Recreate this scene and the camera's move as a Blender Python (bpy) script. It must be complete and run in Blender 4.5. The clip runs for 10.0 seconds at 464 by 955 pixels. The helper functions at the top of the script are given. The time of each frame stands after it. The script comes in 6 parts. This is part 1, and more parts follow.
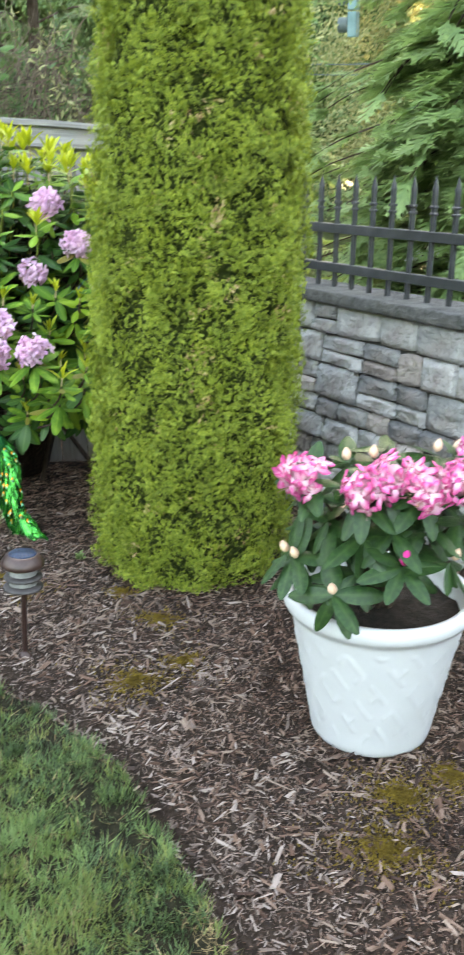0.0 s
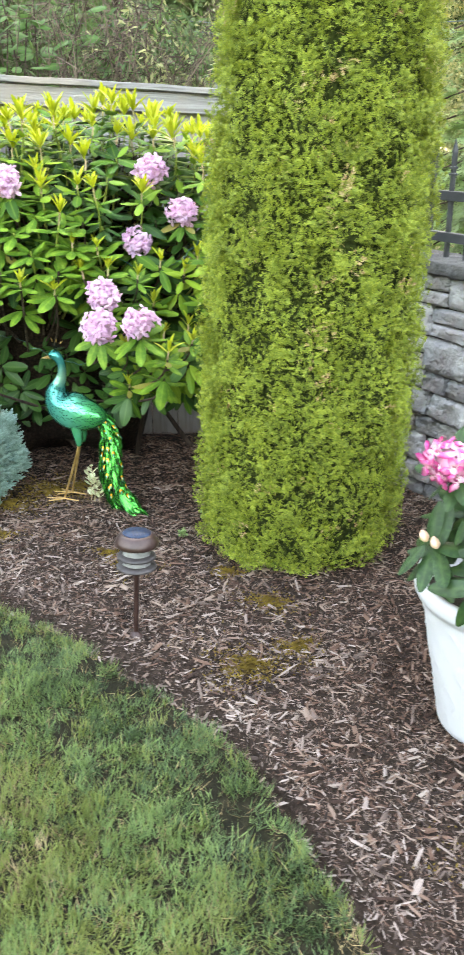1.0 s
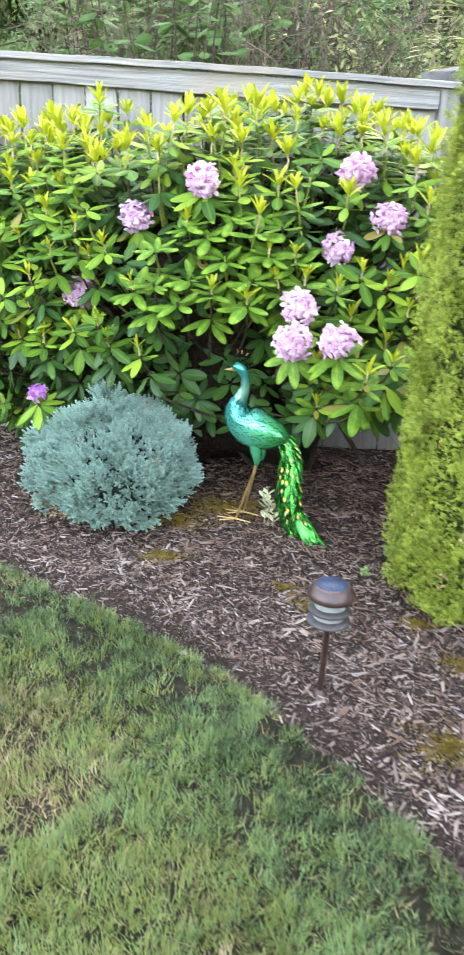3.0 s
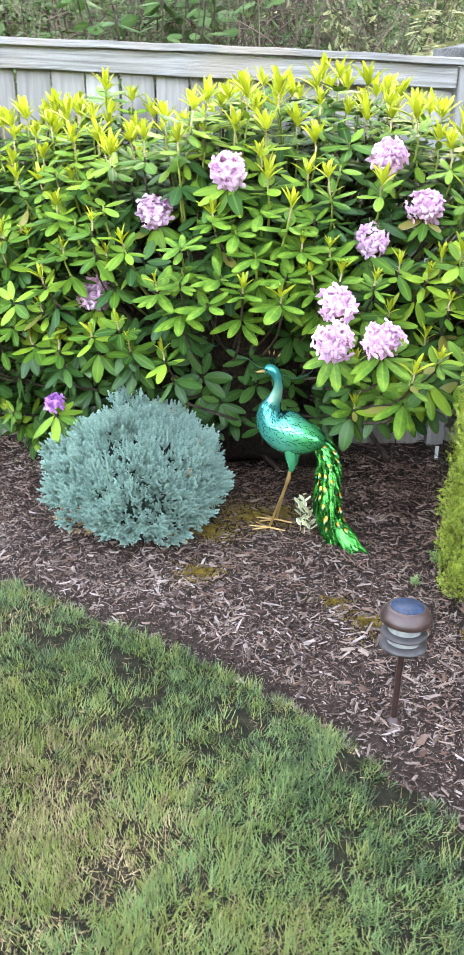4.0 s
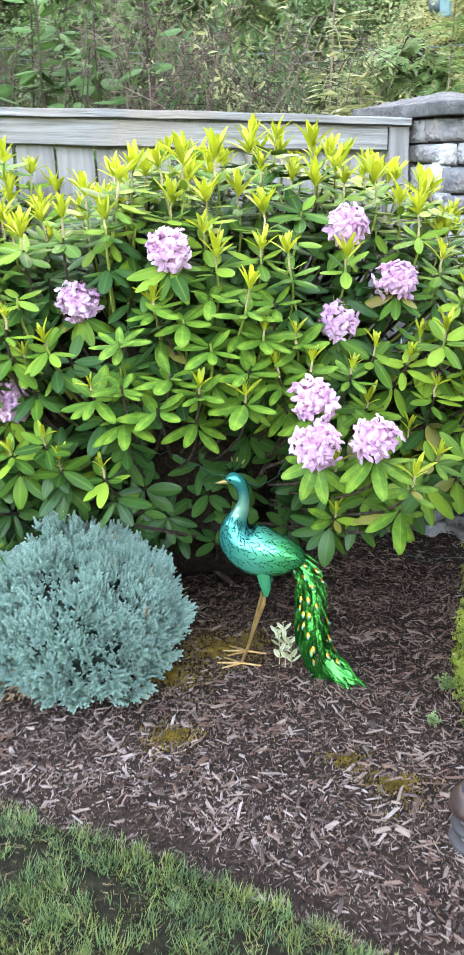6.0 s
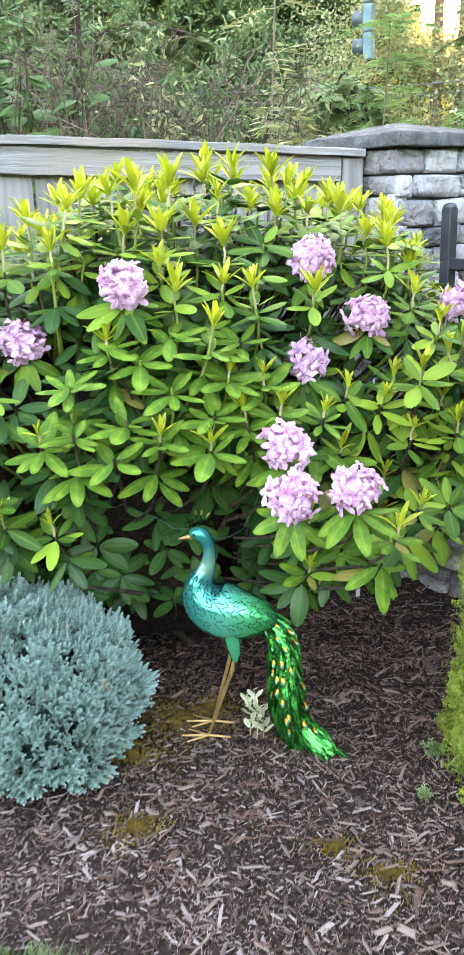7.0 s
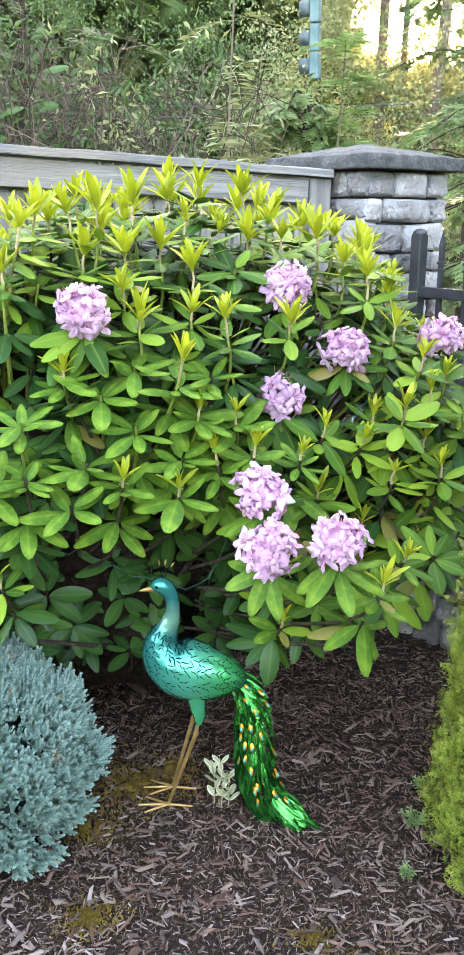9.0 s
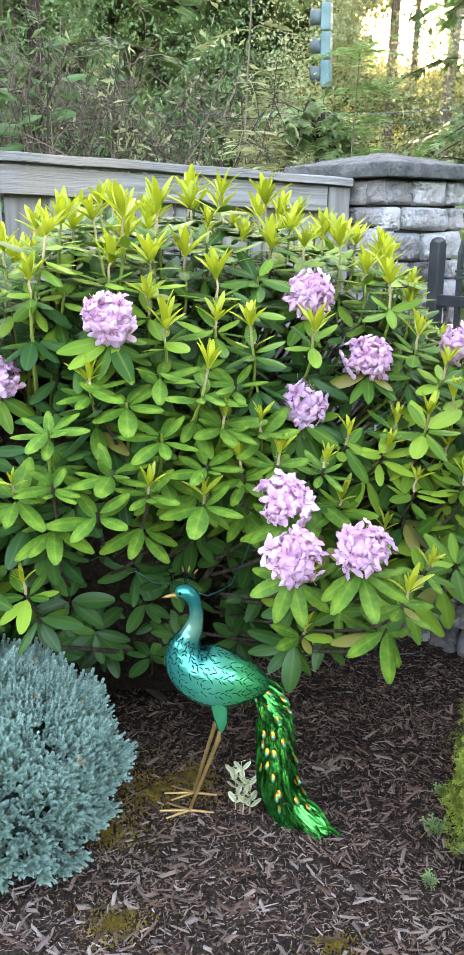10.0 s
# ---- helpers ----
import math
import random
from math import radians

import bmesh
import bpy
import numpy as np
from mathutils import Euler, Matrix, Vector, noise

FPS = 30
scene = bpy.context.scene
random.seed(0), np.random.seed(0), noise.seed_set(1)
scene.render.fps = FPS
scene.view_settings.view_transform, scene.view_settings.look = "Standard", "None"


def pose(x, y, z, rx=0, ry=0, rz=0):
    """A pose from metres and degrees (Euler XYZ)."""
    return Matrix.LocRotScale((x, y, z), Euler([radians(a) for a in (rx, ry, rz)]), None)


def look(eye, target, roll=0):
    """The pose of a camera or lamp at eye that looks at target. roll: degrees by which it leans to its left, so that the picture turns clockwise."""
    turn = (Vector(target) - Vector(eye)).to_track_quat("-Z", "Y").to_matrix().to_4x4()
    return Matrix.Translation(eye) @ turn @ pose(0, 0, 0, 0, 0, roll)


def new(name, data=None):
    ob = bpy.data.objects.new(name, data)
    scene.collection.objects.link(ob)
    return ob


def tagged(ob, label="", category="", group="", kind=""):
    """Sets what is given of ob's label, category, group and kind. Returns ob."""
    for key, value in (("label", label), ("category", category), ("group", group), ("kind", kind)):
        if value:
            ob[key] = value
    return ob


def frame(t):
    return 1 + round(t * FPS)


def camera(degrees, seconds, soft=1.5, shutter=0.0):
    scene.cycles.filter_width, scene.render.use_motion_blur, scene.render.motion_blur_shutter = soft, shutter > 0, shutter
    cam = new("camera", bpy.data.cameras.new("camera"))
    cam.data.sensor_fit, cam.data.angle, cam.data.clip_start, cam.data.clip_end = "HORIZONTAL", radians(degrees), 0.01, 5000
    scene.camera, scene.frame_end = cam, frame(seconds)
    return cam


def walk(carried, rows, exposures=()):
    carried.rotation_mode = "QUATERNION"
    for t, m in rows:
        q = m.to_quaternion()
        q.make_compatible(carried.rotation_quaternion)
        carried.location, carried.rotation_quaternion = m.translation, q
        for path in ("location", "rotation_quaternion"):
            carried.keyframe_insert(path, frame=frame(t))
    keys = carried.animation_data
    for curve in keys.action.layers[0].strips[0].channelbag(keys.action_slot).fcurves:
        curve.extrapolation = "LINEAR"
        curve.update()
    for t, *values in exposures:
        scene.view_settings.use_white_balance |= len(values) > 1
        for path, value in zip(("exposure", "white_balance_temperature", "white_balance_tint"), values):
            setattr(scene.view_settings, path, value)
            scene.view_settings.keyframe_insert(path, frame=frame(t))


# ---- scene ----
cam = camera(29.2, 10.0, 1.5, 0.5)
PATH = [
    (0, (0.347, 0.24, 1.44), (0.151, 2.118, 0.782), 0.4),
    (0.5, (0.257, 0.281, 1.443), (-0.013, 2.13, 0.729), 0.6),
    (1, (0.157, 0.315, 1.442), (-0.166, 2.151, 0.716), 0.1),
    (1.5, (0.076, 0.321, 1.471), (-0.299, 2.14, 0.73), 0.3),
    (2, (0.024, 0.338, 1.462), (-0.408, 2.148, 0.727), 0.7),
    (2.5, (-0.02, 0.431, 1.467), (-0.517, 2.22, 0.723), 1.1),
    (3, (-0.122, 0.568, 1.486), (-0.717, 2.319, 0.726), 1.2),
    (3.2, (-0.19, 0.598, 1.482), (-0.778, 2.352, 0.723), 2.0),
    (4.3, (-0.449, 0.727, 1.507), (-0.945, 2.491, 0.706), -1.4),
    (4.5, (-0.474, 0.767, 1.487), (-0.953, 2.542, 0.699), -2.0),
    (5, (-0.574, 0.914, 1.497), (-0.996, 2.735, 0.785), -2.7),
    (5.2, (-0.612, 0.963, 1.495), (-1.011, 2.803, 0.82), -2.3),
    (6.3, (-0.845, 1.23, 1.482), (-1.054, 3.106, 0.822), -2.0),
    (6.5, (-0.876, 1.266, 1.481), (-1.046, 3.152, 0.836), -1.9),
    (7, (-0.902, 1.384, 1.459), (-1.016, 3.29, 0.863), -1.8),
    (7.5, (-0.91, 1.503, 1.452), (-0.975, 3.413, 0.863), -1.3),
    (8, (-0.918, 1.568, 1.456), (-0.934, 3.486, 0.889), -0.8),
    (8.5, (-0.962, 1.597, 1.471), (-0.959, 3.516, 0.905), -0.7),
    (9, (-0.987, 1.6, 1.477), (-0.959, 3.517, 0.907), 0.1),
    (9.5, (-1.01, 1.597, 1.482), (-1.026, 3.516, 0.919), -0.2),
    (10, (-1.027, 1.592, 1.482), (-1.015, 3.513, 0.925), 0.2),
]
walk(cam, [(t, look(eye, target, roll)) for t, eye, target, roll in PATH], exposures=[(0.0, 4.65, 10300, 14), (0.5, 4.9, 10800, 16), (3.0, 5.15, 9400, 22), (4.5, 5.2, 9300, 23), (6.5, 5.0, 9000, 22), (8.5, 4.88, 9000, 22), (10.0, 4.72, 8800, 21)])

# ---- world, sun, exposure ----
SUN_AZ, SUN_EL = radians(11.5), radians(16.0)      # azimuth from +y towards +x
world = bpy.data.worlds.new("sky")
scene.world = world
world.use_nodes = True
wn = world.node_tree.nodes
sky = wn.new("ShaderNodeTexSky")
sky.sky_type, sky.sun_disc = "NISHITA", False
sky.sun_elevation, sky.sun_rotation = SUN_EL, SUN_AZ
sky.air_density, sky.dust_density, sky.ozone_density = 1.0, 1.5, 1.0
wn["Background"].inputs["Strength"].default_value = 0.15
world.node_tree.links.new(sky.outputs["Color"], wn["Background"].inputs["Color"])
sun = new("sun", bpy.data.lights.new("sun", "SUN"))
sun.data.energy, sun.data.angle, sun.data.color = 2.5, radians(0.6), (1.0, 0.86, 0.66)
sun_dir = Vector((math.sin(SUN_AZ) * math.cos(SUN_EL), math.cos(SUN_AZ) * math.cos(SUN_EL), math.sin(SUN_EL)))
sun.matrix_basis = look(sun_dir * 30, (0, 0, 0))

# ---- helpers of this scene ----
rng = np.random.default_rng(7)
UP = Vector((0, 0, 1))


def build_mesh(name, V, faces, mats, midx=None, smooth=False, attr=None):
    """A mesh from vertices, a list of face arrays (n, k), materials and an optional point attribute 'tip'."""
    me = bpy.data.meshes.new(name)
    V = np.asarray(V, np.float32)
    faces = [np.asarray(f, np.int32) for f in faces if len(f)]
    me.vertices.add(len(V))
    me.vertices.foreach_set("co", V.ravel())
    loops = np.concatenate([f.ravel() for f in faces])
    totals = np.concatenate([np.full(len(f), f.shape[1], np.int32) for f in faces])
    starts = np.concatenate([[0], np.cumsum(totals)[:-1]]).astype(np.int32)
    me.loops.add(len(loops))
    me.loops.foreach_set("vertex_index", loops)
    me.polygons.add(len(totals))
    me.polygons.foreach_set("loop_start", starts)
    for m in mats if isinstance(mats, (list, tuple)) else [mats]:
        me.materials.append(m)
    if midx is not None:
        me.polygons.foreach_set("material_index", np.asarray(midx, np.int32))
    me.polygons.foreach_set("use_smooth", np.full(len(totals), smooth))
    if attr is not None:
        me.attributes.new("tip", "FLOAT", "POINT").data.foreach_set("value", np.asarray(attr, np.float32))
    me.update(calc_edges=True)
    return me


def stamp(V, R, P):
    """Template vertices (n, 3) set at N places: turns-and-scales R (N, 3, 3), places P (N, 3)."""
    return (np.einsum("nij,kj->nki", R, V) + P[:, None, :]).reshape(-1, 3)


def stamp_faces(F, nv, n):
    F = np.asarray(F, np.int32)
    return (F[None] + (np.arange(n) * nv)[:, None, None]).reshape(-1, F.shape[1])


def frames(d, n):
    """Turns (N, 3, 3) whose y axis is d and whose z axis leans to n."""
    d = d / np.linalg.norm(d, axis=1, keepdims=True)
    x = np.cross(d, n)
    x /= np.linalg.norm(x, axis=1, keepdims=True) + 1e-9
    z = np.cross(x, d)
    return np.stack([x, d, z], axis=2)


def unit(a):
    a = np.asarray(a, float)
    return a / (np.linalg.norm(a, axis=-1, keepdims=True) + 1e-9)


def thing(name, at=(0, 0, 0), label="", category="", group="", kind=""):
    ob = new(name)
    ob.empty_display_size = 0.05
    ob.matrix_basis = Matrix.Translation(at)
    return tagged(ob, label, category, group, kind)


def adopt(ob, parent):
    """Parents ob, keeping the place given in world coordinates."""
    ob.parent = parent
    base = parent.matrix_basis.copy()
    up = parent
    while up.parent:
        base = up.parent.matrix_basis @ up.matrix_parent_inverse @ base
        up = up.parent
    ob.matrix_parent_inverse = base.inverted()
    return ob


def piece(name, me, parent, m=None, label=""):
    """One mesh object under a thing or part."""
    ob = new(name, me)
    if m is not None:
        ob.matrix_basis = m
    adopt(ob, parent)
    return tagged(ob, label)


def part(name, bm, material, parent, label="", smooth=False):
    """Links a bmesh as one mesh object under a thing or part."""
    me = bpy.data.meshes.new(name)
    bm.to_mesh(me)
    bm.free()
    for m in material if isinstance(material, (list, tuple)) else [material]:
        me.materials.append(m)
    me.polygons.foreach_set("use_smooth", np.full(len(me.polygons), smooth))
    return piece(name, me, parent, None, label)


def box_bm(bm, size, m=Matrix(), bevel=0.0, seg=1):
    """Adds a box of that size, its edges rounded, at m."""
    made = bmesh.ops.create_cube(bm, size=1.0, matrix=m @ Matrix.Diagonal((*size, 1)))["verts"]
    if bevel:
        edges = list({e for v in made for e in v.link_edges})
        bmesh.ops.bevel(bm, geom=edges, offset=bevel, segments=seg, affect="EDGES", profile=0.6)
    return bm


def lathe(profile, n=32, turn=2 * math.pi):
    """Vertices and quads of a profile of (r, z) turned round z."""
    a = np.arange(n) / n * turn
    r, z = np.array(profile, float).T
    V = np.stack([np.outer(r, np.cos(a)), np.outer(r, np.sin(a)), np.repeat(z[:, None], n, 1)], -1).reshape(-1, 3)
    F = [(j * n + i, j * n + (i + 1) % n, (j + 1) * n + (i + 1) % n, (j + 1) * n + i) for j in range(len(r) - 1) for i in range(n)]
    return V, F


def tube(points, radii, n=6):
    """Vertices and quads of a round tube along points, closed at both ends by its narrowing."""
    P = np.asarray(points, float)
    R = np.broadcast_to(np.asarray(radii, float), (len(P),)) if np.ndim(radii) < 2 else np.asarray(radii)
    T = unit(np.gradient(P, axis=0))
    ref = np.array([0, 0, 1.0]) if abs(T[:, 2]).mean() < 0.8 else np.array([0, 1.0, 0])
    A = unit(np.cross(T, ref))
    B = np.cross(A, T)
    a = np.arange(n) / n * 2 * np.pi
    ring = lambda ra, rb: P[:, None] + ra[:, None, None] * np.cos(a)[None, :, None] * A[:, None] + rb[:, None, None] * np.sin(a)[None, :, None] * B[:, None]
    V = (ring(R[:, 0], R[:, 1]) if R.ndim == 2 else ring(R, R)).reshape(-1, 3)
    F = [(j * n + i, j * n + (i + 1) % n, (j + 1) * n + (i + 1) % n, (j + 1) * n + i) for j in range(len(P) - 1) for i in range(n)]
    return V, F


class Heap:
    """Gathers many small meshes into one."""

    def __init__(self):
        self.V, self.F, self.M, self.A, self.n = [], [], [], [], 0

    def add(self, V, F, m=0, tip=None):
        V = np.asarray(V, float)
        F = np.asarray(F, np.int32)
        self.V.append(V)
        self.F.append(F + self.n)
        self.M.append(np.full(len(F), m))
        self.A.append(np.zeros(len(V)) if tip is None else np.asarray(tip, float))
        self.n += len(V)
        return self

    def mesh(self, name, mats, smooth=False):
        groups = {}
        for f, m in zip(self.F, self.M):
            groups.setdefault(f.shape[1], []).append((f, m))
        faces = [np.concatenate([f for f, _ in g]) for g in groups.values()]
        midx = np.concatenate([np.concatenate([m for _, m in g]) for g in groups.values()])
        return build_mesh(name, np.concatenate(self.V), faces, mats, midx, smooth, np.concatenate(self.A))


def spline(points, n):
    """n points on a smooth curve through the given ones."""
    P = np.asarray(points, float)
    P = np.vstack([2 * P[0] - P[1], P, 2 * P[-1] - P[-2]])
    u = np.linspace(0, len(P) - 3 - 1e-6, n)
    i = u.astype(int)
    f = (u - i)[:, None]
    a, b, c, d = P[i], P[i + 1], P[i + 2], P[i + 3]
    return 0.5 * (2 * b + (c - a) * f + (2 * a - 5 * b + 4 * c - d) * f**2 + (3 * b - a - 3 * c + d) * f**3)


def rnd(a, b, n=None):
    return rng.uniform(a, b, n)


# ---- materials ----
def mat(name, rough=0.6, metal=0.0, spec=0.5):
    m = bpy.data.materials.new(name)
    m.use_nodes = True
    b = m.node_tree.nodes["Principled BSDF"]
    b.inputs["Roughness"].default_value, b.inputs["Metallic"].default_value = rough, metal
    b.inputs["Specular IOR Level"].default_value = spec
    return m, m.node_tree.nodes, m.node_tree.links, b


def ramp(nodes, stops):
    r = nodes.new("ShaderNodeValToRGB")
    while len(r.color_ramp.elements) < len(stops):
        r.color_ramp.elements.new(0.5)
    for e, (p, c) in zip(r.color_ramp.elements, stops):
        e.position, e.color = p, (*c, 1)
    return r


def noise_tex(nodes, links, scale, detail=4, coord="Object", rough=0.55, stretch=None):
    tc = nodes.new("ShaderNodeTexCoord")
    n = nodes.new("ShaderNodeTexNoise")
    n.inputs["Scale"].default_value, n.inputs["Detail"].default_value, n.inputs["Roughness"].default_value = scale, detail, rough
    if stretch:
        mp = nodes.new("ShaderNodeMapping")
        mp.inputs["Scale"].default_value = stretch
        links.new(tc.outputs[coord], mp.inputs["Vector"])
        links.new(mp.outputs["Vector"], n.inputs["Vector"])
    else:
        links.new(tc.outputs[coord], n.inputs["Vector"])
    return n


def mixcol(nodes, links, a, b, fac, mode="MIX"):
    m = nodes.new("ShaderNodeMix")
    m.data_type, m.blend_type = "RGBA", mode
    for sock, val in ((m.inputs["Factor"], fac), (m.inputs["A"], a), (m.inputs["B"], b)):
        if hasattr(val, "is_linked"):
            links.new(val, sock)
        elif isinstance(val, (int, float)):
            sock.default_value = val
        else:
            sock.default_value = (*val, 1)
    return m.outputs["Result"]


def bump(nodes, links, bsdf, height, strength=0.4, dist=0.01):
    b = nodes.new("ShaderNodeBump")
    b.inputs["Strength"].default_value, b.inputs["Distance"].default_value = strength, dist
    links.new(height, b.inputs["Height"])
    links.new(b.outputs["Normal"], bsdf.inputs["Normal"])


def foliage(name, dark, mid, light, tip=None, tip_amount=0.0, rough=0.5, through_amount=0.3, patch=6.0, spec=0.4, grain=90.0, gain=0.9, own=0.62, power=1.0):
    """Leaf material: tint by piece, patches over the plant, paler tips, light through the leaf."""
    m, n, l, b = mat(name, rough, 0, spec)
    geo = n.new("ShaderNodeNewGeometry")
    r = ramp(n, [(0.0, dark), (0.5, mid), (1.0, light)])
    nz = noise_tex(n, l, patch, 3)
    add = n.new("ShaderNodeMath")
    add.operation = "MULTIPLY_ADD"
    l.new(geo.outputs["Random Per Island"], add.inputs[0])
    add.inputs[1].default_value = own
    sub = n.new("ShaderNodeMath")
    sub.operation = "MULTIPLY_ADD"
    l.new(nz.outputs["Fac"], sub.inputs[0])
    sub.inputs[1].default_value, sub.inputs[2].default_value = gain, 0.5 - 0.5 * gain - 0.5 * own
    l.new(sub.outputs[0], add.inputs[2])
    l.new(add.outputs[0], r.inputs["Fac"])
    col = r.outputs["Color"]
    fine = noise_tex(n, l, grain, 2)
    if tip:
        at = n.new("ShaderNodeAttribute")
        at.attribute_name = "tip"
        mul = n.new("ShaderNodeMath")
        mul.operation = "MULTIPLY"
        pw = n.new("ShaderNodeMath")
        pw.operation = "POWER"
        l.new(at.outputs["Fac"], pw.inputs[0])
        pw.inputs[1].default_value = power
        l.new(pw.outputs[0], mul.inputs[0])
        mul.inputs[1].default_value = tip_amount
        col = mixcol(n, l, col, tip, mul.outputs[0])
    l.new(col, b.inputs["Base Color"])
    bump(n, l, b, fine.outputs["Fac"], 0.25, 0.002)
    tr = n.new("ShaderNodeBsdfTranslucent")
    bright = mixcol(n, l, col, (1.0, 1.0, 0.35), 0.25, "MULTIPLY")
    l.new(bright, tr.inputs["Color"])
    mx = n.new("ShaderNodeMixShader")
    mx.inputs["Fac"].default_value = through_amount
    l.new(b.outputs[0], mx.inputs[1])
    l.new(tr.outputs[0], mx.inputs[2])
    l.new(mx.outputs[0], n["Material Output"].inputs["Surface"])
    return m


def surface(name, cols, scale=8.0, rough=0.7, metal=0.0, bump_scale=60.0, bump_strength=0.4, bump_dist=0.004, stretch=None, per="none", spec=0.5, second=None, own=0.55):
    """General surface: a colour ramp over two scales of noise, tint by piece where asked, fine relief."""
    m, n, l, b = mat(name, rough, metal, spec)
    k = len(cols)
    r = ramp(n, [(0.25 + 0.5 * i / max(1, k - 1), c) for i, c in enumerate(cols)])
    nz = noise_tex(n, l, scale, 6, stretch=stretch)
    fac = nz.outputs["Fac"]
    if per != "none":
        if per == "island":
            src = n.new("ShaderNodeNewGeometry").outputs["Random Per Island"]
        else:
            src = n.new("ShaderNodeObjectInfo").outputs["Random"]
        ma = n.new("ShaderNodeMath")
        ma.operation = "MULTIPLY_ADD"
        l.new(src, ma.inputs[0])
        ma.inputs[1].default_value = own
        sb = n.new("ShaderNodeMath")
        sb.operation = "MULTIPLY_ADD"
        l.new(fac, sb.inputs[0])
        sb.inputs[1].default_value, sb.inputs[2].default_value = 0.7, 0.15 - 0.5 * own
        l.new(sb.outputs[0], ma.inputs[2])
        fac = ma.outputs[0]
    l.new(fac, r.inputs["Fac"])
    col = r.outputs["Color"]
    fine = noise_tex(n, l, bump_scale, 5, stretch=stretch)
    if second:
        blot = noise_tex(n, l, scale * 0.35, 4)
        rr = ramp(n, [(0.5, (0, 0, 0)), (0.66, (1, 1, 1))])
        l.new(blot.outputs["Fac"], rr.inputs["Fac"])
        col = mixcol(n, l, col, second, rr.outputs["Color"])
    l.new(col, b.inputs["Base Color"])
    bump(n, l, b, fine.outputs["Fac"], bump_strength, bump_dist)
    return m


M = {}
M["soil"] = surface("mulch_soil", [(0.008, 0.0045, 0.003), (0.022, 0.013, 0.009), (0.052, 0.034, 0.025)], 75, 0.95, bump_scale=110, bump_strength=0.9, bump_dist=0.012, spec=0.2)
M["turf"] = surface("turf_soil", [(0.004, 0.004, 0.002), (0.011, 0.010, 0.005), (0.026, 0.023, 0.012)], 30, 0.95, bump_scale=120, bump_strength=0.9, bump_dist=0.01, spec=0.15)
M["chip"] = surface("wood_chip", [(0.011, 0.005, 0.0035), (0.034, 0.016, 0.011), (0.066, 0.033, 0.022), (0.098, 0.052, 0.036), (0.130, 0.074, 0.053), (0.165, 0.104, 0.079), (0.21, 0.150, 0.120)], 6, 0.8, bump_scale=190, bump_strength=0.9, bump_dist=0.004, per="island", spec=0.25, own=0.66)
M["chip_grey"] = surface("bleached_chip", [(0.068, 0.047, 0.039), (0.122, 0.087, 0.073), (0.182, 0.136, 0.118), (0.27, 0.215, 0.19)], 6, 0.9, bump_scale=190, bump_strength=0.9, bump_dist=0.004, per="island", spec=0.2, own=0.66)
M["moss"] = surface("moss", [(0.075, 0.048, 0.012), (0.15, 0.098, 0.017), (0.25, 0.175, 0.028)], 40, 0.95, bump_scale=220, bump_strength=0.9, bump_dist=0.006, spec=0.2)
M["farlawn"] = surface("far_lawn", [(0.026, 0.036, 0.010), (0.048, 0.062, 0.017), (0.080, 0.094, 0.030)], 9, 0.95, bump_scale=90, bump_strength=0.8, bump_dist=0.02, spec=0.2)
M["grass"] = foliage("grass_blade", (0.075, 0.115, 0.026), (0.140, 0.180, 0.042), (0.225, 0.245, 0.072), (0.28, 0.29, 0.12), 0.22, 0.6, 0.35, 2.6, gain=1.6, own=0.6)
M["cool_grass"] = foliage("fresh_grass_blade", (0.050, 0.110, 0.032), (0.105, 0.185, 0.055), (0.18, 0.265, 0.09), (0.27, 0.33, 0.14), 0.22, 0.6, 0.35, 2.6, gain=1.4, own=0.6)
M["thatch"] = surface("dead_thatch", [(0.075, 0.052, 0.024), (0.17, 0.122, 0.06), (0.30, 0.23, 0.12)], 9, 0.9, per="island", spec=0.2)
# cooler grass of the rim, darkened so that its colour carries shade too
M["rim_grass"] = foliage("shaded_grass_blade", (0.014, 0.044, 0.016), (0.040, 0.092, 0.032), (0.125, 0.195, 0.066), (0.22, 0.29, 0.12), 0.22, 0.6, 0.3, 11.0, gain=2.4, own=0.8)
M["straw"] = surface("dry_grass", [(0.095, 0.065, 0.028), (0.17, 0.122, 0.056), (0.26, 0.20, 0.105)], 9, 0.8, per="island")
# dark bases and bright tips put crevice shade and highlights into the colour
M["arbor"] = foliage("arborvitae_spray", (0.024, 0.050, 0.009), (0.100, 0.156, 0.020), (0.22, 0.275, 0.038), (0.44, 0.49, 0.077), 0.58, 0.6, 0.22, 16.0, 0.2, gain=1.9, own=0.3, power=1.5)
M["arbor_dry"] = surface("dry_spray", [(0.20, 0.10, 0.04), (0.36, 0.24, 0.11), (0.5, 0.38, 0.2)], 9, 0.8, per="island")
# near-black, so that the gaps between the sprays read as shade
M["core"] = surface("core_shade", [(0.008, 0.013, 0.004), (0.026, 0.038, 0.009), (0.060, 0.078, 0.018)], 60, 0.95, bump_scale=60, bump_strength=1.0, bump_dist=0.03, spec=0.1)
M["bark"] = surface("bark", [(0.025, 0.017, 0.012), (0.055, 0.038, 0.029), (0.11, 0.082, 0.065)], 18, 0.9, bump_scale=45, bump_strength=0.9, bump_dist=0.012, stretch=(3, 3, 0.5), spec=0.2)
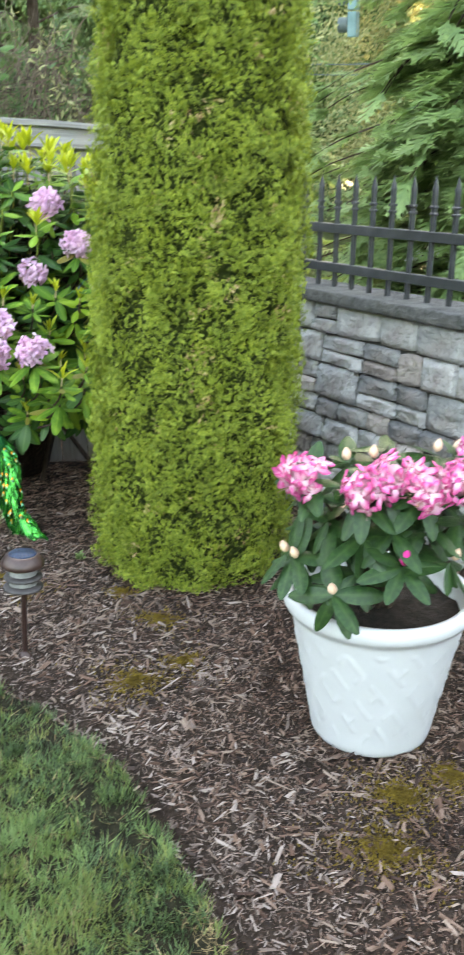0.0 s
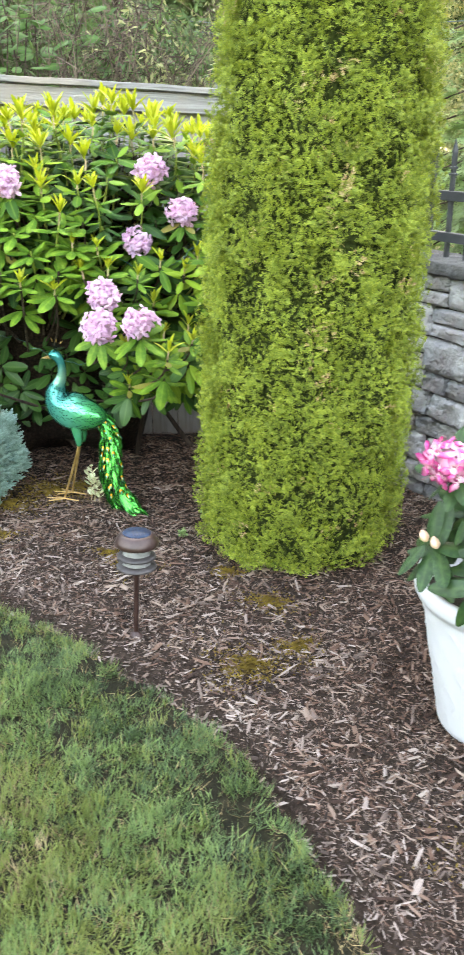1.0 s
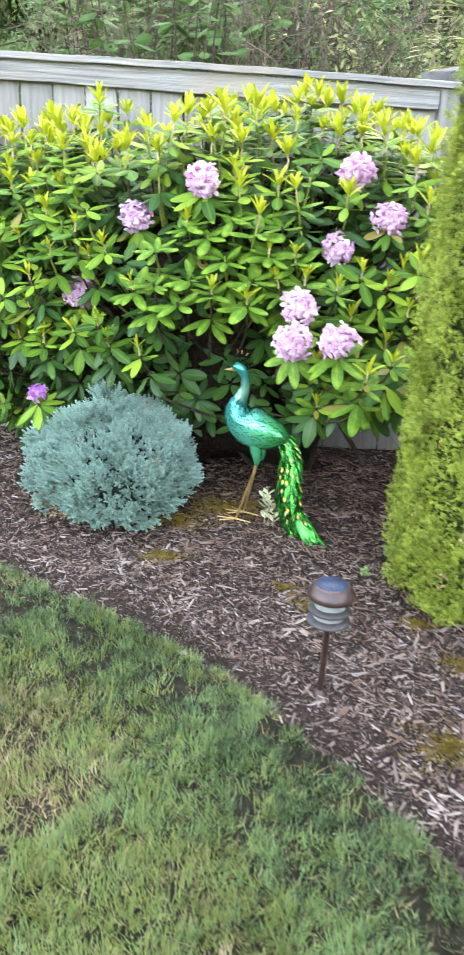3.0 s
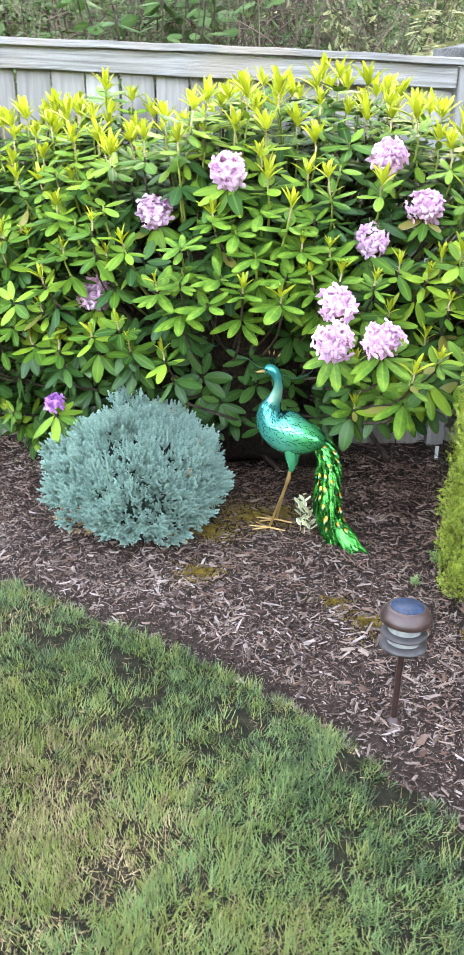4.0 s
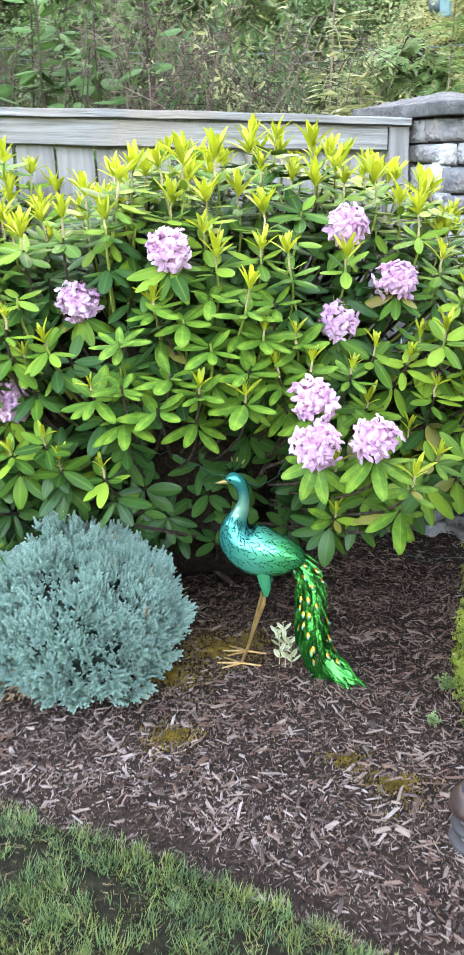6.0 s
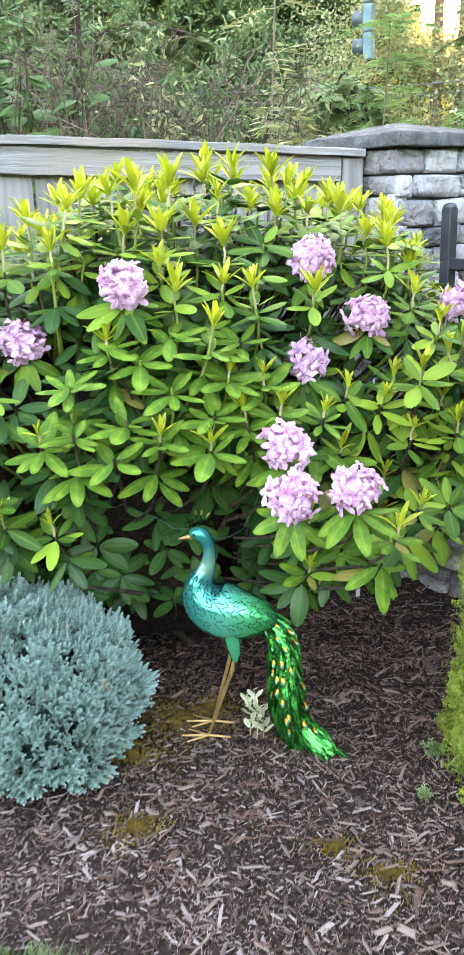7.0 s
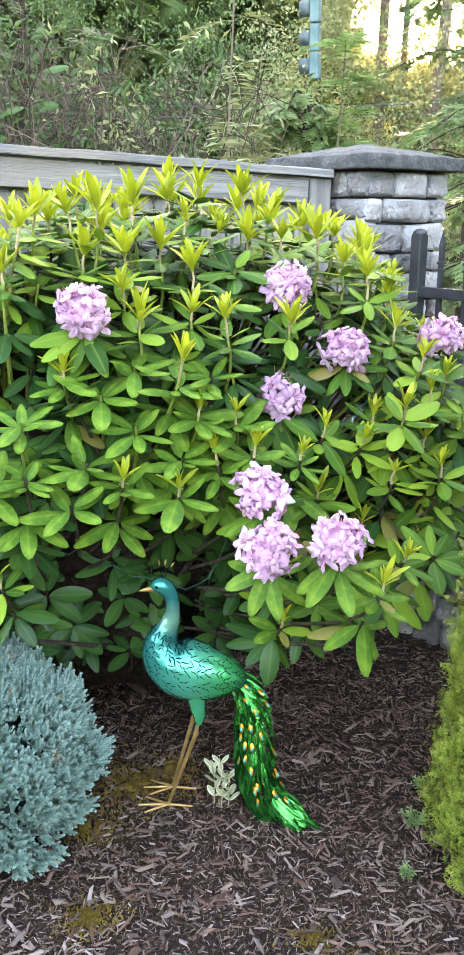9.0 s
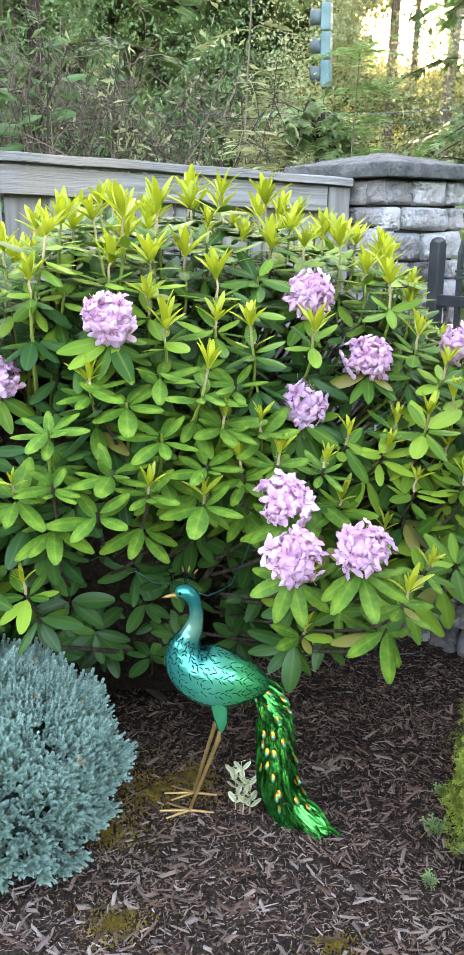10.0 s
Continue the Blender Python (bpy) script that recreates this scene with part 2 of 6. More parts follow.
M["leaf"] = foliage("rhododendron_leaf", (0.012, 0.055, 0.010), (0.052, 0.135, 0.016), (0.185, 0.30, 0.033), (0.24, 0.35, 0.06), 0.30, 0.42, 0.14, 2.2, 0.11, 140, power=9.0, gain=1.6, own=0.85)
# paler copy of bark: the hazy glow on far trunks is in its colour
M["farbark"] = surface("sun_tinted_bark", [(0.09, 0.062, 0.045), (0.17, 0.125, 0.095), (0.28, 0.21, 0.16)], 6, 0.9, bump_scale=25, bump_strength=0.9, bump_dist=0.02, stretch=(3, 3, 0.5), spec=0.2)
# darker green of older leaves, with the shade of the inner tiers added
M["leaf_deep"] = foliage("old_and_shaded_leaf", (0.007, 0.038, 0.010), (0.020, 0.076, 0.017), (0.055, 0.140, 0.028), (0.12, 0.20, 0.06), 0.3, 0.36, 0.10, 4.0, 0.18, 140, power=9.0)
M["greenstem"] = surface("green_twig", [(0.10, 0.15, 0.02), (0.18, 0.24, 0.04), (0.26, 0.30, 0.07)], 20, 0.5, per="island")
M["leaf_old"] = foliage("yellowed_leaf", (0.10, 0.12, 0.022), (0.16, 0.155, 0.030), (0.21, 0.16, 0.04), None, 0, 0.45, 0.15, 5.0)
M["shoot"] = foliage("new_growth", (0.21, 0.258, 0.018), (0.345, 0.385, 0.026), (0.47, 0.49, 0.05), None, 0, 0.45, 0.35, 6.0)
M["stalk"] = surface("green_stalk", [(0.20, 0.16, 0.07), (0.33, 0.25, 0.13), (0.42, 0.30, 0.19)], 20, 0.6, per="island")
M["lilac"] = foliage("lilac_petal", (0.65, 0.37, 0.59), (0.77, 0.49, 0.70), (0.87, 0.65, 0.82), (0.52, 0.18, 0.42), 0.28, 0.6, 0.45, 16.0, 0.3, gain=1.3, own=0.7)
M["purple"] = foliage("purple_petal", (0.36, 0.10, 0.42), (0.48, 0.18, 0.54), (0.60, 0.30, 0.66), None, 0, 0.55, 0.25, 12.0, 0.3)
M["magenta"] = foliage("magenta_petal", (0.42, 0.008, 0.12), (0.54, 0.018, 0.185), (0.64, 0.05, 0.28), (0.92, 0.70, 0.77), 1.0, 0.5, 0.2, 14.0, 0.3, power=0.72, gain=1.6)
M["pistil"] = surface("stamen", [(0.30, 0.10, 0.16), (0.5, 0.3, 0.2)], 50, 0.6, per="island")
M["budscale"] = surface("flower_bud", [(0.42, 0.20, 0.14), (0.60, 0.40, 0.28), (0.72, 0.56, 0.42)], 40, 0.6)
M["darkleaf"] = foliage("dark_leaf", (0.004, 0.017, 0.0055), (0.010, 0.036, 0.010), (0.027, 0.070, 0.017), (0.08, 0.14, 0.04), 0.22, 0.30, 0.04, 8.0, 0.24, 140, power=4.0, gain=1.4)
# silvery tips over darker needle bases; the mound's shading is partly in this colour
M["needle"] = foliage("blue_needle", (0.058, 0.138, 0.116), (0.122, 0.248, 0.206), (0.21, 0.355, 0.300), (0.48, 0.67, 0.58), 0.74, 0.6, 0.12, 9.0, 0.3, own=0.25, gain=1.3, power=1.3)
M["inner"] = surface("mound_shade", [(0.014, 0.028, 0.022), (0.034, 0.064, 0.052), (0.07, 0.115, 0.095)], 45, 0.95, bump_scale=80, bump_strength=1.0, bump_dist=0.02, spec=0.1)
M["needle_dry"] = surface("dry_needle", [(0.22, 0.13, 0.06), (0.40, 0.27, 0.14), (0.55, 0.42, 0.26)], 12, 0.8, per="island")
M["wood"] = surface("weathered_wood", [(0.11, 0.10, 0.095), (0.20, 0.188, 0.18), (0.30, 0.29, 0.28)], 5, 0.8, bump_scale=22, bump_strength=0.5, bump_dist=0.004, stretch=(9, 9, 0.6), per="object", spec=0.25, second=(0.17, 0.13, 0.105), own=0.32)
M["wood_flat"] = surface("weathered_rail", [(0.14, 0.132, 0.125), (0.33, 0.32, 0.31), (0.50, 0.49, 0.48)], 5, 0.85, bump_scale=16, bump_strength=0.9, bump_dist=0.008, stretch=(0.5, 16, 16), per="object", spec=0.25, second=(0.27, 0.23, 0.20))
M["stone"] = surface("grey_stone", [(0.125, 0.125, 0.132), (0.215, 0.215, 0.222), (0.315, 0.312, 0.314), (0.46, 0.45, 0.445)], 13, 0.85, bump_scale=42, bump_strength=1.0, bump_dist=0.030, per="object", spec=0.3, second=(0.25, 0.215, 0.205), own=0.55)
M["stone_warm"] = surface("warm_stone", [(0.19, 0.155, 0.145), (0.29, 0.245, 0.23), (0.41, 0.355, 0.33)], 14, 0.85, bump_scale=42, bump_strength=1.0, bump_dist=0.03, per="object", spec=0.3)
M["stone_pale"] = surface("pale_stone", [(0.26, 0.26, 0.265), (0.40, 0.395, 0.39), (0.54, 0.53, 0.52)], 13, 0.85, bump_scale=42, bump_strength=1.0, bump_dist=0.028, per="object", spec=0.3, second=(0.36, 0.32, 0.30))
M["mortar"] = surface("dark_joint", [(0.03, 0.03, 0.032), (0.06, 0.06, 0.062), (0.10, 0.10, 0.10)], 20, 0.95, bump_scale=70, bump_strength=0.8, bump_dist=0.01, spec=0.2)
M["cap"] = surface("cap_stone", [(0.045, 0.045, 0.045), (0.095, 0.094, 0.092), (0.165, 0.162, 0.157)], 16, 0.9, bump_scale=60, bump_strength=1.0, bump_dist=0.016, spec=0.2, second=(0.10, 0.096, 0.09))
M["iron"] = surface("black_paint", [(0.018, 0.02, 0.022), (0.03, 0.032, 0.035), (0.05, 0.052, 0.055)], 14, 0.42, bump_scale=120, bump_strength=0.15, bump_dist=0.002)
M["plastic"] = surface("white_plastic", [(0.41, 0.415, 0.42), (0.44, 0.445, 0.45), (0.47, 0.475, 0.48)], 5, 0.45, bump_scale=130, bump_strength=0.12, bump_dist=0.002, second=(0.40, 0.405, 0.405))
M["potsoil"] = surface("potting_soil", [(0.008, 0.006, 0.005), (0.02, 0.015, 0.012), (0.04, 0.03, 0.025)], 60, 0.95, bump_scale=150, bump_strength=1.0, bump_dist=0.01, spec=0.2)
M["bronze"] = surface("bronze_plastic", [(0.020, 0.009, 0.007), (0.035, 0.016, 0.013), (0.055, 0.029, 0.024)], 30, 0.42, 0.15, bump_scale=160, bump_strength=0.15, bump_dist=0.002)
M["lampgrey"] = surface("grey_louvre", [(0.016, 0.013, 0.013), (0.030, 0.025, 0.025), (0.050, 0.042, 0.042)], 30, 0.6, 0.0, bump_scale=160, bump_strength=0.12, bump_dist=0.002)
M["solar"] = surface("solar_cell", [(0.006, 0.014, 0.032), (0.012, 0.028, 0.056), (0.022, 0.046, 0.08)], 60, 0.45, 0.0, bump_scale=300, bump_strength=0.05, bump_dist=0.001, spec=0.2)
M["glassy"] = surface("frosted_plastic", [(0.16, 0.16, 0.155), (0.25, 0.25, 0.24)], 60, 0.15, bump_scale=90, bump_strength=0.4)
M["green"] = surface("green_enamel", [(0.0, 0.065, 0.011), (0.003, 0.17, 0.03), (0.025, 0.40, 0.07)], 60, 0.2, 0.85, bump_scale=120, bump_strength=0.4, bump_dist=0.003, per="island")


def bird_skin():
    """Enamel that runs from teal on the head over a pale throat and teal breast to green on the back."""
    m, n, l, b = mat("bird_enamel", 0.27, 0.6)
    at = n.new("ShaderNodeAttribute")
    at.attribute_name = "tip"
    nz = noise_tex(n, l, 38, 4)
    ma = n.new("ShaderNodeMath")
    ma.operation = "MULTIPLY_ADD"
    l.new(nz.outputs["Fac"], ma.inputs[0])
    ma.inputs[1].default_value = 0.10
    l.new(at.outputs["Fac"], ma.inputs[2])
    r = ramp(n, [(0.05, (0.0, 0.30, 0.24)), (0.30, (0.0, 0.20, 0.19)), (0.41, (0.15, 0.36, 0.26)), (0.49, (0.005, 0.20, 0.18)), (0.62, (0.0, 0.24, 0.20)), (0.76, (0.04, 0.44, 0.29)), (0.87, (0.01, 0.36, 0.12)), (1.0, (0.0, 0.20, 0.04))])
    l.new(ma.outputs[0], r.inputs["Fac"])
    l.new(r.outputs["Color"], b.inputs["Base Color"])
    vor = n.new("ShaderNodeTexVoronoi")
    vor.inputs["Scale"].default_value = 52
    tc = n.new("ShaderNodeTexCoord")
    l.new(tc.outputs["Object"], vor.inputs["Vector"])
    bump(n, l, b, vor.outputs["Distance"], 0.26, 0.005)
    return m


M["skin"] = bird_skin()
M["slot"] = surface("dark_slot", [(0.0, 0.012, 0.012), (0.001, 0.02, 0.018)], 30, 0.95, spec=0.05)
M["gold"] = surface("gold_paint", [(0.30, 0.16, 0.05), (0.48, 0.28, 0.10), (0.60, 0.40, 0.18)], 30, 0.34, 0.7, bump_scale=90, bump_strength=0.3)
M["amber"] = surface("amber_eye", [(0.40, 0.12, 0.005), (0.58, 0.22, 0.01)], 40, 0.22, 0.6)
M["aqua"] = surface("aqua_eye", [(0.01, 0.22, 0.14), (0.04, 0.32, 0.22)], 40, 0.22, 0.6)
M["conifer"] = foliage("conifer_frond", (0.030, 0.065, 0.022), (0.065, 0.125, 0.04), (0.12, 0.20, 0.06), (0.2, 0.28, 0.09), 0.35, 0.6, 0.3, 0.9)
M["cedar"] = foliage("cedar_frond", (0.070, 0.145, 0.060), (0.145, 0.255, 0.095), (0.25, 0.37, 0.14), (0.36, 0.46, 0.19), 0.35, 0.6, 0.48, 0.9)
M["woods"] = foliage("wood_leaf", (0.036, 0.068, 0.026), (0.090, 0.150, 0.058), (0.20, 0.26, 0.115), None, 0, 0.6, 0.35, 0.35, gain=1.4)
M["broad"] = foliage("broad_leaf", (0.026, 0.070, 0.022), (0.055, 0.128, 0.036), (0.11, 0.205, 0.060), (0.17, 0.26, 0.09), 0.3, 0.5, 0.35, 3.0, 0.2, power=6.0)
# yellow leaf colour that stands in for sunlight on the foliage
M["sunleaf"] = foliage("sun_tinted_leaf", (0.13, 0.15, 0.060), (0.23, 0.24, 0.105), (0.36, 0.35, 0.17), None, 0, 0.6, 0.25, 0.8)
M["twig"] = surface("dead_twig", [(0.040, 0.029, 0.022), (0.092, 0.066, 0.050), (0.19, 0.142, 0.108)], 9, 0.9, per="island", spec=0.2)
M["farwood"] = surface("far_wood", [(0.02, 0.04, 0.015), (0.06, 0.10, 0.035), (0.14, 0.18, 0.065)], 0.7, 1.0, bump_scale=3, bump_strength=1.0, bump_dist=0.4, spec=0.1)
M["signal"] = surface("signal_housing", [(0.045, 0.105, 0.115), (0.07, 0.15, 0.16), (0.10, 0.20, 0.21)], 4, 0.5)
M["signal_dark"] = surface("signal_visor", [(0.05, 0.075, 0.08), (0.09, 0.125, 0.13)], 6, 0.6)
M["cable"] = surface("green_cable", [(0.0, 0.06, 0.05), (0.01, 0.10, 0.09)], 12, 0.5)
M["carpaint"] = surface("white_car_paint", [(0.62, 0.63, 0.64), (0.70, 0.71, 0.72)], 1.5, 0.3, bump_scale=4, bump_strength=0.02)
M["variegated"] = foliage("variegated_leaf", (0.48, 0.50, 0.30), (0.62, 0.62, 0.42), (0.76, 0.74, 0.56), (0.20, 0.30, 0.12), 0.75, 0.55, 0.25, 30.0, power=2.5)
M["asphalt"] = surface("asphalt", [(0.04, 0.04, 0.042), (0.055, 0.055, 0.057), (0.075, 0.075, 0.077)], 5, 0.9, bump_scale=90, bump_strength=0.4)

# ---- ground: one sheet, a mulch bed and a lawn that meet on a curved edge ----
EDGE = np.array([(-6, 3.25), (-3.2, 3.17), (-2.4, 3.07), (-1.83, 2.97), (-1.58, 2.88), (-1.2, 2.77), (-0.78, 2.585), (-0.38, 2.32), (-0.12, 2.11), (0.05, 1.85), (0.25, 1.53), (0.48, 1.05), (0.70, 0.4), (0.98, -0.7), (1.3, -3)])


def edge_y(x):
    return np.interp(x, EDGE[:, 0], EDGE[:, 1])


def wave(x, y, f, s=0.0):
    """A smooth roughness of about -1 to 1."""
    return (np.sin(f * x + 1.3 + s) * np.sin(f * 0.83 * y + 0.4 - s) + np.sin(f * 1.9 * x - 0.7 * f * y + s * 2) * 0.6 + np.sin(f * 2.7 * y + f * 1.1 * x + s) * 0.4) / 2


def to_edge(x, y):
    """Metres beyond the lawn's edge: over 0 in the bed."""
    return (y - edge_y(x) + 0.018 * wave(x, y, 23)) * 0.82


def ground_z(x, y):
    e = to_edge(x, y)
    bed = 0.012 * wave(x, y, 7) + 0.007 * wave(x, y, 26) + 0.004 * wave(x, y, 61) - 0.12 * np.clip((y + 0.35 * x - 3.75) / 0.75, 0, 1)
    lawn = 0.008 * wave(x, y, 5, 2) + 0.004 - 0.0
    trench = -0.035 * np.exp(-(((e - 0.02) / 0.035) ** 2))
    return np.where(e > 0, bed, lawn) + trench


xs = np.concatenate([[-400, -120, -40, -15, -8, -5], np.arange(-3.4, 2.2, 0.026), [3, 5, 8, 15, 40, 120, 400]])
ys = np.concatenate([[-400, -120, -40, -15, -6, -3, -1.5], np.arange(-0.2, 5.6, 0.026), [6.2, 7, 8, 10, 15, 40, 120, 400]])
gx, gy = np.meshgrid(xs, ys)
gz = np.where((abs(gx + 0.6) < 3.5) & (gy > -1) & (gy < 5.8), ground_z(gx, gy), -0.02)
nx = len(xs)
ii, jj = np.meshgrid(np.arange(nx - 1), np.arange(len(ys) - 1))
a = (jj * nx + ii).ravel()
cx, cy = (gx[:-1, :-1] + gx[1:, 1:]).ravel() / 2, (gy[:-1, :-1] + gy[1:, 1:]).ravel() / 2
ground = new("ground", build_mesh("ground", np.stack([gx, gy, gz], -1).reshape(-1, 3), [np.stack([a, a + 1, a + nx + 1, a + nx], 1)], [M["soil"], M["turf"], M["farlawn"]], np.where((to_edge(cx, cy) < 0.0) | (cy > 6.0) | (np.abs(cx + 0.4) > 2.6), np.where((cx < -2.34) | (cy < 1.31) | (cy > 6.0) | (np.abs(cx + 0.4) > 2.6), 2, 1), 0), True))
tagged(ground, "dark mulch soil of a garden bed meeting a worn lawn", "ground", kind="structure")

# ---- plan of the boundary: wooden fence, stone pillar, stone wall ----
FENCE_END, FENCE_ANG = Vector((-0.60, 5.01, 0)), radians(22)
PILLAR_ANG, PILLAR_SIDE = radians(39), 0.445
PILLAR_CORNER = Vector((-0.46, 4.894, 0))
pu, pv = Vector((math.cos(PILLAR_ANG), math.sin(PILLAR_ANG), 0)), Vector((-math.sin(PILLAR_ANG), math.cos(PILLAR_ANG), 0))
PILLAR_MID = PILLAR_CORNER + pu * PILLAR_SIDE / 2 + pv * PILLAR_SIDE / 2
WALL_ANG = radians(-51)
wd = Vector((math.cos(WALL_ANG), math.sin(WALL_ANG), 0))
wn_ = Vector((wd.y, -wd.x, 0))                       # towards the garden
WALL_START = PILLAR_CORNER + pu * 0.20
WALL_T, WALL_H, WALL_LEN = 0.19, 0.900, 3.4


def fence_m(s, z, off=0.0):
    """A pose on the fence line, s metres left of its end, off metres towards the garden."""
    d = Vector((math.cos(FENCE_ANG), math.sin(FENCE_ANG), 0))
    p = FENCE_END - d * s + Vector((d.y, -d.x, 0)) * off
    return Matrix.Translation((p.x, p.y, z)) @ pose(0, 0, 0, 0, 0, math.degrees(FENCE_ANG))


def make_fence():
    fence = thing("wooden_fence", FENCE_END, "weathered grey wooden board fence behind the rhododendron", "fence", kind="structure")
    random.seed(3)
    s, k = 0.09, 0
    meshes = []
    for v in range(5):
        bm = box_bm(bmesh.new(), (0.136, 0.018, 1.70), Matrix(), 0.003)
        for vert in bm.verts:
            vert.co += Vector((random.uniform(-1, 1), random.uniform(-1, 1), 0)) * 0.0015
        me = bpy.data.meshes.new("board")
        bm.to_mesh(me)
        bm.free()
        me.materials.append(M["wood"])
        meshes.append(me)
    while s < 3.6:
        piece("board", meshes[k % 5], fence, fence_m(s + 0.07, 0.72 + 0.043 * s + random.uniform(-0.006, 0.006), random.uniform(-0.003, 0.003)) @ pose(0, 0, 0, random.uniform(-0.3, 0.3), random.uniform(-0.25, 0.25), random.uniform(-0.8, 0.8)))
        s += 0.14 + random.uniform(0.0, 0.006)
        k += 1
    rise = math.radians(2.4)
    for name, z, off, size, lab in (("top_rail", 1.556, 0.028, (3.7, 0.036, 0.088), "grey top rail under the cap"), ("bottom_rail", 0.28, -0.03, (3.7, 0.036, 0.09), ""), ("cap_board", 1.612, 0.012, (3.70, 0.115, 0.028), "flat weathered cap board with open grain")):
        bm = box_bm(bmesh.new(), size, Matrix(), 0.004, 2)
        bmesh.ops.subdivide_edges(bm, edges=[e for e in bm.edges if e.calc_length() > 1], cuts=40, use_grid_fill=True)
        for vert in bm.verts:
            vert.co.z += 0.004 * math.sin(vert.co.x * 2.3 + size[1] * 50) + 0.0015 * math.sin(vert.co.x * 17 + vert.co.y * 60)
            vert.co.y += 0.003 * math.sin(vert.co.x * 3.1)
        ob = part(name, bm, M["wood_flat"], fence, lab)
        ob.matrix_basis = fence_m(1.85 + (0.0 if name == "cap_board" else 0.09), z + 1.85 * math.sin(rise), off) @ pose(0, 0, 0, 0, math.degrees(rise), 0)
    bm = box_bm(bmesh.new(), (0.085, 0.085, 1.80), Matrix(), 0.004, 2)
    ob = part("end_post", bm, M["wood"], fence, "square grey end post")
    ob.matrix_basis = fence_m(0.043, 0.695, 0.004)
    return fence


make_fence()


def cap_bm(sx, sy, edge, peak, rough_seed):
    """A cap stone: a slab with a shallow hipped top and hewn edges."""
    bm = box_bm(bmesh.new(), (sx, sy, edge), Matrix.Translation((0, 0, edge / 2)), 0.006, 2)
    bmesh.ops.subdivide_edges(bm, edges=[e for e in bm.edges if e.calc_length() > 0.1], cuts=10, use_grid_fill=True)
    for v in bm.verts:
        n = noise.noise(Vector((v.co.x * 9 + rough_seed, v.co.y * 9, v.co.z * 14)))
        if v.co.z > edge * 0.5:
            v.co.z += peak * max(0, 1 - max(abs(v.co.x) / sx, abs(v.co.y) / sy) * 2) + 0.004 * n
        v.co.x += 0.005 * n
        v.co.y += 0.005 * noise.noise(Vector((v.co.y * 8, v.co.x * 8, rough_seed)))
    return bm


def make_pillar():
    p = thing("stone_pillar", PILLAR_MID, "square grey stone pillar with a hipped cap", "pillar", kind="structure")
    bm = box_bm(bmesh.new(), (PILLAR_SIDE - 0.05, PILLAR_SIDE - 0.05, 1.82))
    part("core", bm, M["mortar"], p).matrix_basis = Matrix.Translation((PILLAR_MID.x, PILLAR_MID.y, 0.715)) @ pose(0, 0, 0, 0, 0, 39)
    cap = part("cap", cap_bm(0.54, 0.54, 0.050, 0.055, 3.1), M["cap"], p, "grey cast cap with a low hipped top", True)
    cap.matrix_basis = Matrix.Translation((PILLAR_MID.x, PILLAR_MID.y, 1.626)) @ pose(0, 0, 0, 0, 0, 39)
    return p


pillar = make_pillar()


def wall_m(s, z, off=0.0):
    q = WALL_START + wd * s + wn_ * off
    return Matrix.Translation((q.x, q.y, z)) @ pose(0, 0, 0, 0, 0, -51)


def make_wall():
    w = thing("stone_wall", WALL_START, "low wall of grey split stone under a flat cap", "wall", kind="structure")
    bm = box_bm(bmesh.new(), (WALL_LEN, WALL_T - 0.05, WALL_H))
    part("core", bm, M["mortar"], w).matrix_basis = wall_m(WALL_LEN / 2, WALL_H / 2 - 0.05)
    s, k = 0.0, 0
    while s < WALL_LEN:
        ln = (0.62, 0.9, 0.9, 0.98)[k % 4]
        bm = box_bm(bmesh.new(), (ln - 0.004, WALL_T + 0.065, 0.054), Matrix(), 0.006, 2)
        bmesh.ops.subdivide_edges(bm, edges=[e for e in bm.edges if e.calc_length() > 0.1], cuts=20, use_grid_fill=True)
        for v in bm.verts:
            n = noise.noise(Vector((v.co.x * 7 + k * 5, v.co.y * 11, v.co.z * 20))) + 0.6 * noise.noise(Vector((v.co.x * 23 + k, v.co.y * 30, v.co.z * 40)))
            v.co.y += 0.007 * n
            v.co.z += 0.003 * n
        part("coping", bm, M["cap"], w, "", True).matrix_basis = wall_m(s + ln / 2, WALL_H + 0.028)
        s += ln
        k += 1
    return w


wall = make_wall()


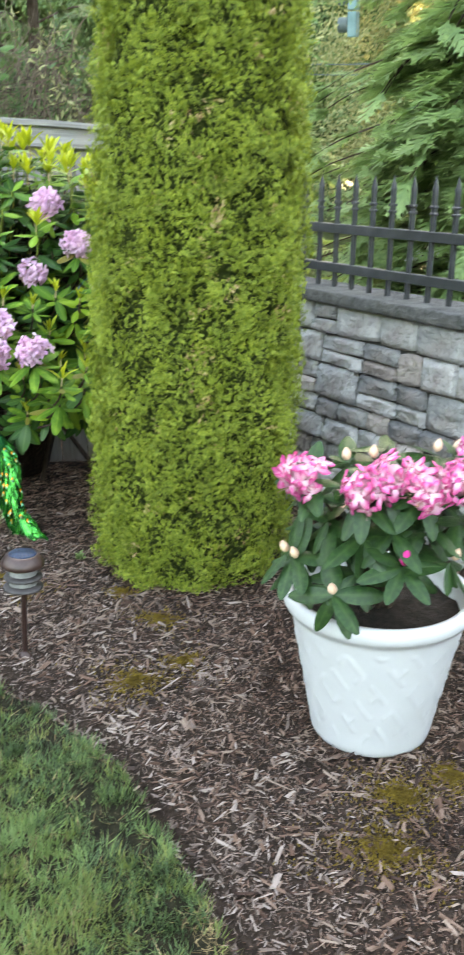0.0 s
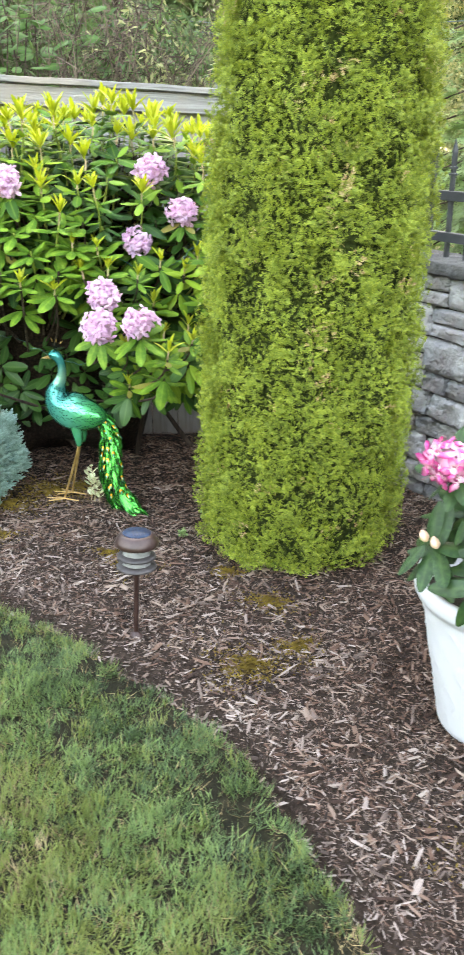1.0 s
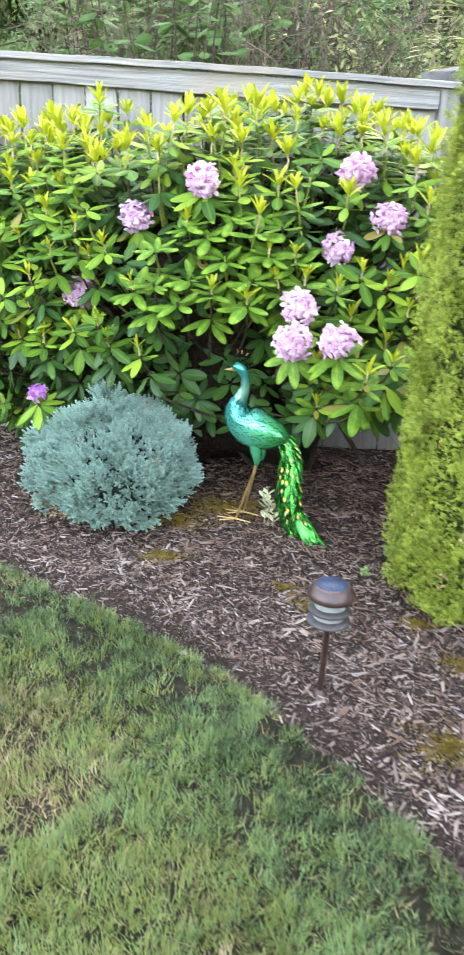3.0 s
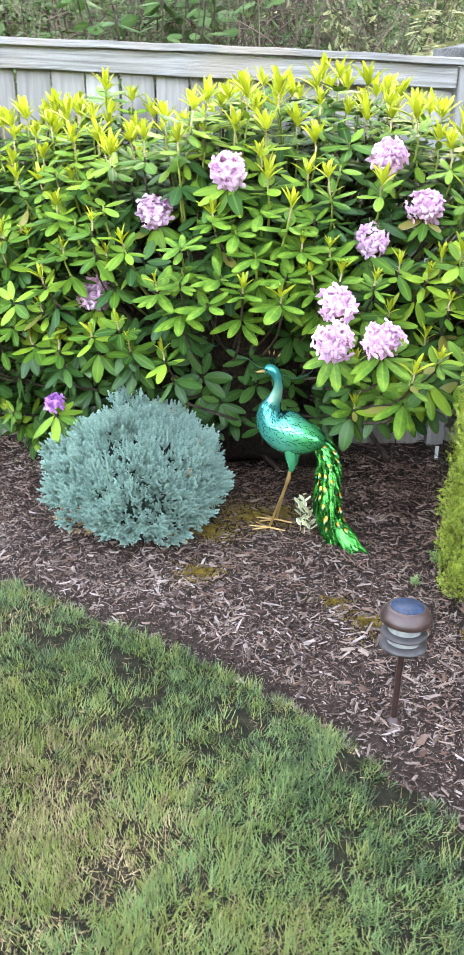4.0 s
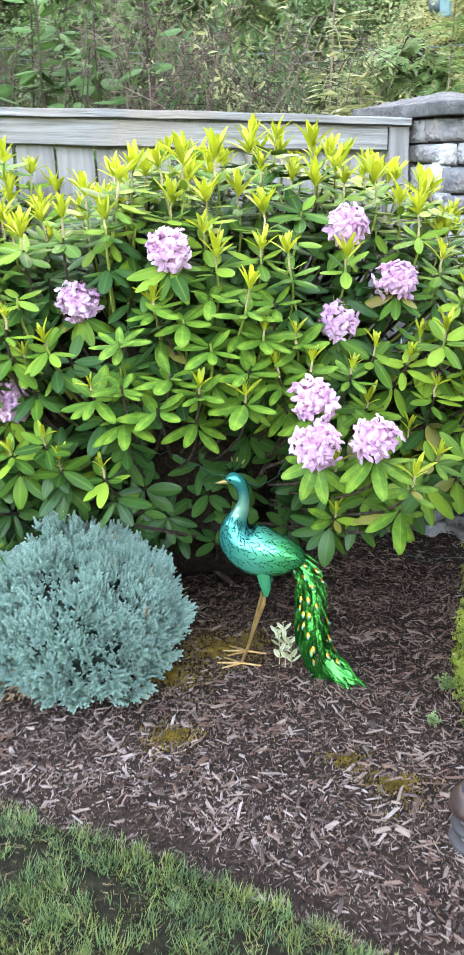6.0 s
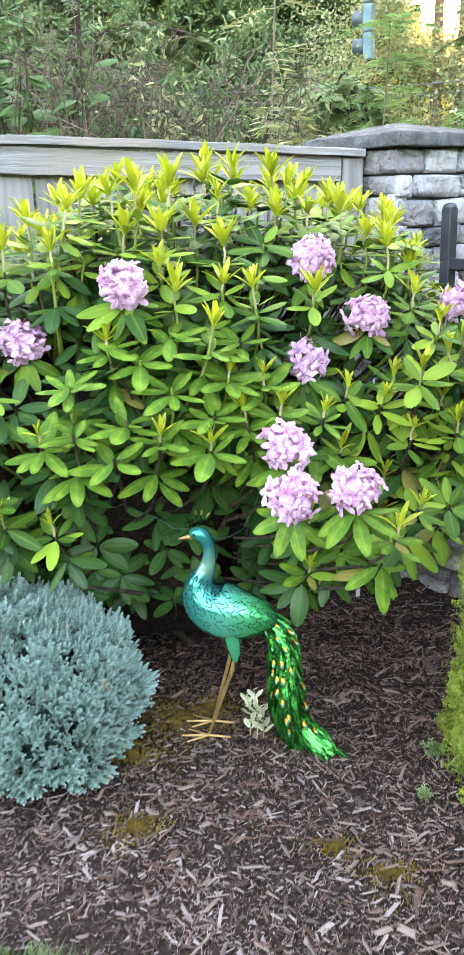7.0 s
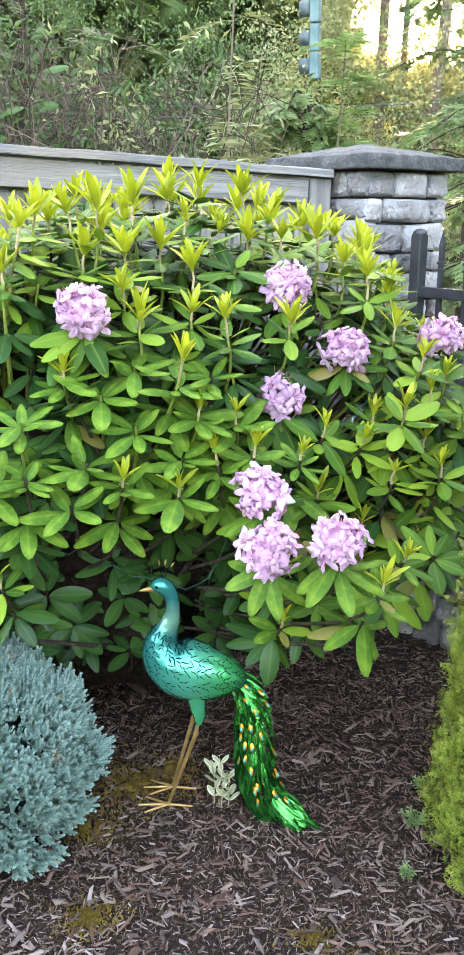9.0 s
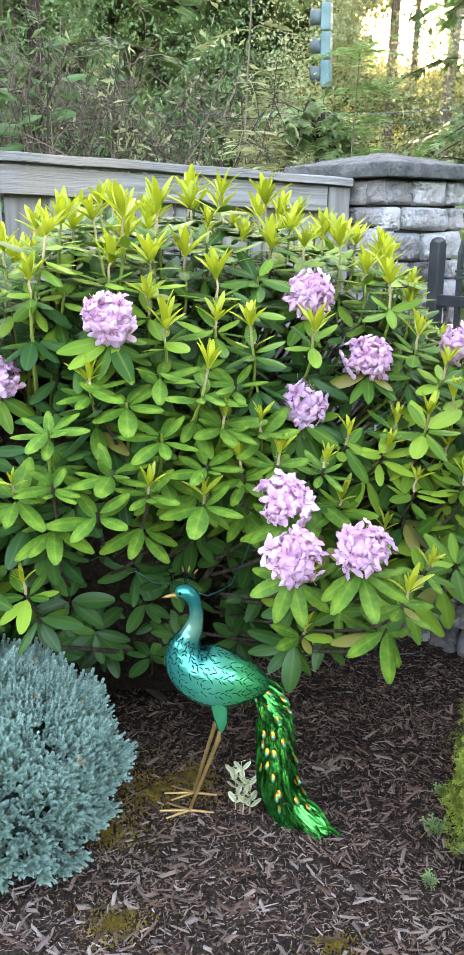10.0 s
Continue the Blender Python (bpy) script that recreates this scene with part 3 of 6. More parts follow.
def make_railing():
    """Iron railing on the wall: posts, two rails, pickets with collars and pointed tips."""
    r = thing("iron_railing", WALL_START + wd * 0.05, "black iron railing with pointed pickets on the stone wall", "railing")
    top = 0.985

    def bar(name, s, z, size, bev=0.002):
        bm = box_bm(bmesh.new(), size, Matrix(), bev)
        ob = part(name, bm, M["iron"], r)
        ob.matrix_basis = wall_m(s, z)
        return ob

    for s in (0.08, 2.30):
        post = bar("post", s, top + 0.21, (0.046, 0.046, 0.42), 0.004)
        V, F = lathe([(0.0, 0.016), (0.016, 0.013), (0.026, 0.004), (0.027, 0.0), (0.026, -0.006)], 14)
        cap = piece("post_cap", build_mesh("post_cap", V, [F], M["iron"], None, True), post, wall_m(s, top + 0.422))
    for z in (1.036, 1.198):
        bar("rail", 1.19, z, (2.22, 0.03, 0.038))
    bm = bmesh.new()
    box_bm(bm, (0.016, 0.016, 0.42), Matrix.Translation((0, 0, 0.21)))
    bmesh.ops.create_cone(bm, segments=4, radius1=0.013, radius2=0.0, depth=0.055, matrix=Matrix.Translation((0, 0, 0.447)) @ pose(0, 0, 0, 0, 0, 45))
    for z in (0.335, 0.36):
        box_bm(bm, (0.026, 0.026, 0.010), Matrix.Translation((0, 0, z)), 0.002)
    me = bpy.data.meshes.new("picket")
    bm.to_mesh(me)
    bm.free()
    me.materials.append(M["iron"])
    for i in range(18):
        piece("picket", me, r, wall_m(0.185 + i * 0.112, 0.945))
    return r


make_railing()

# ---- plants ----
def leaf_template(w=0.215, n=6, fold=0.10, droop=0.20, tipw=0.9):
    """A blade along +y of length 1: a folded, drooping leaf with a stalk end."""
    V = []
    for j in range(n + 1):
        t = 0.5 - 0.5 * math.cos(math.pi * (0.12 + 0.88 * j / n)) if j else 0.0
        half = w * max(0.0, 1 - abs(2 * t - 1.02) ** 2.0 / 1.05) ** 0.72 + 0.004
        z = -droop * t * t
        V += [(-half, t, z + fold * half * 2.2), (0, t, z), (half, t, z + fold * half * 2.2)]
    F = []
    for j in range(n):
        b = 3 * j
        F += [(b, b + 1, b + 4, b + 3), (b + 1, b + 2, b + 5, b + 4)]
    return np.array(V), F


LEAF_V, LEAF_F = leaf_template(0.185, 8, -0.10, 0.13)
LEAF_T = np.tile([0.0, 1.0, 0.0], 9)
SHOOT_V, SHOOT_F = leaf_template(0.108, 5, 0.22, 0.12)


def floret(petals=5, r=0.035, depth=0.014, seg=40):
    """A funnel flower opening along +y, with five broad, ruffled lobes."""
    V, tip = [], []
    for k, (f, d) in enumerate(((0.10, 0.0), (0.26, 0.50), (0.55, 0.85), (0.82, 0.98), (1.0, 0.92))):
        for i in range(seg):
            th = 2 * math.pi * i / seg
            lobe = abs(math.cos(th * petals / 2)) ** 1.05
            rr = r * f * (1, 0.95, 0.66 + 0.34 * lobe, 0.40 + 0.60 * lobe, 0.24 + 0.76 * lobe)[k]
            rr *= 1 + (0.05 * math.sin(th * 10 + 2 * k) if k > 2 else 0)
            V.append((rr * math.cos(th), depth * d + (0.0, 0.0, 0.0005, 0.0015, 0.0030)[k] * math.sin(th * 10 + 1) - (0.004 * lobe if k == 4 else 0), rr * math.sin(th)))
            tip.append((1.0, 0.8, 0.35, 0.08, 0.0)[k])
    F = [(k * seg + i, k * seg + (i + 1) % seg, (k + 1) * seg + (i + 1) % seg, (k + 1) * seg + i) for k in range(4) for i in range(seg)]
    return np.array(V), F, np.array(tip)


FLORET = floret()


def truss_mesh(name, mats, n=15, radius=0.030, seed=0, scale=1.0):
    """A loose domed flower head of overlapping florets along +y."""
    rg = np.random.default_rng(seed)
    h = Heap()
    for i in range(n):
        u = 1 - 1.12 * ((i + 0.5) / n) ** 0.9
        th = i * 2.39996 + rg.uniform(-0.4, 0.4)
        d = np.array([math.sqrt(max(0, 1 - u * u)) * math.cos(th), u * 0.85, math.sqrt(max(0, 1 - u * u)) * math.sin(th)])
        d = unit(d + rg.normal(0, 0.16, 3))
        R = frames(unit(d + rg.normal(0, 0.34, 3))[None], rg.normal(0, 1, (1, 3))) * rg.uniform(0.8, 1.2) * np.array([[[rg.uniform(0.8, 1.1), rg.uniform(0.8, 1.3), rg.uniform(0.8, 1.1)]]])
        V = stamp(FLORET[0], R, (d * radius * rg.uniform(0.7, 1.25))[None])
        h.add(V * scale, FLORET[1], 0, FLORET[2])
        for k in range(4):
            b = d * radius
            e = d * (radius + 0.020) + rg.normal(0, 0.006, 3)
            TV, TF = tube(np.array([b, (b + e) / 2, e]) * scale, [0.0005, 0.0005, 0.0009], 3)
            h.add(TV, TF, 1)
    BV, BF = lathe([(0.001, radius * 0.95), (radius * 0.7, radius * 0.6), (radius * 0.9, 0.0), (radius * 0.5, -radius * 0.5), (0.001, -radius * 0.55)], 12)
    h.add(BV[:, [0, 2, 1]] * scale, BF, 0, np.full(len(BV), 0.4))
    return h.mesh(name, mats, True)


SHRUB_C, SHRUB_A = np.array([-1.53, 4.26, 0.75]), np.array([1.34, 0.79, 0.81])


def crown_top(x):
    """Height of the highest young shoots along the shrub."""
    return np.interp(x, [-2.9, -2.3, -2.05, -1.9, -1.76, -1.6, -1.4, -1.23, -1.07, -0.88, -0.75, -0.6, -0.5, -0.35, -0.15], [1.38, 1.44, 1.48, 1.52, 1.35, 1.45, 1.59, 1.54, 1.64, 1.55, 1.57, 1.48, 1.37, 1.13, 0.98])


def shrub_point(n, shell=1.0):
    """Places and outward directions on the front and top of the shrub's shape."""
    d = unit(rng.normal(0, 1, (n * 4, 3)))
    d = np.sign(d) * np.abs(d) ** 0.72
    d = d / np.linalg.norm(d, axis=1, keepdims=True)
    P = SHRUB_C + d * SHRUB_A * shell * (1 + 0.05 * np.sin(7 * d[:, :1] + 3 * d[:, 2:]) + rng.normal(0, 0.025, (n * 4, 1)))
    low = np.interp(P[:, 0], [-1.6, -1.15, -0.62, -0.4, -0.2], [0.28, 0.47, 0.48, 0.64, 0.76]) - 0.14 * (P[:, 1] > 3.86) * (P[:, 0] < -0.95)
    keep = (P[:, 2] > low) & (P[:, 1] < 4.55) & ((P[:, 1] < 4.28) | (P[:, 2] > 1.2))
    fd = Vector((math.cos(FENCE_ANG), math.sin(FENCE_ANG)))
    gap = (P[:, 0] - FENCE_END.x) * -fd.y + (P[:, 1] - FENCE_END.y) * fd.x
    keep &= gap < -0.07
    keep &= ~((P[:, 0] > -1.42) & (P[:, 0] < -0.86) & (P[:, 2] < 0.86) & (P[:, 1] < 3.80))
    keep &= ~((P[:, 0] < -1.3) & (P[:, 2] < 0.64) & (P[:, 1] < 3.74))
    P, d = P[keep][:n], unit(d / SHRUB_A)[keep][:n]
    # the crown's uneven top, under the reach of its young shoots
    P[:, 2] = np.minimum(P[:, 2], crown_top(P[:, 0]) - 0.07 - 0.6 * (1 - shell) - rng.uniform(0, 0.10, len(P)))
    return P, d


def spaced(P, D, gap):
    """Thins places so that no two are nearer than gap."""
    out = []
    for i in range(len(P)):
        if all(np.sum((P[i] - P[j]) ** 2) > gap * gap for j in out):
            out.append(i)
    return P[out], D[out]


FLOWERS = np.array([(-0.816, 3.941, 1.295), (-0.664, 3.854, 1.146), (-0.837, 3.789, 1.039), (-0.893, 3.511, 0.868), (-0.882, 3.404, 0.776), (-0.732, 3.407, 0.794), (-1.292, 3.63, 1.269), (-1.582, 3.70, 1.118), (-1.815, 3.66, 0.819), (-1.908, 3.454, 0.466), (-0.38, 4.04, 1.152)])


def make_rhododendron():
    sh = thing("rhododendron", (-1.45, 4.3, 0), "large rhododendron with lilac flower heads and yellow-green new growth", "shrub")
    P, D = shrub_point(2600)
    P, D = spaced(P, D, 0.086)
    near = np.array([np.min(np.sum((FLOWERS - p - [0, 0, 0.0]) ** 2, 1)) for p in P]) > 0.075**2
    lookout = unit(np.array([[0.05, -0.82, 0.42], [0.40, -0.88, 0.12]]))
    for f in FLOWERS:
        v = P - f
        for to in lookout:
            al = v @ to
            near &= ~((al > -0.02) & (al < 0.45) & (np.linalg.norm(v - al[:, None] * to, axis=1) < 0.125))
    P, D = P[near], D[near]
    side_low = np.array([(-1.90, 4.05, 1.50), (-2.18, 4.10, 1.36), (-0.56, 3.52, 0.70), (-0.47, 3.60, 0.68), (-0.63, 3.42, 0.66), (-0.43, 3.74, 0.84), (-0.38, 3.72, 0.70), (-0.36, 3.84, 0.98)])
    P, D = np.concatenate([P, side_low]), np.concatenate([D, np.tile(unit([0.35, -0.85, 0.2]), (len(side_low), 1))])
    Pf = FLOWERS - np.array([0, 0, 0.040])
    Df = unit(np.array([0.0, -0.55, 0.8]) + rng.normal(0, 0.12, (len(FLOWERS), 3)))
    Pi, Di = shrub_point(900, 0.88)
    Pi, Di = spaced(Pi, Di, 0.10)
    Pj, Dj = spaced(*shrub_point(900, 0.76), 0.085)
    Pk, Dk = spaced(*shrub_point(700, 0.62), 0.095)
    Pj, Dj = np.concatenate([Pj, Pk]), np.concatenate([Dj, Dk])
    Pi, Di = np.concatenate([Pi, Pj]), np.concatenate([Di, Dj])
    keep = np.ones(len(Pi), bool)
    for f in FLOWERS:
        v = Pi - f
        for to in lookout:
            al = v @ to
            keep &= ~((al > -0.03) & (al < 0.45) & (np.linalg.norm(v - al[:, None] * to, axis=1) < 0.125))
    Pi, Di = Pi[keep], Di[keep]
    face = lambda p: np.interp(p[2], [0.5, 0.9, 1.25, 1.5], [0.62, 0.46, 0.28, 0.16])
    whorls = [(p, unit(face(p) * d + np.array([0, -0.08, 0.85]) + rng.normal(0, 0.13, 3)), 1, rnd(0.82, 1.15)) for p, d in zip(P, D)]
    # last year's tier of leaves lower on the same stem
    whorls += [(p - ax * rnd(0.07, 0.115) + rng.normal(0, 0.006, 3), ax, 3, rnd(0.95, 1.2)) for p, ax, _, _ in whorls if rnd(0, 1) < 0.85]
    whorls += [(p, d, 2, rnd(1.0, 1.25)) for p, d in zip(Pf, Df)]
    whorls += [(p, unit(0.6 * d + np.array([0, -0.1, 0.7]) + rng.normal(0, 0.2, 3)), 0, rnd(0.9, 1.15)) for p, d in zip(Pi, Di)]
    leaves, shoots, stalks = [], [], Heap()
    for p, ax, sort, sc in whorls:
        n = int(rnd(6, 9.9)) + (2 if sort == 2 else 0)
        ref = unit(np.cross(ax, [0.3, 0.2, 1]))
        ref2 = np.cross(ax, ref)
        th0 = rnd(0, 6.28)
        for i in range(n):
            th = th0 + i * 6.283 / n + rng.normal(0, 0.16)
            el = rnd(0.02, 0.42) if sort in (0, 1) else rnd(-0.42, -0.05) if sort == 3 else rnd(-0.55, 0.10)
            if sort == 1 and i % 4 == 3:
                el += 0.35
            d = math.cos(el) * (math.cos(th) * ref + math.sin(th) * ref2) + math.sin(el) * ax
            small = 0.72 if sort == 1 and i % 4 == 3 else 1.0
            leaves.append((p - ax * rnd(0, 0.03) + 0.008 * d, unit(d), unit(ax + [0, 0, 0.25] + rng.normal(0, 0.16, 3)), rnd(0.070, 0.102) * sc * small, sort))
        inner = unit(SHRUB_C - p)
        TV, TF = tube(spline([p - ax * 0.26 + inner * 0.22, p - ax * 0.16 + inner * 0.06, p - ax * 0.07, p], 6), np.linspace(0.0050, 0.0034, 6), 5)
        stalks.add(TV, TF, 2 if sort in (1, 3) and p[2] > 0.95 and rnd(0, 1) < 0.9 else 0)
        high = np.clip((p[2] - 1.05) / 0.25, 0, 1)
        if sort == 1 and (rnd(0, 1) < 0.70 + 0.12 * high or p[2] > crown_top(p[0]) - 0.04):
            k = int(rnd(6, 9) + 4 * high)
            hgt = rnd(0.018, 0.045) + high * rnd(0.0, 0.035)
            axis = unit(ax * 0.7 + np.array([0, 0, 0.8]) + rng.normal(0, 0.10, 3))
            big = rnd(0.044, 0.064) * (1 + 0.45 * high)
            q = p + axis * hgt
            q[2] = max(p[2] + 0.01, min(q[2], crown_top(p[0]) + 0.05 - big))
            TV, TF = tube([p, (p + q) / 2 + rng.normal(0, 0.002, 3), q], [0.0038, 0.0032, 0.0030], 5)
            stalks.add(TV, TF, 1)
            r1 = unit(np.cross(axis, [0.2, 0.9, 0.1]))
            r2 = np.cross(axis, r1)
            for i in range(k):
                th = i * 2.4 + th0
                lean = rnd(0.22, 0.95) if i > 2 else rnd(0.03, 0.35)
                d = unit(axis * math.cos(lean) + math.sin(lean) * (math.cos(th) * r1 + math.sin(th) * r2))
                shoots.append((q - axis * rnd(0, 0.012), d, unit(axis - d * 0.5 + 0.001), big * rnd(0.7, 1.15)))
            # curled bud scales at the foot of the young shoot
            for i in range(5):
                th = rnd(0, 6.28)
                c = p + axis * rnd(0.0, hgt)
                d = math.cos(th) * r1 + math.sin(th) * r2
                TV, TF = tube([c, c + d * 0.007 + axis * 0.003, c + d * 0.012 + axis * rnd(-0.004, 0.008)], [0.0008, 0.0007, 0.0003], 3)
                stalks.add(TV, TF, 1)
    # a near-black shell that stands in for the shade deep inside the bush
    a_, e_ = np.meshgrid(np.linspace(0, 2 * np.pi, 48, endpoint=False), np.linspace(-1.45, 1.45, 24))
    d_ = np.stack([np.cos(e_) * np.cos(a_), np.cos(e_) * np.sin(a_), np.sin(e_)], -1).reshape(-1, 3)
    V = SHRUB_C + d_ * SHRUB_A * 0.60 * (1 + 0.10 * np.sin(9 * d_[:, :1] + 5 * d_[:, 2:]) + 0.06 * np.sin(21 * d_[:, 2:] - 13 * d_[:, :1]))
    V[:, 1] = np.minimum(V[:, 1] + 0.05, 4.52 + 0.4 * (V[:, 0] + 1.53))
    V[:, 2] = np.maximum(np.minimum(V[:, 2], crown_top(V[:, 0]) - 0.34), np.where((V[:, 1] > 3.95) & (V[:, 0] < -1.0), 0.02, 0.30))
    # pulled down to the ground at the back, as the dark under the bush
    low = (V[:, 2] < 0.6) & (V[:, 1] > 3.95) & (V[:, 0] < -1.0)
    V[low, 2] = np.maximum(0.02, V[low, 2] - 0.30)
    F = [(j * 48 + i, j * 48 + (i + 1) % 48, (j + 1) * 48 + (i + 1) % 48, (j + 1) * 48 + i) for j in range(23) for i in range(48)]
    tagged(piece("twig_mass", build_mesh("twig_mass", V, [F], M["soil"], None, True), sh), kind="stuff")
    # limbs from the root up into the crown
    root = np.array([-1.35, 4.32, -0.08])
    pick = rng.permutation(len(whorls))[:44]
    for i in pick:
        e = whorls[i][0] - whorls[i][1] * 0.14
        b = root + rng.normal(0, 0.10, 3) * [1.6, 1, 0]
        m1 = b + (e - b) * 0.4 + np.array([0, 0.05, 0.10]) + rng.normal(0, 0.03, 3)
        L = spline([b, m1, e], 7)
        V, F = tube(L, np.linspace(0.014, 0.005, 7), 6)
        piece("limb", build_mesh("limb", V, [F], M["bark"], None, True), sh)
    piece("stalk", stalks.mesh("stalk", [M["bark"], M["stalk"], M["greenstem"]], True), sh)
    # leaves: the 300 of the part by the statue stand alone, the rest are one part
    Lp = np.array([l[0] for l in leaves])
    Ld = np.array([l[1] for l in leaves])
    Ln = np.array([l[2] for l in leaves])
    Ls = np.array([l[3] for l in leaves])
    sort = np.array([l[4] for l in leaves])
    R = frames(Ld, Ln)
    wide = rnd(0.85, 1.2, len(Ls))
    bend = rnd(0.6, 1.7, len(Ls))
    S = np.stack([Ls * wide, Ls, Ls * bend], 1)
    RS = R * S[:, None, :]
    old = (rnd(0, 1, len(Ls)) < np.where((Lp[:, 2] < 0.75) & (Lp[:, 0] > -1.25), 0.07, 0.012)) & (sort > 0)
    score = np.linalg.norm((Lp - [-1.0, 3.3, 0.9]) * [1, 1.3, 0.8], axis=1) + (sort == 0) * 9
    order = np.argsort(score)
    single, rest = order[:300], order[300:]
    me_leaf = [build_mesh("leaf", LEAF_V * [f, 1, g], [LEAF_F], M["leaf"], None, True, LEAF_T) for f, g in ((0.95, 0.7), (1.05, 1.0), (1.15, 1.4))]
    me_old = build_mesh("leaf", LEAF_V, [LEAF_F], M["leaf_old"], None, True, LEAF_T)
    for k, i in enumerate(single):
        m3 = Matrix(R[i].tolist()).to_4x4()
        m = Matrix.Translation(Lp[i].tolist()) @ m3 @ Matrix.Diagonal((Ls[i], Ls[i], Ls[i], 1))
        piece("leaf", me_old if old[i] else me_leaf[k % 3], sh, m)
    h = Heap()
    # inner and many lower leaves take the deep green: age and painted shade
    leaf_tone = np.where(old, 1, np.where((sort == 0) | ((sort == 3) & (rnd(0, 1, len(Ls)) < 0.6)), 2, 0))
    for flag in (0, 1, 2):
        sel = rest[leaf_tone[rest] == flag]
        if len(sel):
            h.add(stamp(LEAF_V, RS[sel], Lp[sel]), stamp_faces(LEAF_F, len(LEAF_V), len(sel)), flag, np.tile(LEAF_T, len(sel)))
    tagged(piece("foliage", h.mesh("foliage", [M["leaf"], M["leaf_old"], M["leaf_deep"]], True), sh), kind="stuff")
    Sp, Sd, Sn = (np.array([s[k] for s in shoots]) for k in range(3))
    Ss = np.array([s[3] for s in shoots])
    RS = frames(Sd, Sn) * Ss[:, None, None]
    h = Heap().add(stamp(SHOOT_V, RS, Sp), stamp_faces(SHOOT_F, len(SHOOT_V), len(Sp)))
    tagged(piece("new_growth", h.mesh("new_growth", [M["shoot"]], True), sh, None, "yellow-green young leaf tufts"), kind="stuff")
    me_t = [truss_mesh("flower_head", [M["lilac"], M["pistil"]], 24, 0.042, s) for s in range(4)]
    me_p = truss_mesh("flower_head", [M["purple"], M["pistil"]], 10, 0.024, 9, 0.85)
    for i, (p, d) in enumerate(zip(FLOWERS, Df)):
        far = i == 9
        m = Matrix.Translation((p - d * 0.01).tolist()) @ Matrix(frames(d[None], rng.normal(0, 1, (1, 3)))[0].tolist()).to_4x4() @ Matrix.Scale(0.98, 4)
        piece("flower_head", me_p if far else me_t[i % 4], sh, m, "purple fading flower head" if far else "round lilac flower head")
    # one unopened purple bud
    bud = truss_mesh("flower_bud", [M["purple"], M["pistil"]], 6, 0.012, 4, 0.55)
    piece("flower_bud", bud, sh, Matrix.Translation((-0.54, 3.869, 0.85)), "small purple bud just opening")
    return sh


make_rhododendron()


def spray_template(k=6, spread=0.75, thin=0.055, sub=True, blunt=False):
    """A flat fan spray along +y of length 1, of narrow overlapping scales, blunt or pointed."""
    V, F, T = [], [], []

    def blade(a, d, ln, w):
        d = unit(d)
        s = np.cross(d, [0, 0, 1.0])
        b = len(V)
        if blunt:
            V.extend([a, a + d * ln + s * w, a + d * ln * 0.94 - s * w])
            T.extend([a[1], min(1, a[1] + ln * 0.6), min(1, a[1] + ln * 0.6)])
        else:
            V.extend([a - s * w, a + s * w, a + d * ln])
            T.extend([a[1], a[1], min(1, a[1] + ln * 0.6)])
        F.append((b, b + 1, b + 2))

    blade(np.zeros(3), np.array([0, 1, 0.0]), 1.0, thin)
    for j in range(k):
        t = 0.12 + 0.7 * j / (k - 1)
        for s in (-1, 1):
            a = np.array([0, t, 0.0])
            d = np.array([s * spread, 0.75, 0.18 * ((j % 2) * 2 - 1)])
            ln = 0.48 * (1 - 0.5 * t)
            blade(a, d, ln, thin)
            if sub:
                blade(a + unit(d) * ln * 0.45, np.array([s * 0.15, 1, 0.1]), ln * 0.55, thin * 0.8)
    return np.array(V), F, np.array(T)


SPRAY = spray_template(3, 0.66, 0.080, False, True)
ARB = np.array([-0.138, 3.375])


def arb_radius(z):
    return np.interp(z, [0, 0.05, 0.3, 0.7, 1.2, 2.0, 2.7, 3.1, 3.4], [0.320, 0.367, 0.371, 0.373, 0.366, 0.312, 0.230, 0.12, 0.02])


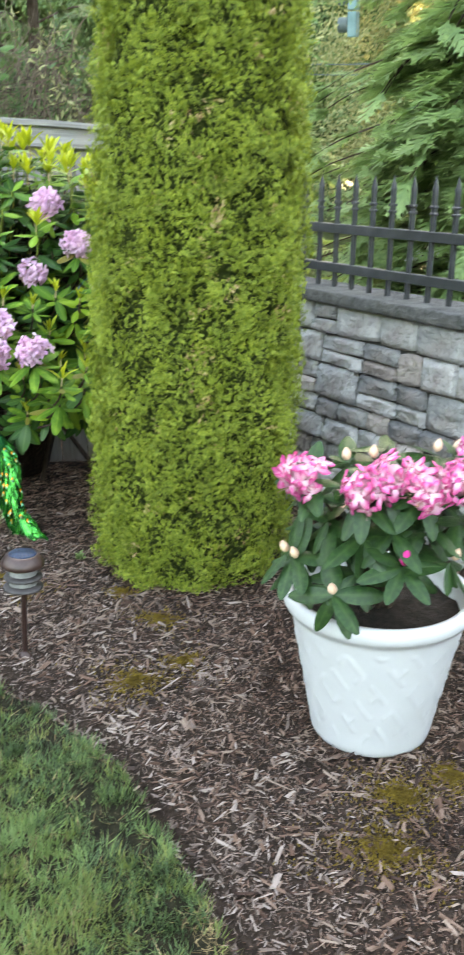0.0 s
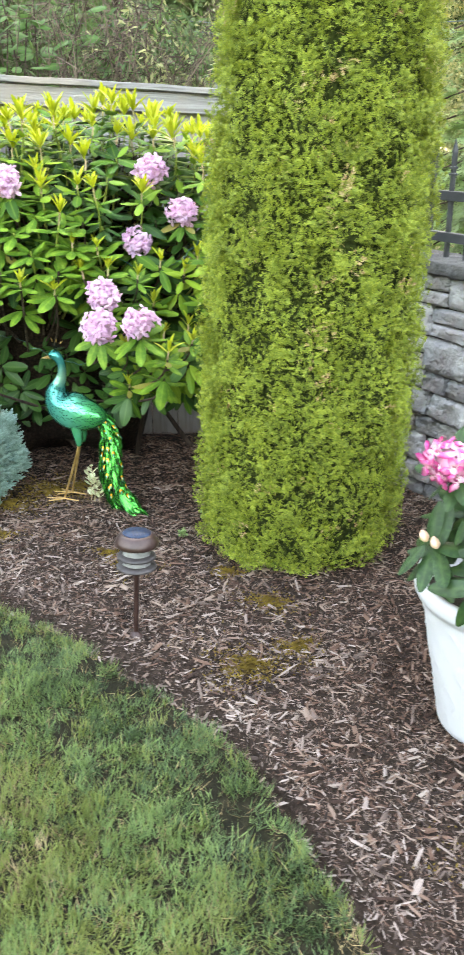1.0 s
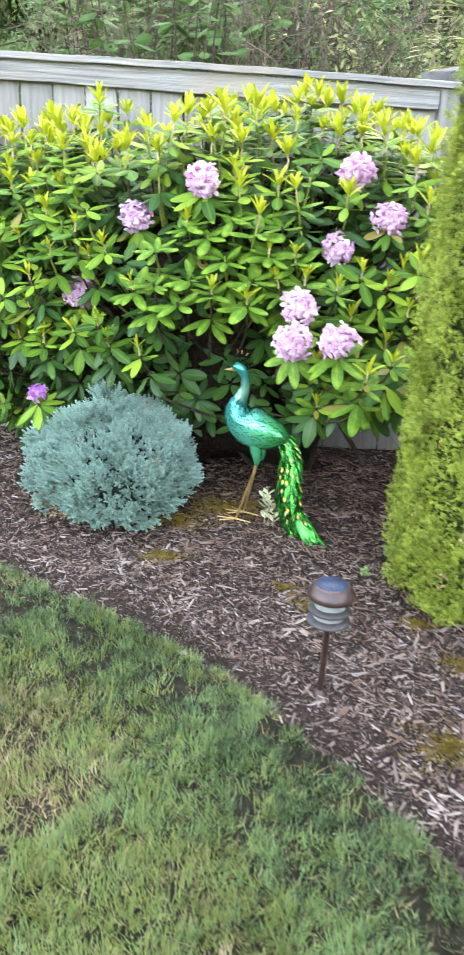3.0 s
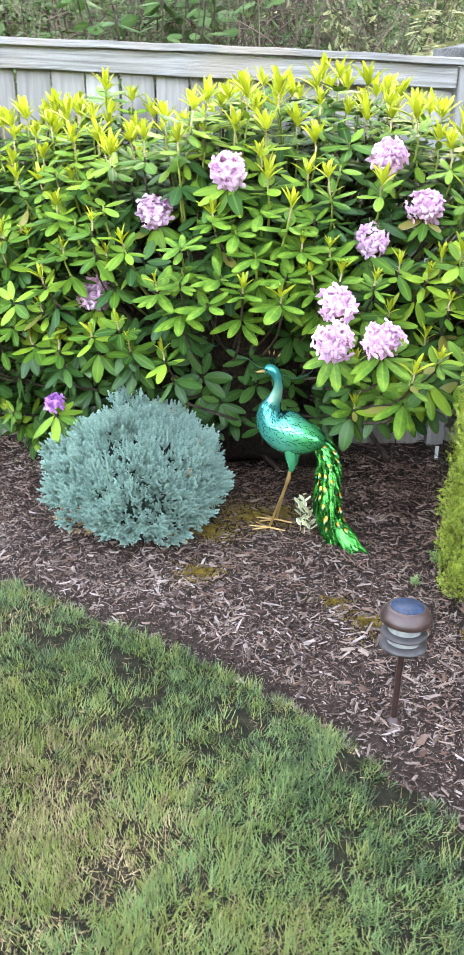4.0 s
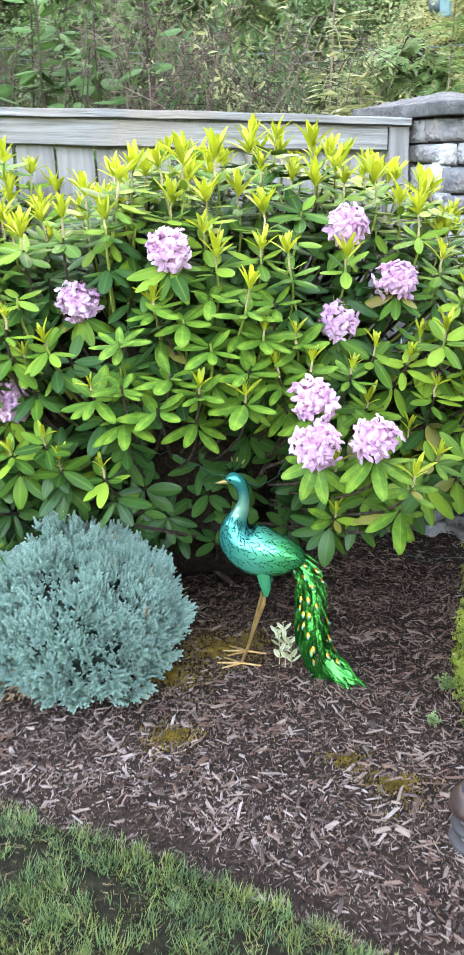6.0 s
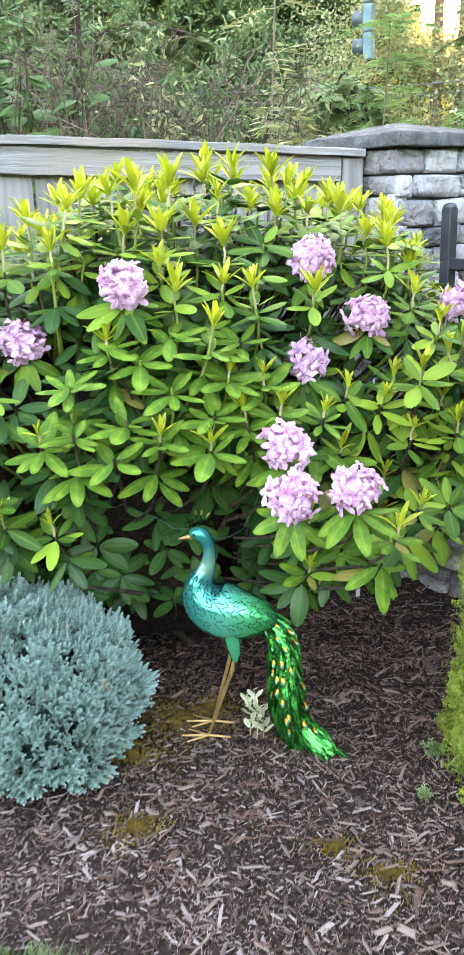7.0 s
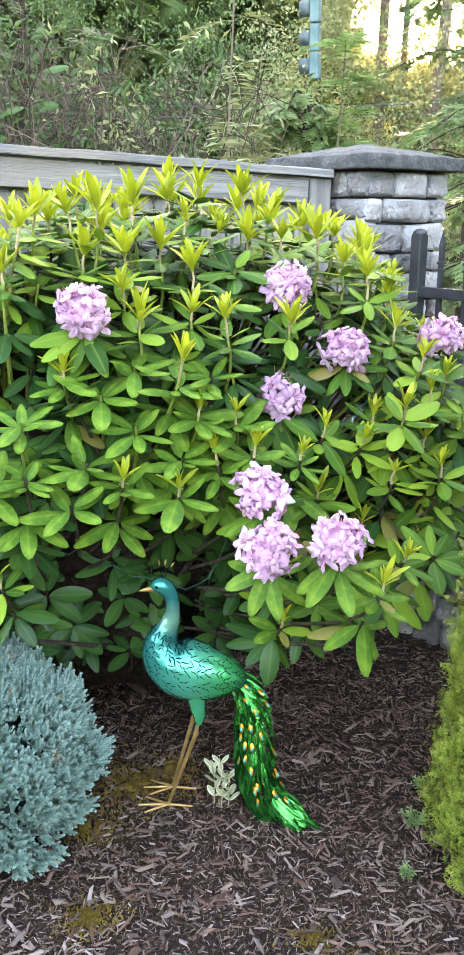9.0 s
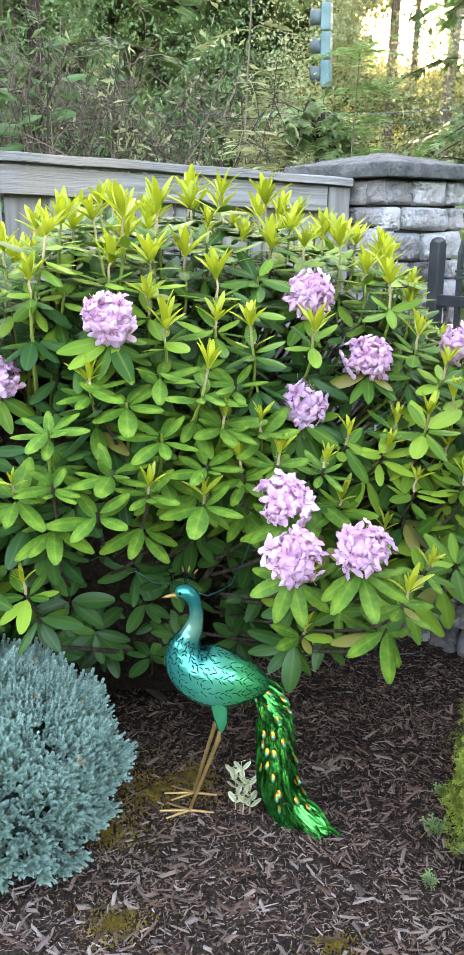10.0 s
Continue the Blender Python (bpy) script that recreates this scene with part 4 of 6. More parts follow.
def make_arborvitae():
    t = thing("arborvitae", (*ARB, 0), "clipped columnar arborvitae with dense yellow-green sprays", "tree")
    V, F = tube([(ARB[0] + 0.046 * z, ARB[1] - 0.115 * z, z) for z in np.linspace(-0.03, 3.2, 9)], np.linspace(0.06, 0.012, 9), 10)
    piece("trunk", build_mesh("trunk", V, [F], M["bark"], None, True), t)
    # dark inner shell: the shade behind the sprays, put into colour
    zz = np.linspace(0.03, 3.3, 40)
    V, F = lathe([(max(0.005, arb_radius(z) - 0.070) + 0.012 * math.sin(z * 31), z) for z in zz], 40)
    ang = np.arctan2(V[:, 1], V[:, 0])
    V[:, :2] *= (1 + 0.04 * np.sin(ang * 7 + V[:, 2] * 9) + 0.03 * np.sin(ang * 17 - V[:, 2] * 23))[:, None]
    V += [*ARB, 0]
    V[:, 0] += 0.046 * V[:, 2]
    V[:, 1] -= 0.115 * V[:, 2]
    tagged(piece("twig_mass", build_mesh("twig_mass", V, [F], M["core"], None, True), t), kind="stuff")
    # tufts: each a leaning bunch of sprays that point one way
    m = 8600
    zc = rnd(0.02, 2.42, m)
    front = rnd(0, 1, m) < 0.90
    ac = np.where(front, rnd(-math.pi - 0.5, 0.5, m), rnd(0.5, math.pi - 0.5, m))
    # small dark gaps between the sprays, at random places
    hz, ha, hr = rnd(0.05, 2.4, 420), rnd(-math.pi - 0.5, 0.5, 420), rnd(0.008, 0.024, 420)
    off = np.min(np.hypot(zc[:, None] - hz, (ac[:, None] - ha) * 0.36) / hr, axis=1)
    keep = (off > 1.0) | (rnd(0, 1, m) < 0.15)
    zc, ac, off = zc[keep], ac[keep], off[keep]
    gap = np.clip(off - 2.2, -1.2, 0.6)
    m = len(zc)
    per = 12
    side_c = np.stack([-np.sin(ac), np.cos(ac), 0 * ac], 1)
    out_c = np.stack([np.cos(ac), np.sin(ac), 0 * ac], 1)
    dc = out_c * rnd(0.0, 0.42, (m, 1)) + [0, 0, 1] * rnd(-0.15, 0.9, (m, 1)) + side_c * rng.normal(0.12, 0.55, (m, 1))
    dc = np.repeat(unit(dc), per, 0)
    n = m * per
    z = np.repeat(zc, per) + rng.normal(0, 0.017, n)
    az = np.repeat(ac, per) + rng.normal(0, 0.05, n)
    depth = rnd(0, 1, n) ** 1.3 * 0.05 + np.repeat(rnd(0, 1, m) ** 2 * 0.050, per)
    lump = 0.012 * np.sin(az * 9 + z * 11) + 0.010 * np.sin(az * 15 - z * 27) + 0.006 * np.repeat(gap, per)
    r = arb_radius(z) - 0.005 - depth + lump
    out = np.stack([np.cos(az), np.sin(az), 0 * az], 1)
    P = np.stack([ARB[0] + 0.046 * z + r * out[:, 0], ARB[1] - 0.115 * z + r * out[:, 1], z], 1)
    d = dc + rng.normal(0, 0.34, (n, 3))
    d -= out * np.clip(np.sum(d * out, 1) - 0.25, 0, None)[:, None] * 0.8
    nn = np.repeat(rng.normal(0, 0.6, (m, 3)), per, 0) + out * 0.7 + [0, 0, 0.5] + rng.normal(0, 0.3, (n, 3))
    size = rnd(0.011, 0.023, n)
    R = frames(d, nn) * size[:, None, None]
    strip = np.abs(np.repeat(ac, per) + 1.35 + 0.05 * np.sin(z * 9)) < 0.09
    tuft = np.repeat(rnd(0, 1, m), per)
    dry = (tuft < 0.008) & (rnd(0, 1, n) < 0.8) | strip & (tuft < 0.22) & (z > 0.65) & (z < 1.9) & (rnd(0, 1, n) < 0.6)
    h = Heap()
    for flag in (False, True):
        s = dry == flag
        h.add(stamp(SPRAY[0], R[s], P[s]), stamp_faces(SPRAY[1], len(SPRAY[0]), s.sum()), int(flag), np.tile(SPRAY[2], s.sum()))
    tagged(piece("crown", h.mesh("crown", [M["arbor"], M["arbor_dry"]]), t, None, "dense fans of yellow-green scale leaves"), kind="stuff")
    return t


make_arborvitae()


def shoot_template():
    """A stout juniper shoot along +y of length 1 with short side shoots, each ringed with blunt needles."""
    V, F, T = [], [], []

    def leader(base, d, length, rings, t0, fat):
        d = unit(np.array(d, float))
        a1 = unit(np.cross(d, [0.31, 0.2, 0.9]))
        a2 = np.cross(a1, d)
        for j in range(rings):
            f = j / (rings - 1)
            for i in range(5):
                th = i * 1.2566 + j * 0.63
                o = math.cos(th) * a1 + math.sin(th) * a2
                w = np.cross(o, d)
                at = np.array(base) + d * length * (0.02 + 0.76 * f) + o * 0.03 * fat
                ln = 0.27 * fat * (1.0 - 0.35 * f)
                b = len(V)
                V.extend([at - w * 0.075 * fat, at + w * 0.075 * fat, at + o * ln * (0.66 - 0.42 * f) + d * ln * 0.9])
                F.append((b, b + 1, b + 2))
                T.extend([t0 + 0.2 * f, t0 + 0.2 * f, min(1.0, t0 + 0.35 + 0.5 * f)])

    leader((0, 0, 0), (0, 1, 0), 1.0, 6, 0.15, 1.05)
    for k in range(3):
        th = k * 2.1 + 0.4
        leader((0, 0.05 + 0.10 * k, 0), (0.60 * math.cos(th), 0.8, 0.60 * math.sin(th)), 0.55, 3, 0.1, 0.85)
    return np.array(V), F, np.array(T)


JSHOOT = shoot_template()


def make_juniper():
    c, ax = np.array([-1.612, 3.505, 0.188]), np.array([0.342, 0.330, 0.240])
    j = thing("blue_juniper", (c[0], c[1], 0), "low mounded blue star juniper with silvery blue needles", "shrub")
    rg = np.random.default_rng(91)
    # boughs: lobes of the mound, each a dome of upright sprays
    m = 84
    k = np.arange(m)
    z = 1 - 1.62 * (k + 0.5) / m
    th = k * 2.39996
    q = np.sqrt(1 - z * z)
    B = unit(np.stack([q * np.cos(th), q * np.sin(th), z], 1) + rg.normal(0, 0.07, (m, 3)))
    reach = rg.uniform(0.84, 1.04, m) + 0.16 * np.clip(B[:, 2], 0, 1) ** 2 * np.clip(1 - 2.2 * np.abs(B[:, 0] + 0.12), 0, 1) + 0.07 * np.sin(5 * B[:, 0] + 2 * B[:, 2])
    P, Y, S = [], [], []
    for i in range(m):
        p0 = c + B[i] * ax * reach[i] * 0.80
        lead = unit(B[i] / ax * 0.16 + [0, -0.06, 0.62] + rg.normal(0, 0.12, 3))
        for r in range(30):
            f = unit(rg.normal(0, 1, 3) + B[i] * 1.1 + lead * 0.9)
            P.append(p0 + f * np.array([0.080, 0.076, 0.064]) * rg.uniform(0.2, 1.0) ** 0.5)
            Y.append(unit(lead + f * 0.38 + rg.normal(0, 0.12, 3)))
            S.append(rg.uniform(0.036, 0.056))
    for r in range(2200):
        d = unit(rg.normal(0, 1, 3))
        P.append(c + d * ax * rg.uniform(0.74, 0.92))
        Y.append(unit(d / ax * 0.17 + [0, -0.06, 0.62] + rg.normal(0, 0.16, 3)))
        S.append(rg.uniform(0.032, 0.046))
    P, Y, S = np.array(P), np.array(Y), np.array(S)
    ok = P[:, 2] > 0.012
    P, Y, S = P[ok], Y[ok], S[ok]
    n = len(P)
    R = frames(Y, rg.normal(0, 1, (n, 3))) * S[:, None, None]
    dry = ((P[:, 2] < 0.08) & (rg.random(n) < 0.10)) | (np.sum((P - [-1.80, 3.36, 0.05]) ** 2, 1) < 0.10**2) | (rg.random(n) < 0.004)
    h = Heap()
    for flag in (False, True):
        s = dry == flag
        h.add(stamp(JSHOOT[0], R[s], P[s]), stamp_faces(JSHOOT[1], len(JSHOOT[0]), s.sum()), int(flag), np.tile(JSHOOT[2], s.sum()))
    tagged(piece("foliage", h.mesh("foliage", [M["needle"], M["needle_dry"]]), j, None, "silvery blue-green needle shoots"), kind="stuff")
    g = Heap()
    for i in range(m):
        e = c + B[i] * ax * 0.85
        g.add(*tube(spline([(c[0] + rg.uniform(-0.05, 0.05), c[1] + rg.uniform(-0.05, 0.05), 0.0), (c + e) / 2 - [0, 0, 0.03], e], 6), np.linspace(0.009, 0.003, 6), 5))
    piece("stem", g.mesh("stem", [M["bark"]], True), j, None, "thin brown woody stems")
    # dark filler inside the mound, coloured as the shade between the shoots
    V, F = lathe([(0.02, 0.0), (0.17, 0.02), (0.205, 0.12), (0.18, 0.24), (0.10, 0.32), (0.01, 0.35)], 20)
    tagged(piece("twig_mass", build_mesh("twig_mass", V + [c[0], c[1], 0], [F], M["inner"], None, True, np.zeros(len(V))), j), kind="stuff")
    return j


make_juniper()

# ---- garden things ----
def disc_profile(r, t, z, hole=0.02):
    return [(hole, z + t * 0.9), (r * 0.55, z + t), (r * 0.92, z + t * 0.35), (r, z), (r * 0.985, z - 0.004), (r * 0.90, z - 0.001), (r * 0.5, z + t * 0.5), (hole, z + t * 0.5)]


def make_lamp():
    x, y = -0.541, 2.592
    lamp = thing("solar_path_light", (x, y, 0), "bronze solar path light on a thin stake in mulch", "lamp")
    T = Matrix.Translation((x, y, 0)) @ pose(0, 0, 0, -1.5, 2.6, 20)

    def turned(name, prof, m, label="", parent=lamp, n=36):
        V, F = lathe(prof, n)
        ob = piece(name, build_mesh(name, V, [F], m, None, True), parent, T, label)
        return ob

    turned("stake", [(0.0, -0.05), (0.0075, 0.0), (0.0085, 0.01), (0.0085, 0.215), (0.014, 0.222), (0.014, 0.235), (0.0, 0.236)], M["bronze"], "slim dark stake", n=16)
    turned("ground_collar", [(0.0, 0.018), (0.010, 0.018), (0.013, 0.012), (0.022, 0.006), (0.023, 0.0), (0.0, -0.004)], M["bronze"], n=20)
    turned("lower_louvre", disc_profile(0.060, 0.013, 0.237), M["lampgrey"], "grey flared ring")
    turned("lens", [(0.041, 0.242), (0.043, 0.252), (0.043, 0.268), (0.042, 0.280), (0.043, 0.290), (0.043, 0.309), (0.0, 0.310)], M["glassy"], "clear ribbed plastic lens", n=28)
    turned("upper_louvre", disc_profile(0.058, 0.013, 0.270), M["lampgrey"], "grey flared ring")
    cap = turned("cap", [(0.0, 0.306), (0.034, 0.306), (0.055, 0.302), (0.0635, 0.306), (0.0655, 0.312), (0.063, 0.322), (0.052, 0.338), (0.044, 0.3435), (0.0425, 0.3425), (0.0, 0.342)], M["bronze"], "rounded bronze cap")
    turned("solar_panel", [(0.0, 0.3455), (0.040, 0.3452), (0.042, 0.3430), (0.041, 0.342)], M["solar"], "dark blue solar cell", cap)
    g = Heap()
    for k in range(-3, 4):
        half = math.sqrt(0.038**2 - (k * 0.011) ** 2)
        g.add(np.array([(k * 0.011 - 0.0004, -half, 0.3460), (k * 0.011 + 0.0004, -half, 0.3460), (k * 0.011 + 0.0004, half, 0.3460), (k * 0.011 - 0.0004, half, 0.3460)]), [(0, 1, 2, 3)])
    piece("cell_lines", g.mesh("cell_lines", [M["lampgrey"]]), cap, T)
    return lamp


make_lamp()


def make_pot():
    x, y = 0.510, 2.355
    pot = thing("flower_pot", (x, y, 0), "white plastic flower pot with embossed lattice pattern", "pot")
    T = Matrix.Translation((x, y, 0)) @ pose(0, 0, 0, 0, 0, 12)
    h, r0, r1 = 0.418, 0.161, 0.226
    prof = [(0.0, 0.004), (r0 - 0.012, 0.002), (r0 - 0.004, 0.006), (r0, 0.016), (r0 + 0.003, 0.03)]
    prof += [(r0 + (r1 - r0) * t, 0.03 + (h - 0.085) * t) for t in np.linspace(0.08, 0.97, 60)]
    prof += [(r1 + 0.004, h - 0.050), (r1 + 0.014, h - 0.046), (r1 + 0.020, h - 0.034), (r1 + 0.021, h - 0.018), (r1 + 0.017, h - 0.005), (r1 + 0.008, h), (r1 - 0.004, h - 0.003), (r1 - 0.008, h - 0.02), (r1 - 0.016, h - 0.09), (0.0, h - 0.092)]
    n = 240
    V, F = lathe(prof, n)
    # basket lattice pressed into the side
    r, zz, th = np.hypot(V[:, 0], V[:, 1]), V[:, 2], np.arctan2(V[:, 1], V[:, 0])
    body = (zz > 0.055) & (zz < h - 0.085) & (r > r0 - 0.001)
    u, v = th * 16 / math.pi, zz / 0.054
    a, b = (u + v) % 2.0, (u - v) % 2.0
    strip = np.maximum(np.clip(1 - np.abs(a - 1) * 3.2, 0, 1) * ((np.floor(u - v) % 3) > 0), np.clip(1 - np.abs(b - 1) * 3.2, 0, 1) * ((np.floor(u + v) % 3) == 0))
    k = 1 + np.where(body, 0.0028 * strip / np.maximum(r, 0.05), 0)
    V[:, 0] *= k
    V[:, 1] *= k
    piece("shell", build_mesh("shell", V, [F], M["plastic"], None, True), pot, T)
    V, F = lathe([(0.0, 0.015), (0.10, 0.010), (0.16, 0.004), (r1 - 0.012, -0.004)], 40)
    V[:, 2] += h - 0.055 + 0.008 * np.sin(V[:, 0] * 70) * np.cos(V[:, 1] * 60)
    piece("potting_soil", build_mesh("potting_soil", V, [F], M["potsoil"], None, True), pot, T, "dark moist potting soil")
    return np.array([x, y, h - 0.05])


POT = make_pot()


def make_potted_plant():
    p = thing("potted_rhododendron", (POT[0] - 0.01, POT[1], POT[2]), "small potted rhododendron with magenta and white flowers", "plant")
    heads = np.array([(-0.182, -0.150, 0.390), (-0.052, -0.200, 0.375), (0.012, -0.165, 0.400), (0.088, -0.190, 0.385), (0.150, -0.170, 0.395), (0.21, -0.03, 0.41)])
    extra = np.array([(-0.200, -0.155, 0.185), (-0.111, -0.260, 0.148), (0.047, -0.225, 0.212), (-0.090, -0.095, 0.415), (-0.028, -0.085, 0.42), (0.12, -0.05, 0.43), (0.18, 0.05, 0.40), (0.16, -0.20, 0.22), (-0.224, -0.145, 0.195), (0.007, -0.055, 0.455), (-0.13, -0.14, 0.28), (-0.05, -0.19, 0.27), (0.02, -0.20, 0.29), (0.10, -0.16, 0.30), (0.18, -0.13, 0.30), (-0.17, -0.06, 0.24), (0.03, -0.09, 0.33), (-0.09, 0.0, 0.32), (0.13, 0.02, 0.30), (0.22, -0.05, 0.26), (0.0, 0.12, 0.28), (-0.12, 0.09, 0.24), (0.2, 0.12, 0.26), (-0.06, -0.21, 0.18)])
    O = np.array([POT[0] - 0.01, POT[1], POT[2]])
    rg = np.random.default_rng(21)
    buds = []
    me = [build_mesh("leaf", LEAF_V * [f * 0.92, 1, g], [LEAF_F], M["darkleaf"], None, True, LEAF_T) for f, g in ((1.0, 0.7), (1.1, 1.3), (1.25, 1.0))]
    for k, e in enumerate(np.concatenate([heads, extra])):
        tip = O + e
        base = O + rg.normal(0, 0.02, 3) * [1, 1, 0]
        ax = unit(e * [1, 1, 0] * 2.2 + [0, 0, 0.25 + e[2]])
        SV, SF = tube(spline([base - [0, 0, 0.02], base + (tip - base) * 0.5 + [0, 0, 0.03], tip - ax * 0.01], 6), np.linspace(0.006, 0.003, 6), 6)
        piece("stem", build_mesh("stem", SV, [SF], M["bark"], None, True), p)
        r1 = unit(np.cross(ax, [0.2, 0.3, 1]))
        r2 = np.cross(ax, r1)
        for i in range(7):
            th, el = i * 2.4 + rg.uniform(0, 0.5), rg.uniform(-0.40, 0.40)
            d = unit(math.cos(el) * (math.cos(th) * r1 + math.sin(th) * r2) + math.sin(el) * ax - [0, 0, 0.14])
            R = frames(d[None], (ax + [0, 0, 0.5] + rg.normal(0, 0.3, 3))[None])[0]
            s = rg.uniform(0.080, 0.125)
            piece("leaf", me[i % 3], p, Matrix.Translation((tip - ax * rg.uniform(0.0, 0.03)).tolist()) @ Matrix(R.tolist()).to_4x4() @ Matrix.Scale(s, 4))
        if k >= len(heads) and k < len(heads) + 9:
            buds.append((tip, ax))
    met = [truss_mesh("flower_head", [M["magenta"], M["pistil"]], 13, 0.034, 30 + s, 1.05) for s in range(3)]
    for i, e in enumerate(heads):
        d = unit(e * [1.2, 1.2, 0] + [0, -0.1, 0.25])
        piece("flower_head", met[i % 3], p, Matrix.Translation((O + e + d * 0.012).tolist()) @ Matrix(frames(d[None], rg.normal(0, 1, (1, 3)))[0].tolist()).to_4x4(), "magenta and white flower head")
    V, F = lathe([(0.0, 0.0), (0.006, 0.003), (0.011, 0.012), (0.010, 0.022), (0.004, 0.033), (0.0, 0.036)], 12)
    mb = build_mesh("flower_bud", V, [F], M["budscale"], None, True)
    mr = build_mesh("flower_bud", V * 1.3, [F], M["magenta"], None, True)
    for i, (t, a) in enumerate(buds):
        up = unit(a + [0, 0, 1.2])
        R = Matrix(frames(np.cross(up, [0.3, 1, 0])[None], up[None])[0].tolist()).to_4x4()
        piece("flower_bud", mr if i == 2 else mb, p, Matrix.Translation((t + up * 0.004).tolist()) @ R, "red opening bud" if i == 2 else "tan closed bud")
    return p


make_potted_plant()


def make_peacock():
    """The metal garden bird, one mesh: loft for head, neck and body, thin legs, a fall of plate feathers."""
    y0 = 3.58

    def at(px, pz, dy=0.0):
        return np.array([-1.133 + (px - 300) * 0.00148, y0 + dy, 0.595 - (pz - 985) * 0.00166])

    h = Heap()
    mats = ["skin", "skin", "skin", "green", "slot", "gold", "amber", "aqua"]
    # spine: x, z in a drawing unit, half height, half width
    spine = [(289, 976, 4, 4), (294, 973, 10, 9.5), (303, 971, 13, 12), (313, 977, 12.5, 11.5), (320, 990, 10.5, 10), (322, 1008, 11, 11), (318, 1026, 14, 13), (310, 1043, 19, 17), (303, 1060, 27, 22), (306, 1078, 36, 30), (318, 1092, 44, 37), (340, 1104, 49, 42), (368, 1112, 46, 41), (395, 1116, 38, 36), (418, 1119, 27, 29), (436, 1124, 15, 20), (446, 1128, 4, 8)]
    S = spline([(*at(a, b), c * 0.00158, d * 0.00154) for a, b, c, d in spine], 64)
    T = unit(np.gradient(S[:, :3], axis=0))
    side = np.array([0, 1.0, 0])
    B = unit(np.cross(T, side))
    n = 28
    a = np.arange(n) / n * 2 * np.pi
    V = (S[:, None, :3] + S[:, 3][:, None, None] * np.cos(a)[None, :, None] * B[:, None] + S[:, 4][:, None, None] * np.sin(a)[None, :, None] * side).reshape(-1, 3)
    for lo, hi, m in ((0, 21, 0), (21, 29, 1), (29, 43, 0), (43, 63, 2)):
        F = [(j * n + i, j * n + (i + 1) % n, (j + 1) * n + (i + 1) % n, (j + 1) * n + i) for j in range(lo, hi) for i in range(n)]
        h.add(V, F, m, np.repeat(np.linspace(0, 1, 64), n))
    # beak, eyes, crest
    h.add(*tube([at(292, 976), at(283, 977), at(274, 978.5), at(266, 980)], [0.0095, 0.0065, 0.0038, 0.0006], 8), 5)
    for s in (-1, 1):
        EV, EF = lathe([(0.0, 0.0035), (0.0035, 0.002), (0.0045, -0.002)], 10)
        h.add(EV[:, [0, 2, 1]] * [1, s, 1] + at(297, 970, s * 0.0155), EF, 4)
    for k, (dx, dz) in enumerate(((-3, -24), (5, -22), (14, -17))):
        h.add(*tube([at(305, 962), at(305 + dx * 0.6, 962 + dz * 0.6, 0.003 * (k - 1)), at(305 + dx, 962 + dz, 0.008 * (k - 1))], [0.0011, 0.0009, 0.0009], 5), 4)
        h.add(*tube([at(305 + dx, 962 + dz, 0.008 * (k - 1)), at(305 + dx * 1.2, 962 + dz * 1.22, 0.0095 * (k - 1)), at(305 + dx * 1.45, 962 + dz * 1.42, 0.011 * (k - 1))], [0.0008, 0.0028, 0.0004], 6), 5)
    # pierced slots on the flanks, laid as thin dark leaves on the skin
    rg = np.random.default_rng(5)
    def slot(j, th, turn, L, W):
        c = S[j, :3] + S[j, 3] * 1.012 * np.cos(th) * B[j] + S[j, 4] * 1.012 * np.sin(th) * side
        nrm = unit(np.cos(th) * B[j] / S[j, 3] + np.sin(th) * side / S[j, 4])
        t0 = unit(T[j] - nrm * (T[j] @ nrm))
        d = math.cos(turn) * t0 + math.sin(turn) * np.cross(nrm, t0)
        w = np.cross(d, nrm)
        h.add(np.array([c - d * L, c - d * L * 0.4 + w * W, c + d * L, c - d * L * 0.4 - w * W]) + nrm * 0.0008, [(0, 1, 2, 3)], 4)

    # each pressed feather: a shaft and pairs of barbs
    for row, j0 in enumerate(range(28, 59, 5)):
        for k in range(12):
            th = (k + 0.5 * (row % 2)) * 2 * np.pi / 12 + rg.uniform(-0.1, 0.1)
            slot(j0 + 2, th, rg.uniform(-0.15, 0.15), 0.013, 0.0013)
            for q, (dj, sp) in enumerate(((0, 0.10), (1, 0.13), (3, 0.11), (4, 0.08))):
                for sg in (-1, 1):
                    slot(min(61, j0 + dj), th + sg * sp * (0.9 + 0.3 * (q % 2)), sg * 0.62 + rg.uniform(-0.2, 0.2), rg.uniform(0.0060, 0.0095), 0.0015)
    # thighs and legs
    for s, ankle in ((-1, (358, 1205)), (1, (352, 1200))):
        h.add(*tube([at(356, 1128, s * 0.026), at(360, 1152, s * 0.028), at(364, 1172, s * 0.028), at(363, 1188, s * 0.027), at(361, 1191, s * 0.027)], [0.022, 0.021, 0.017, 0.011, 0.003], 14), 0, np.full(70, 0.78))
        A = at(*ankle, s * 0.027)
        G = np.array([-1.121 if s < 0 else -1.113, 3.563 if s < 0 else 3.636, 0.016])
        h.add(*tube([at(361, 1186, s * 0.027), A, G], [0.0042, 0.0055, 0.0042], 8), 5)
        h.add(*tube([A - [0, 0, 0.008], A, A + [0, 0, 0.008]], [0.004, 0.0075, 0.004], 8), 5)
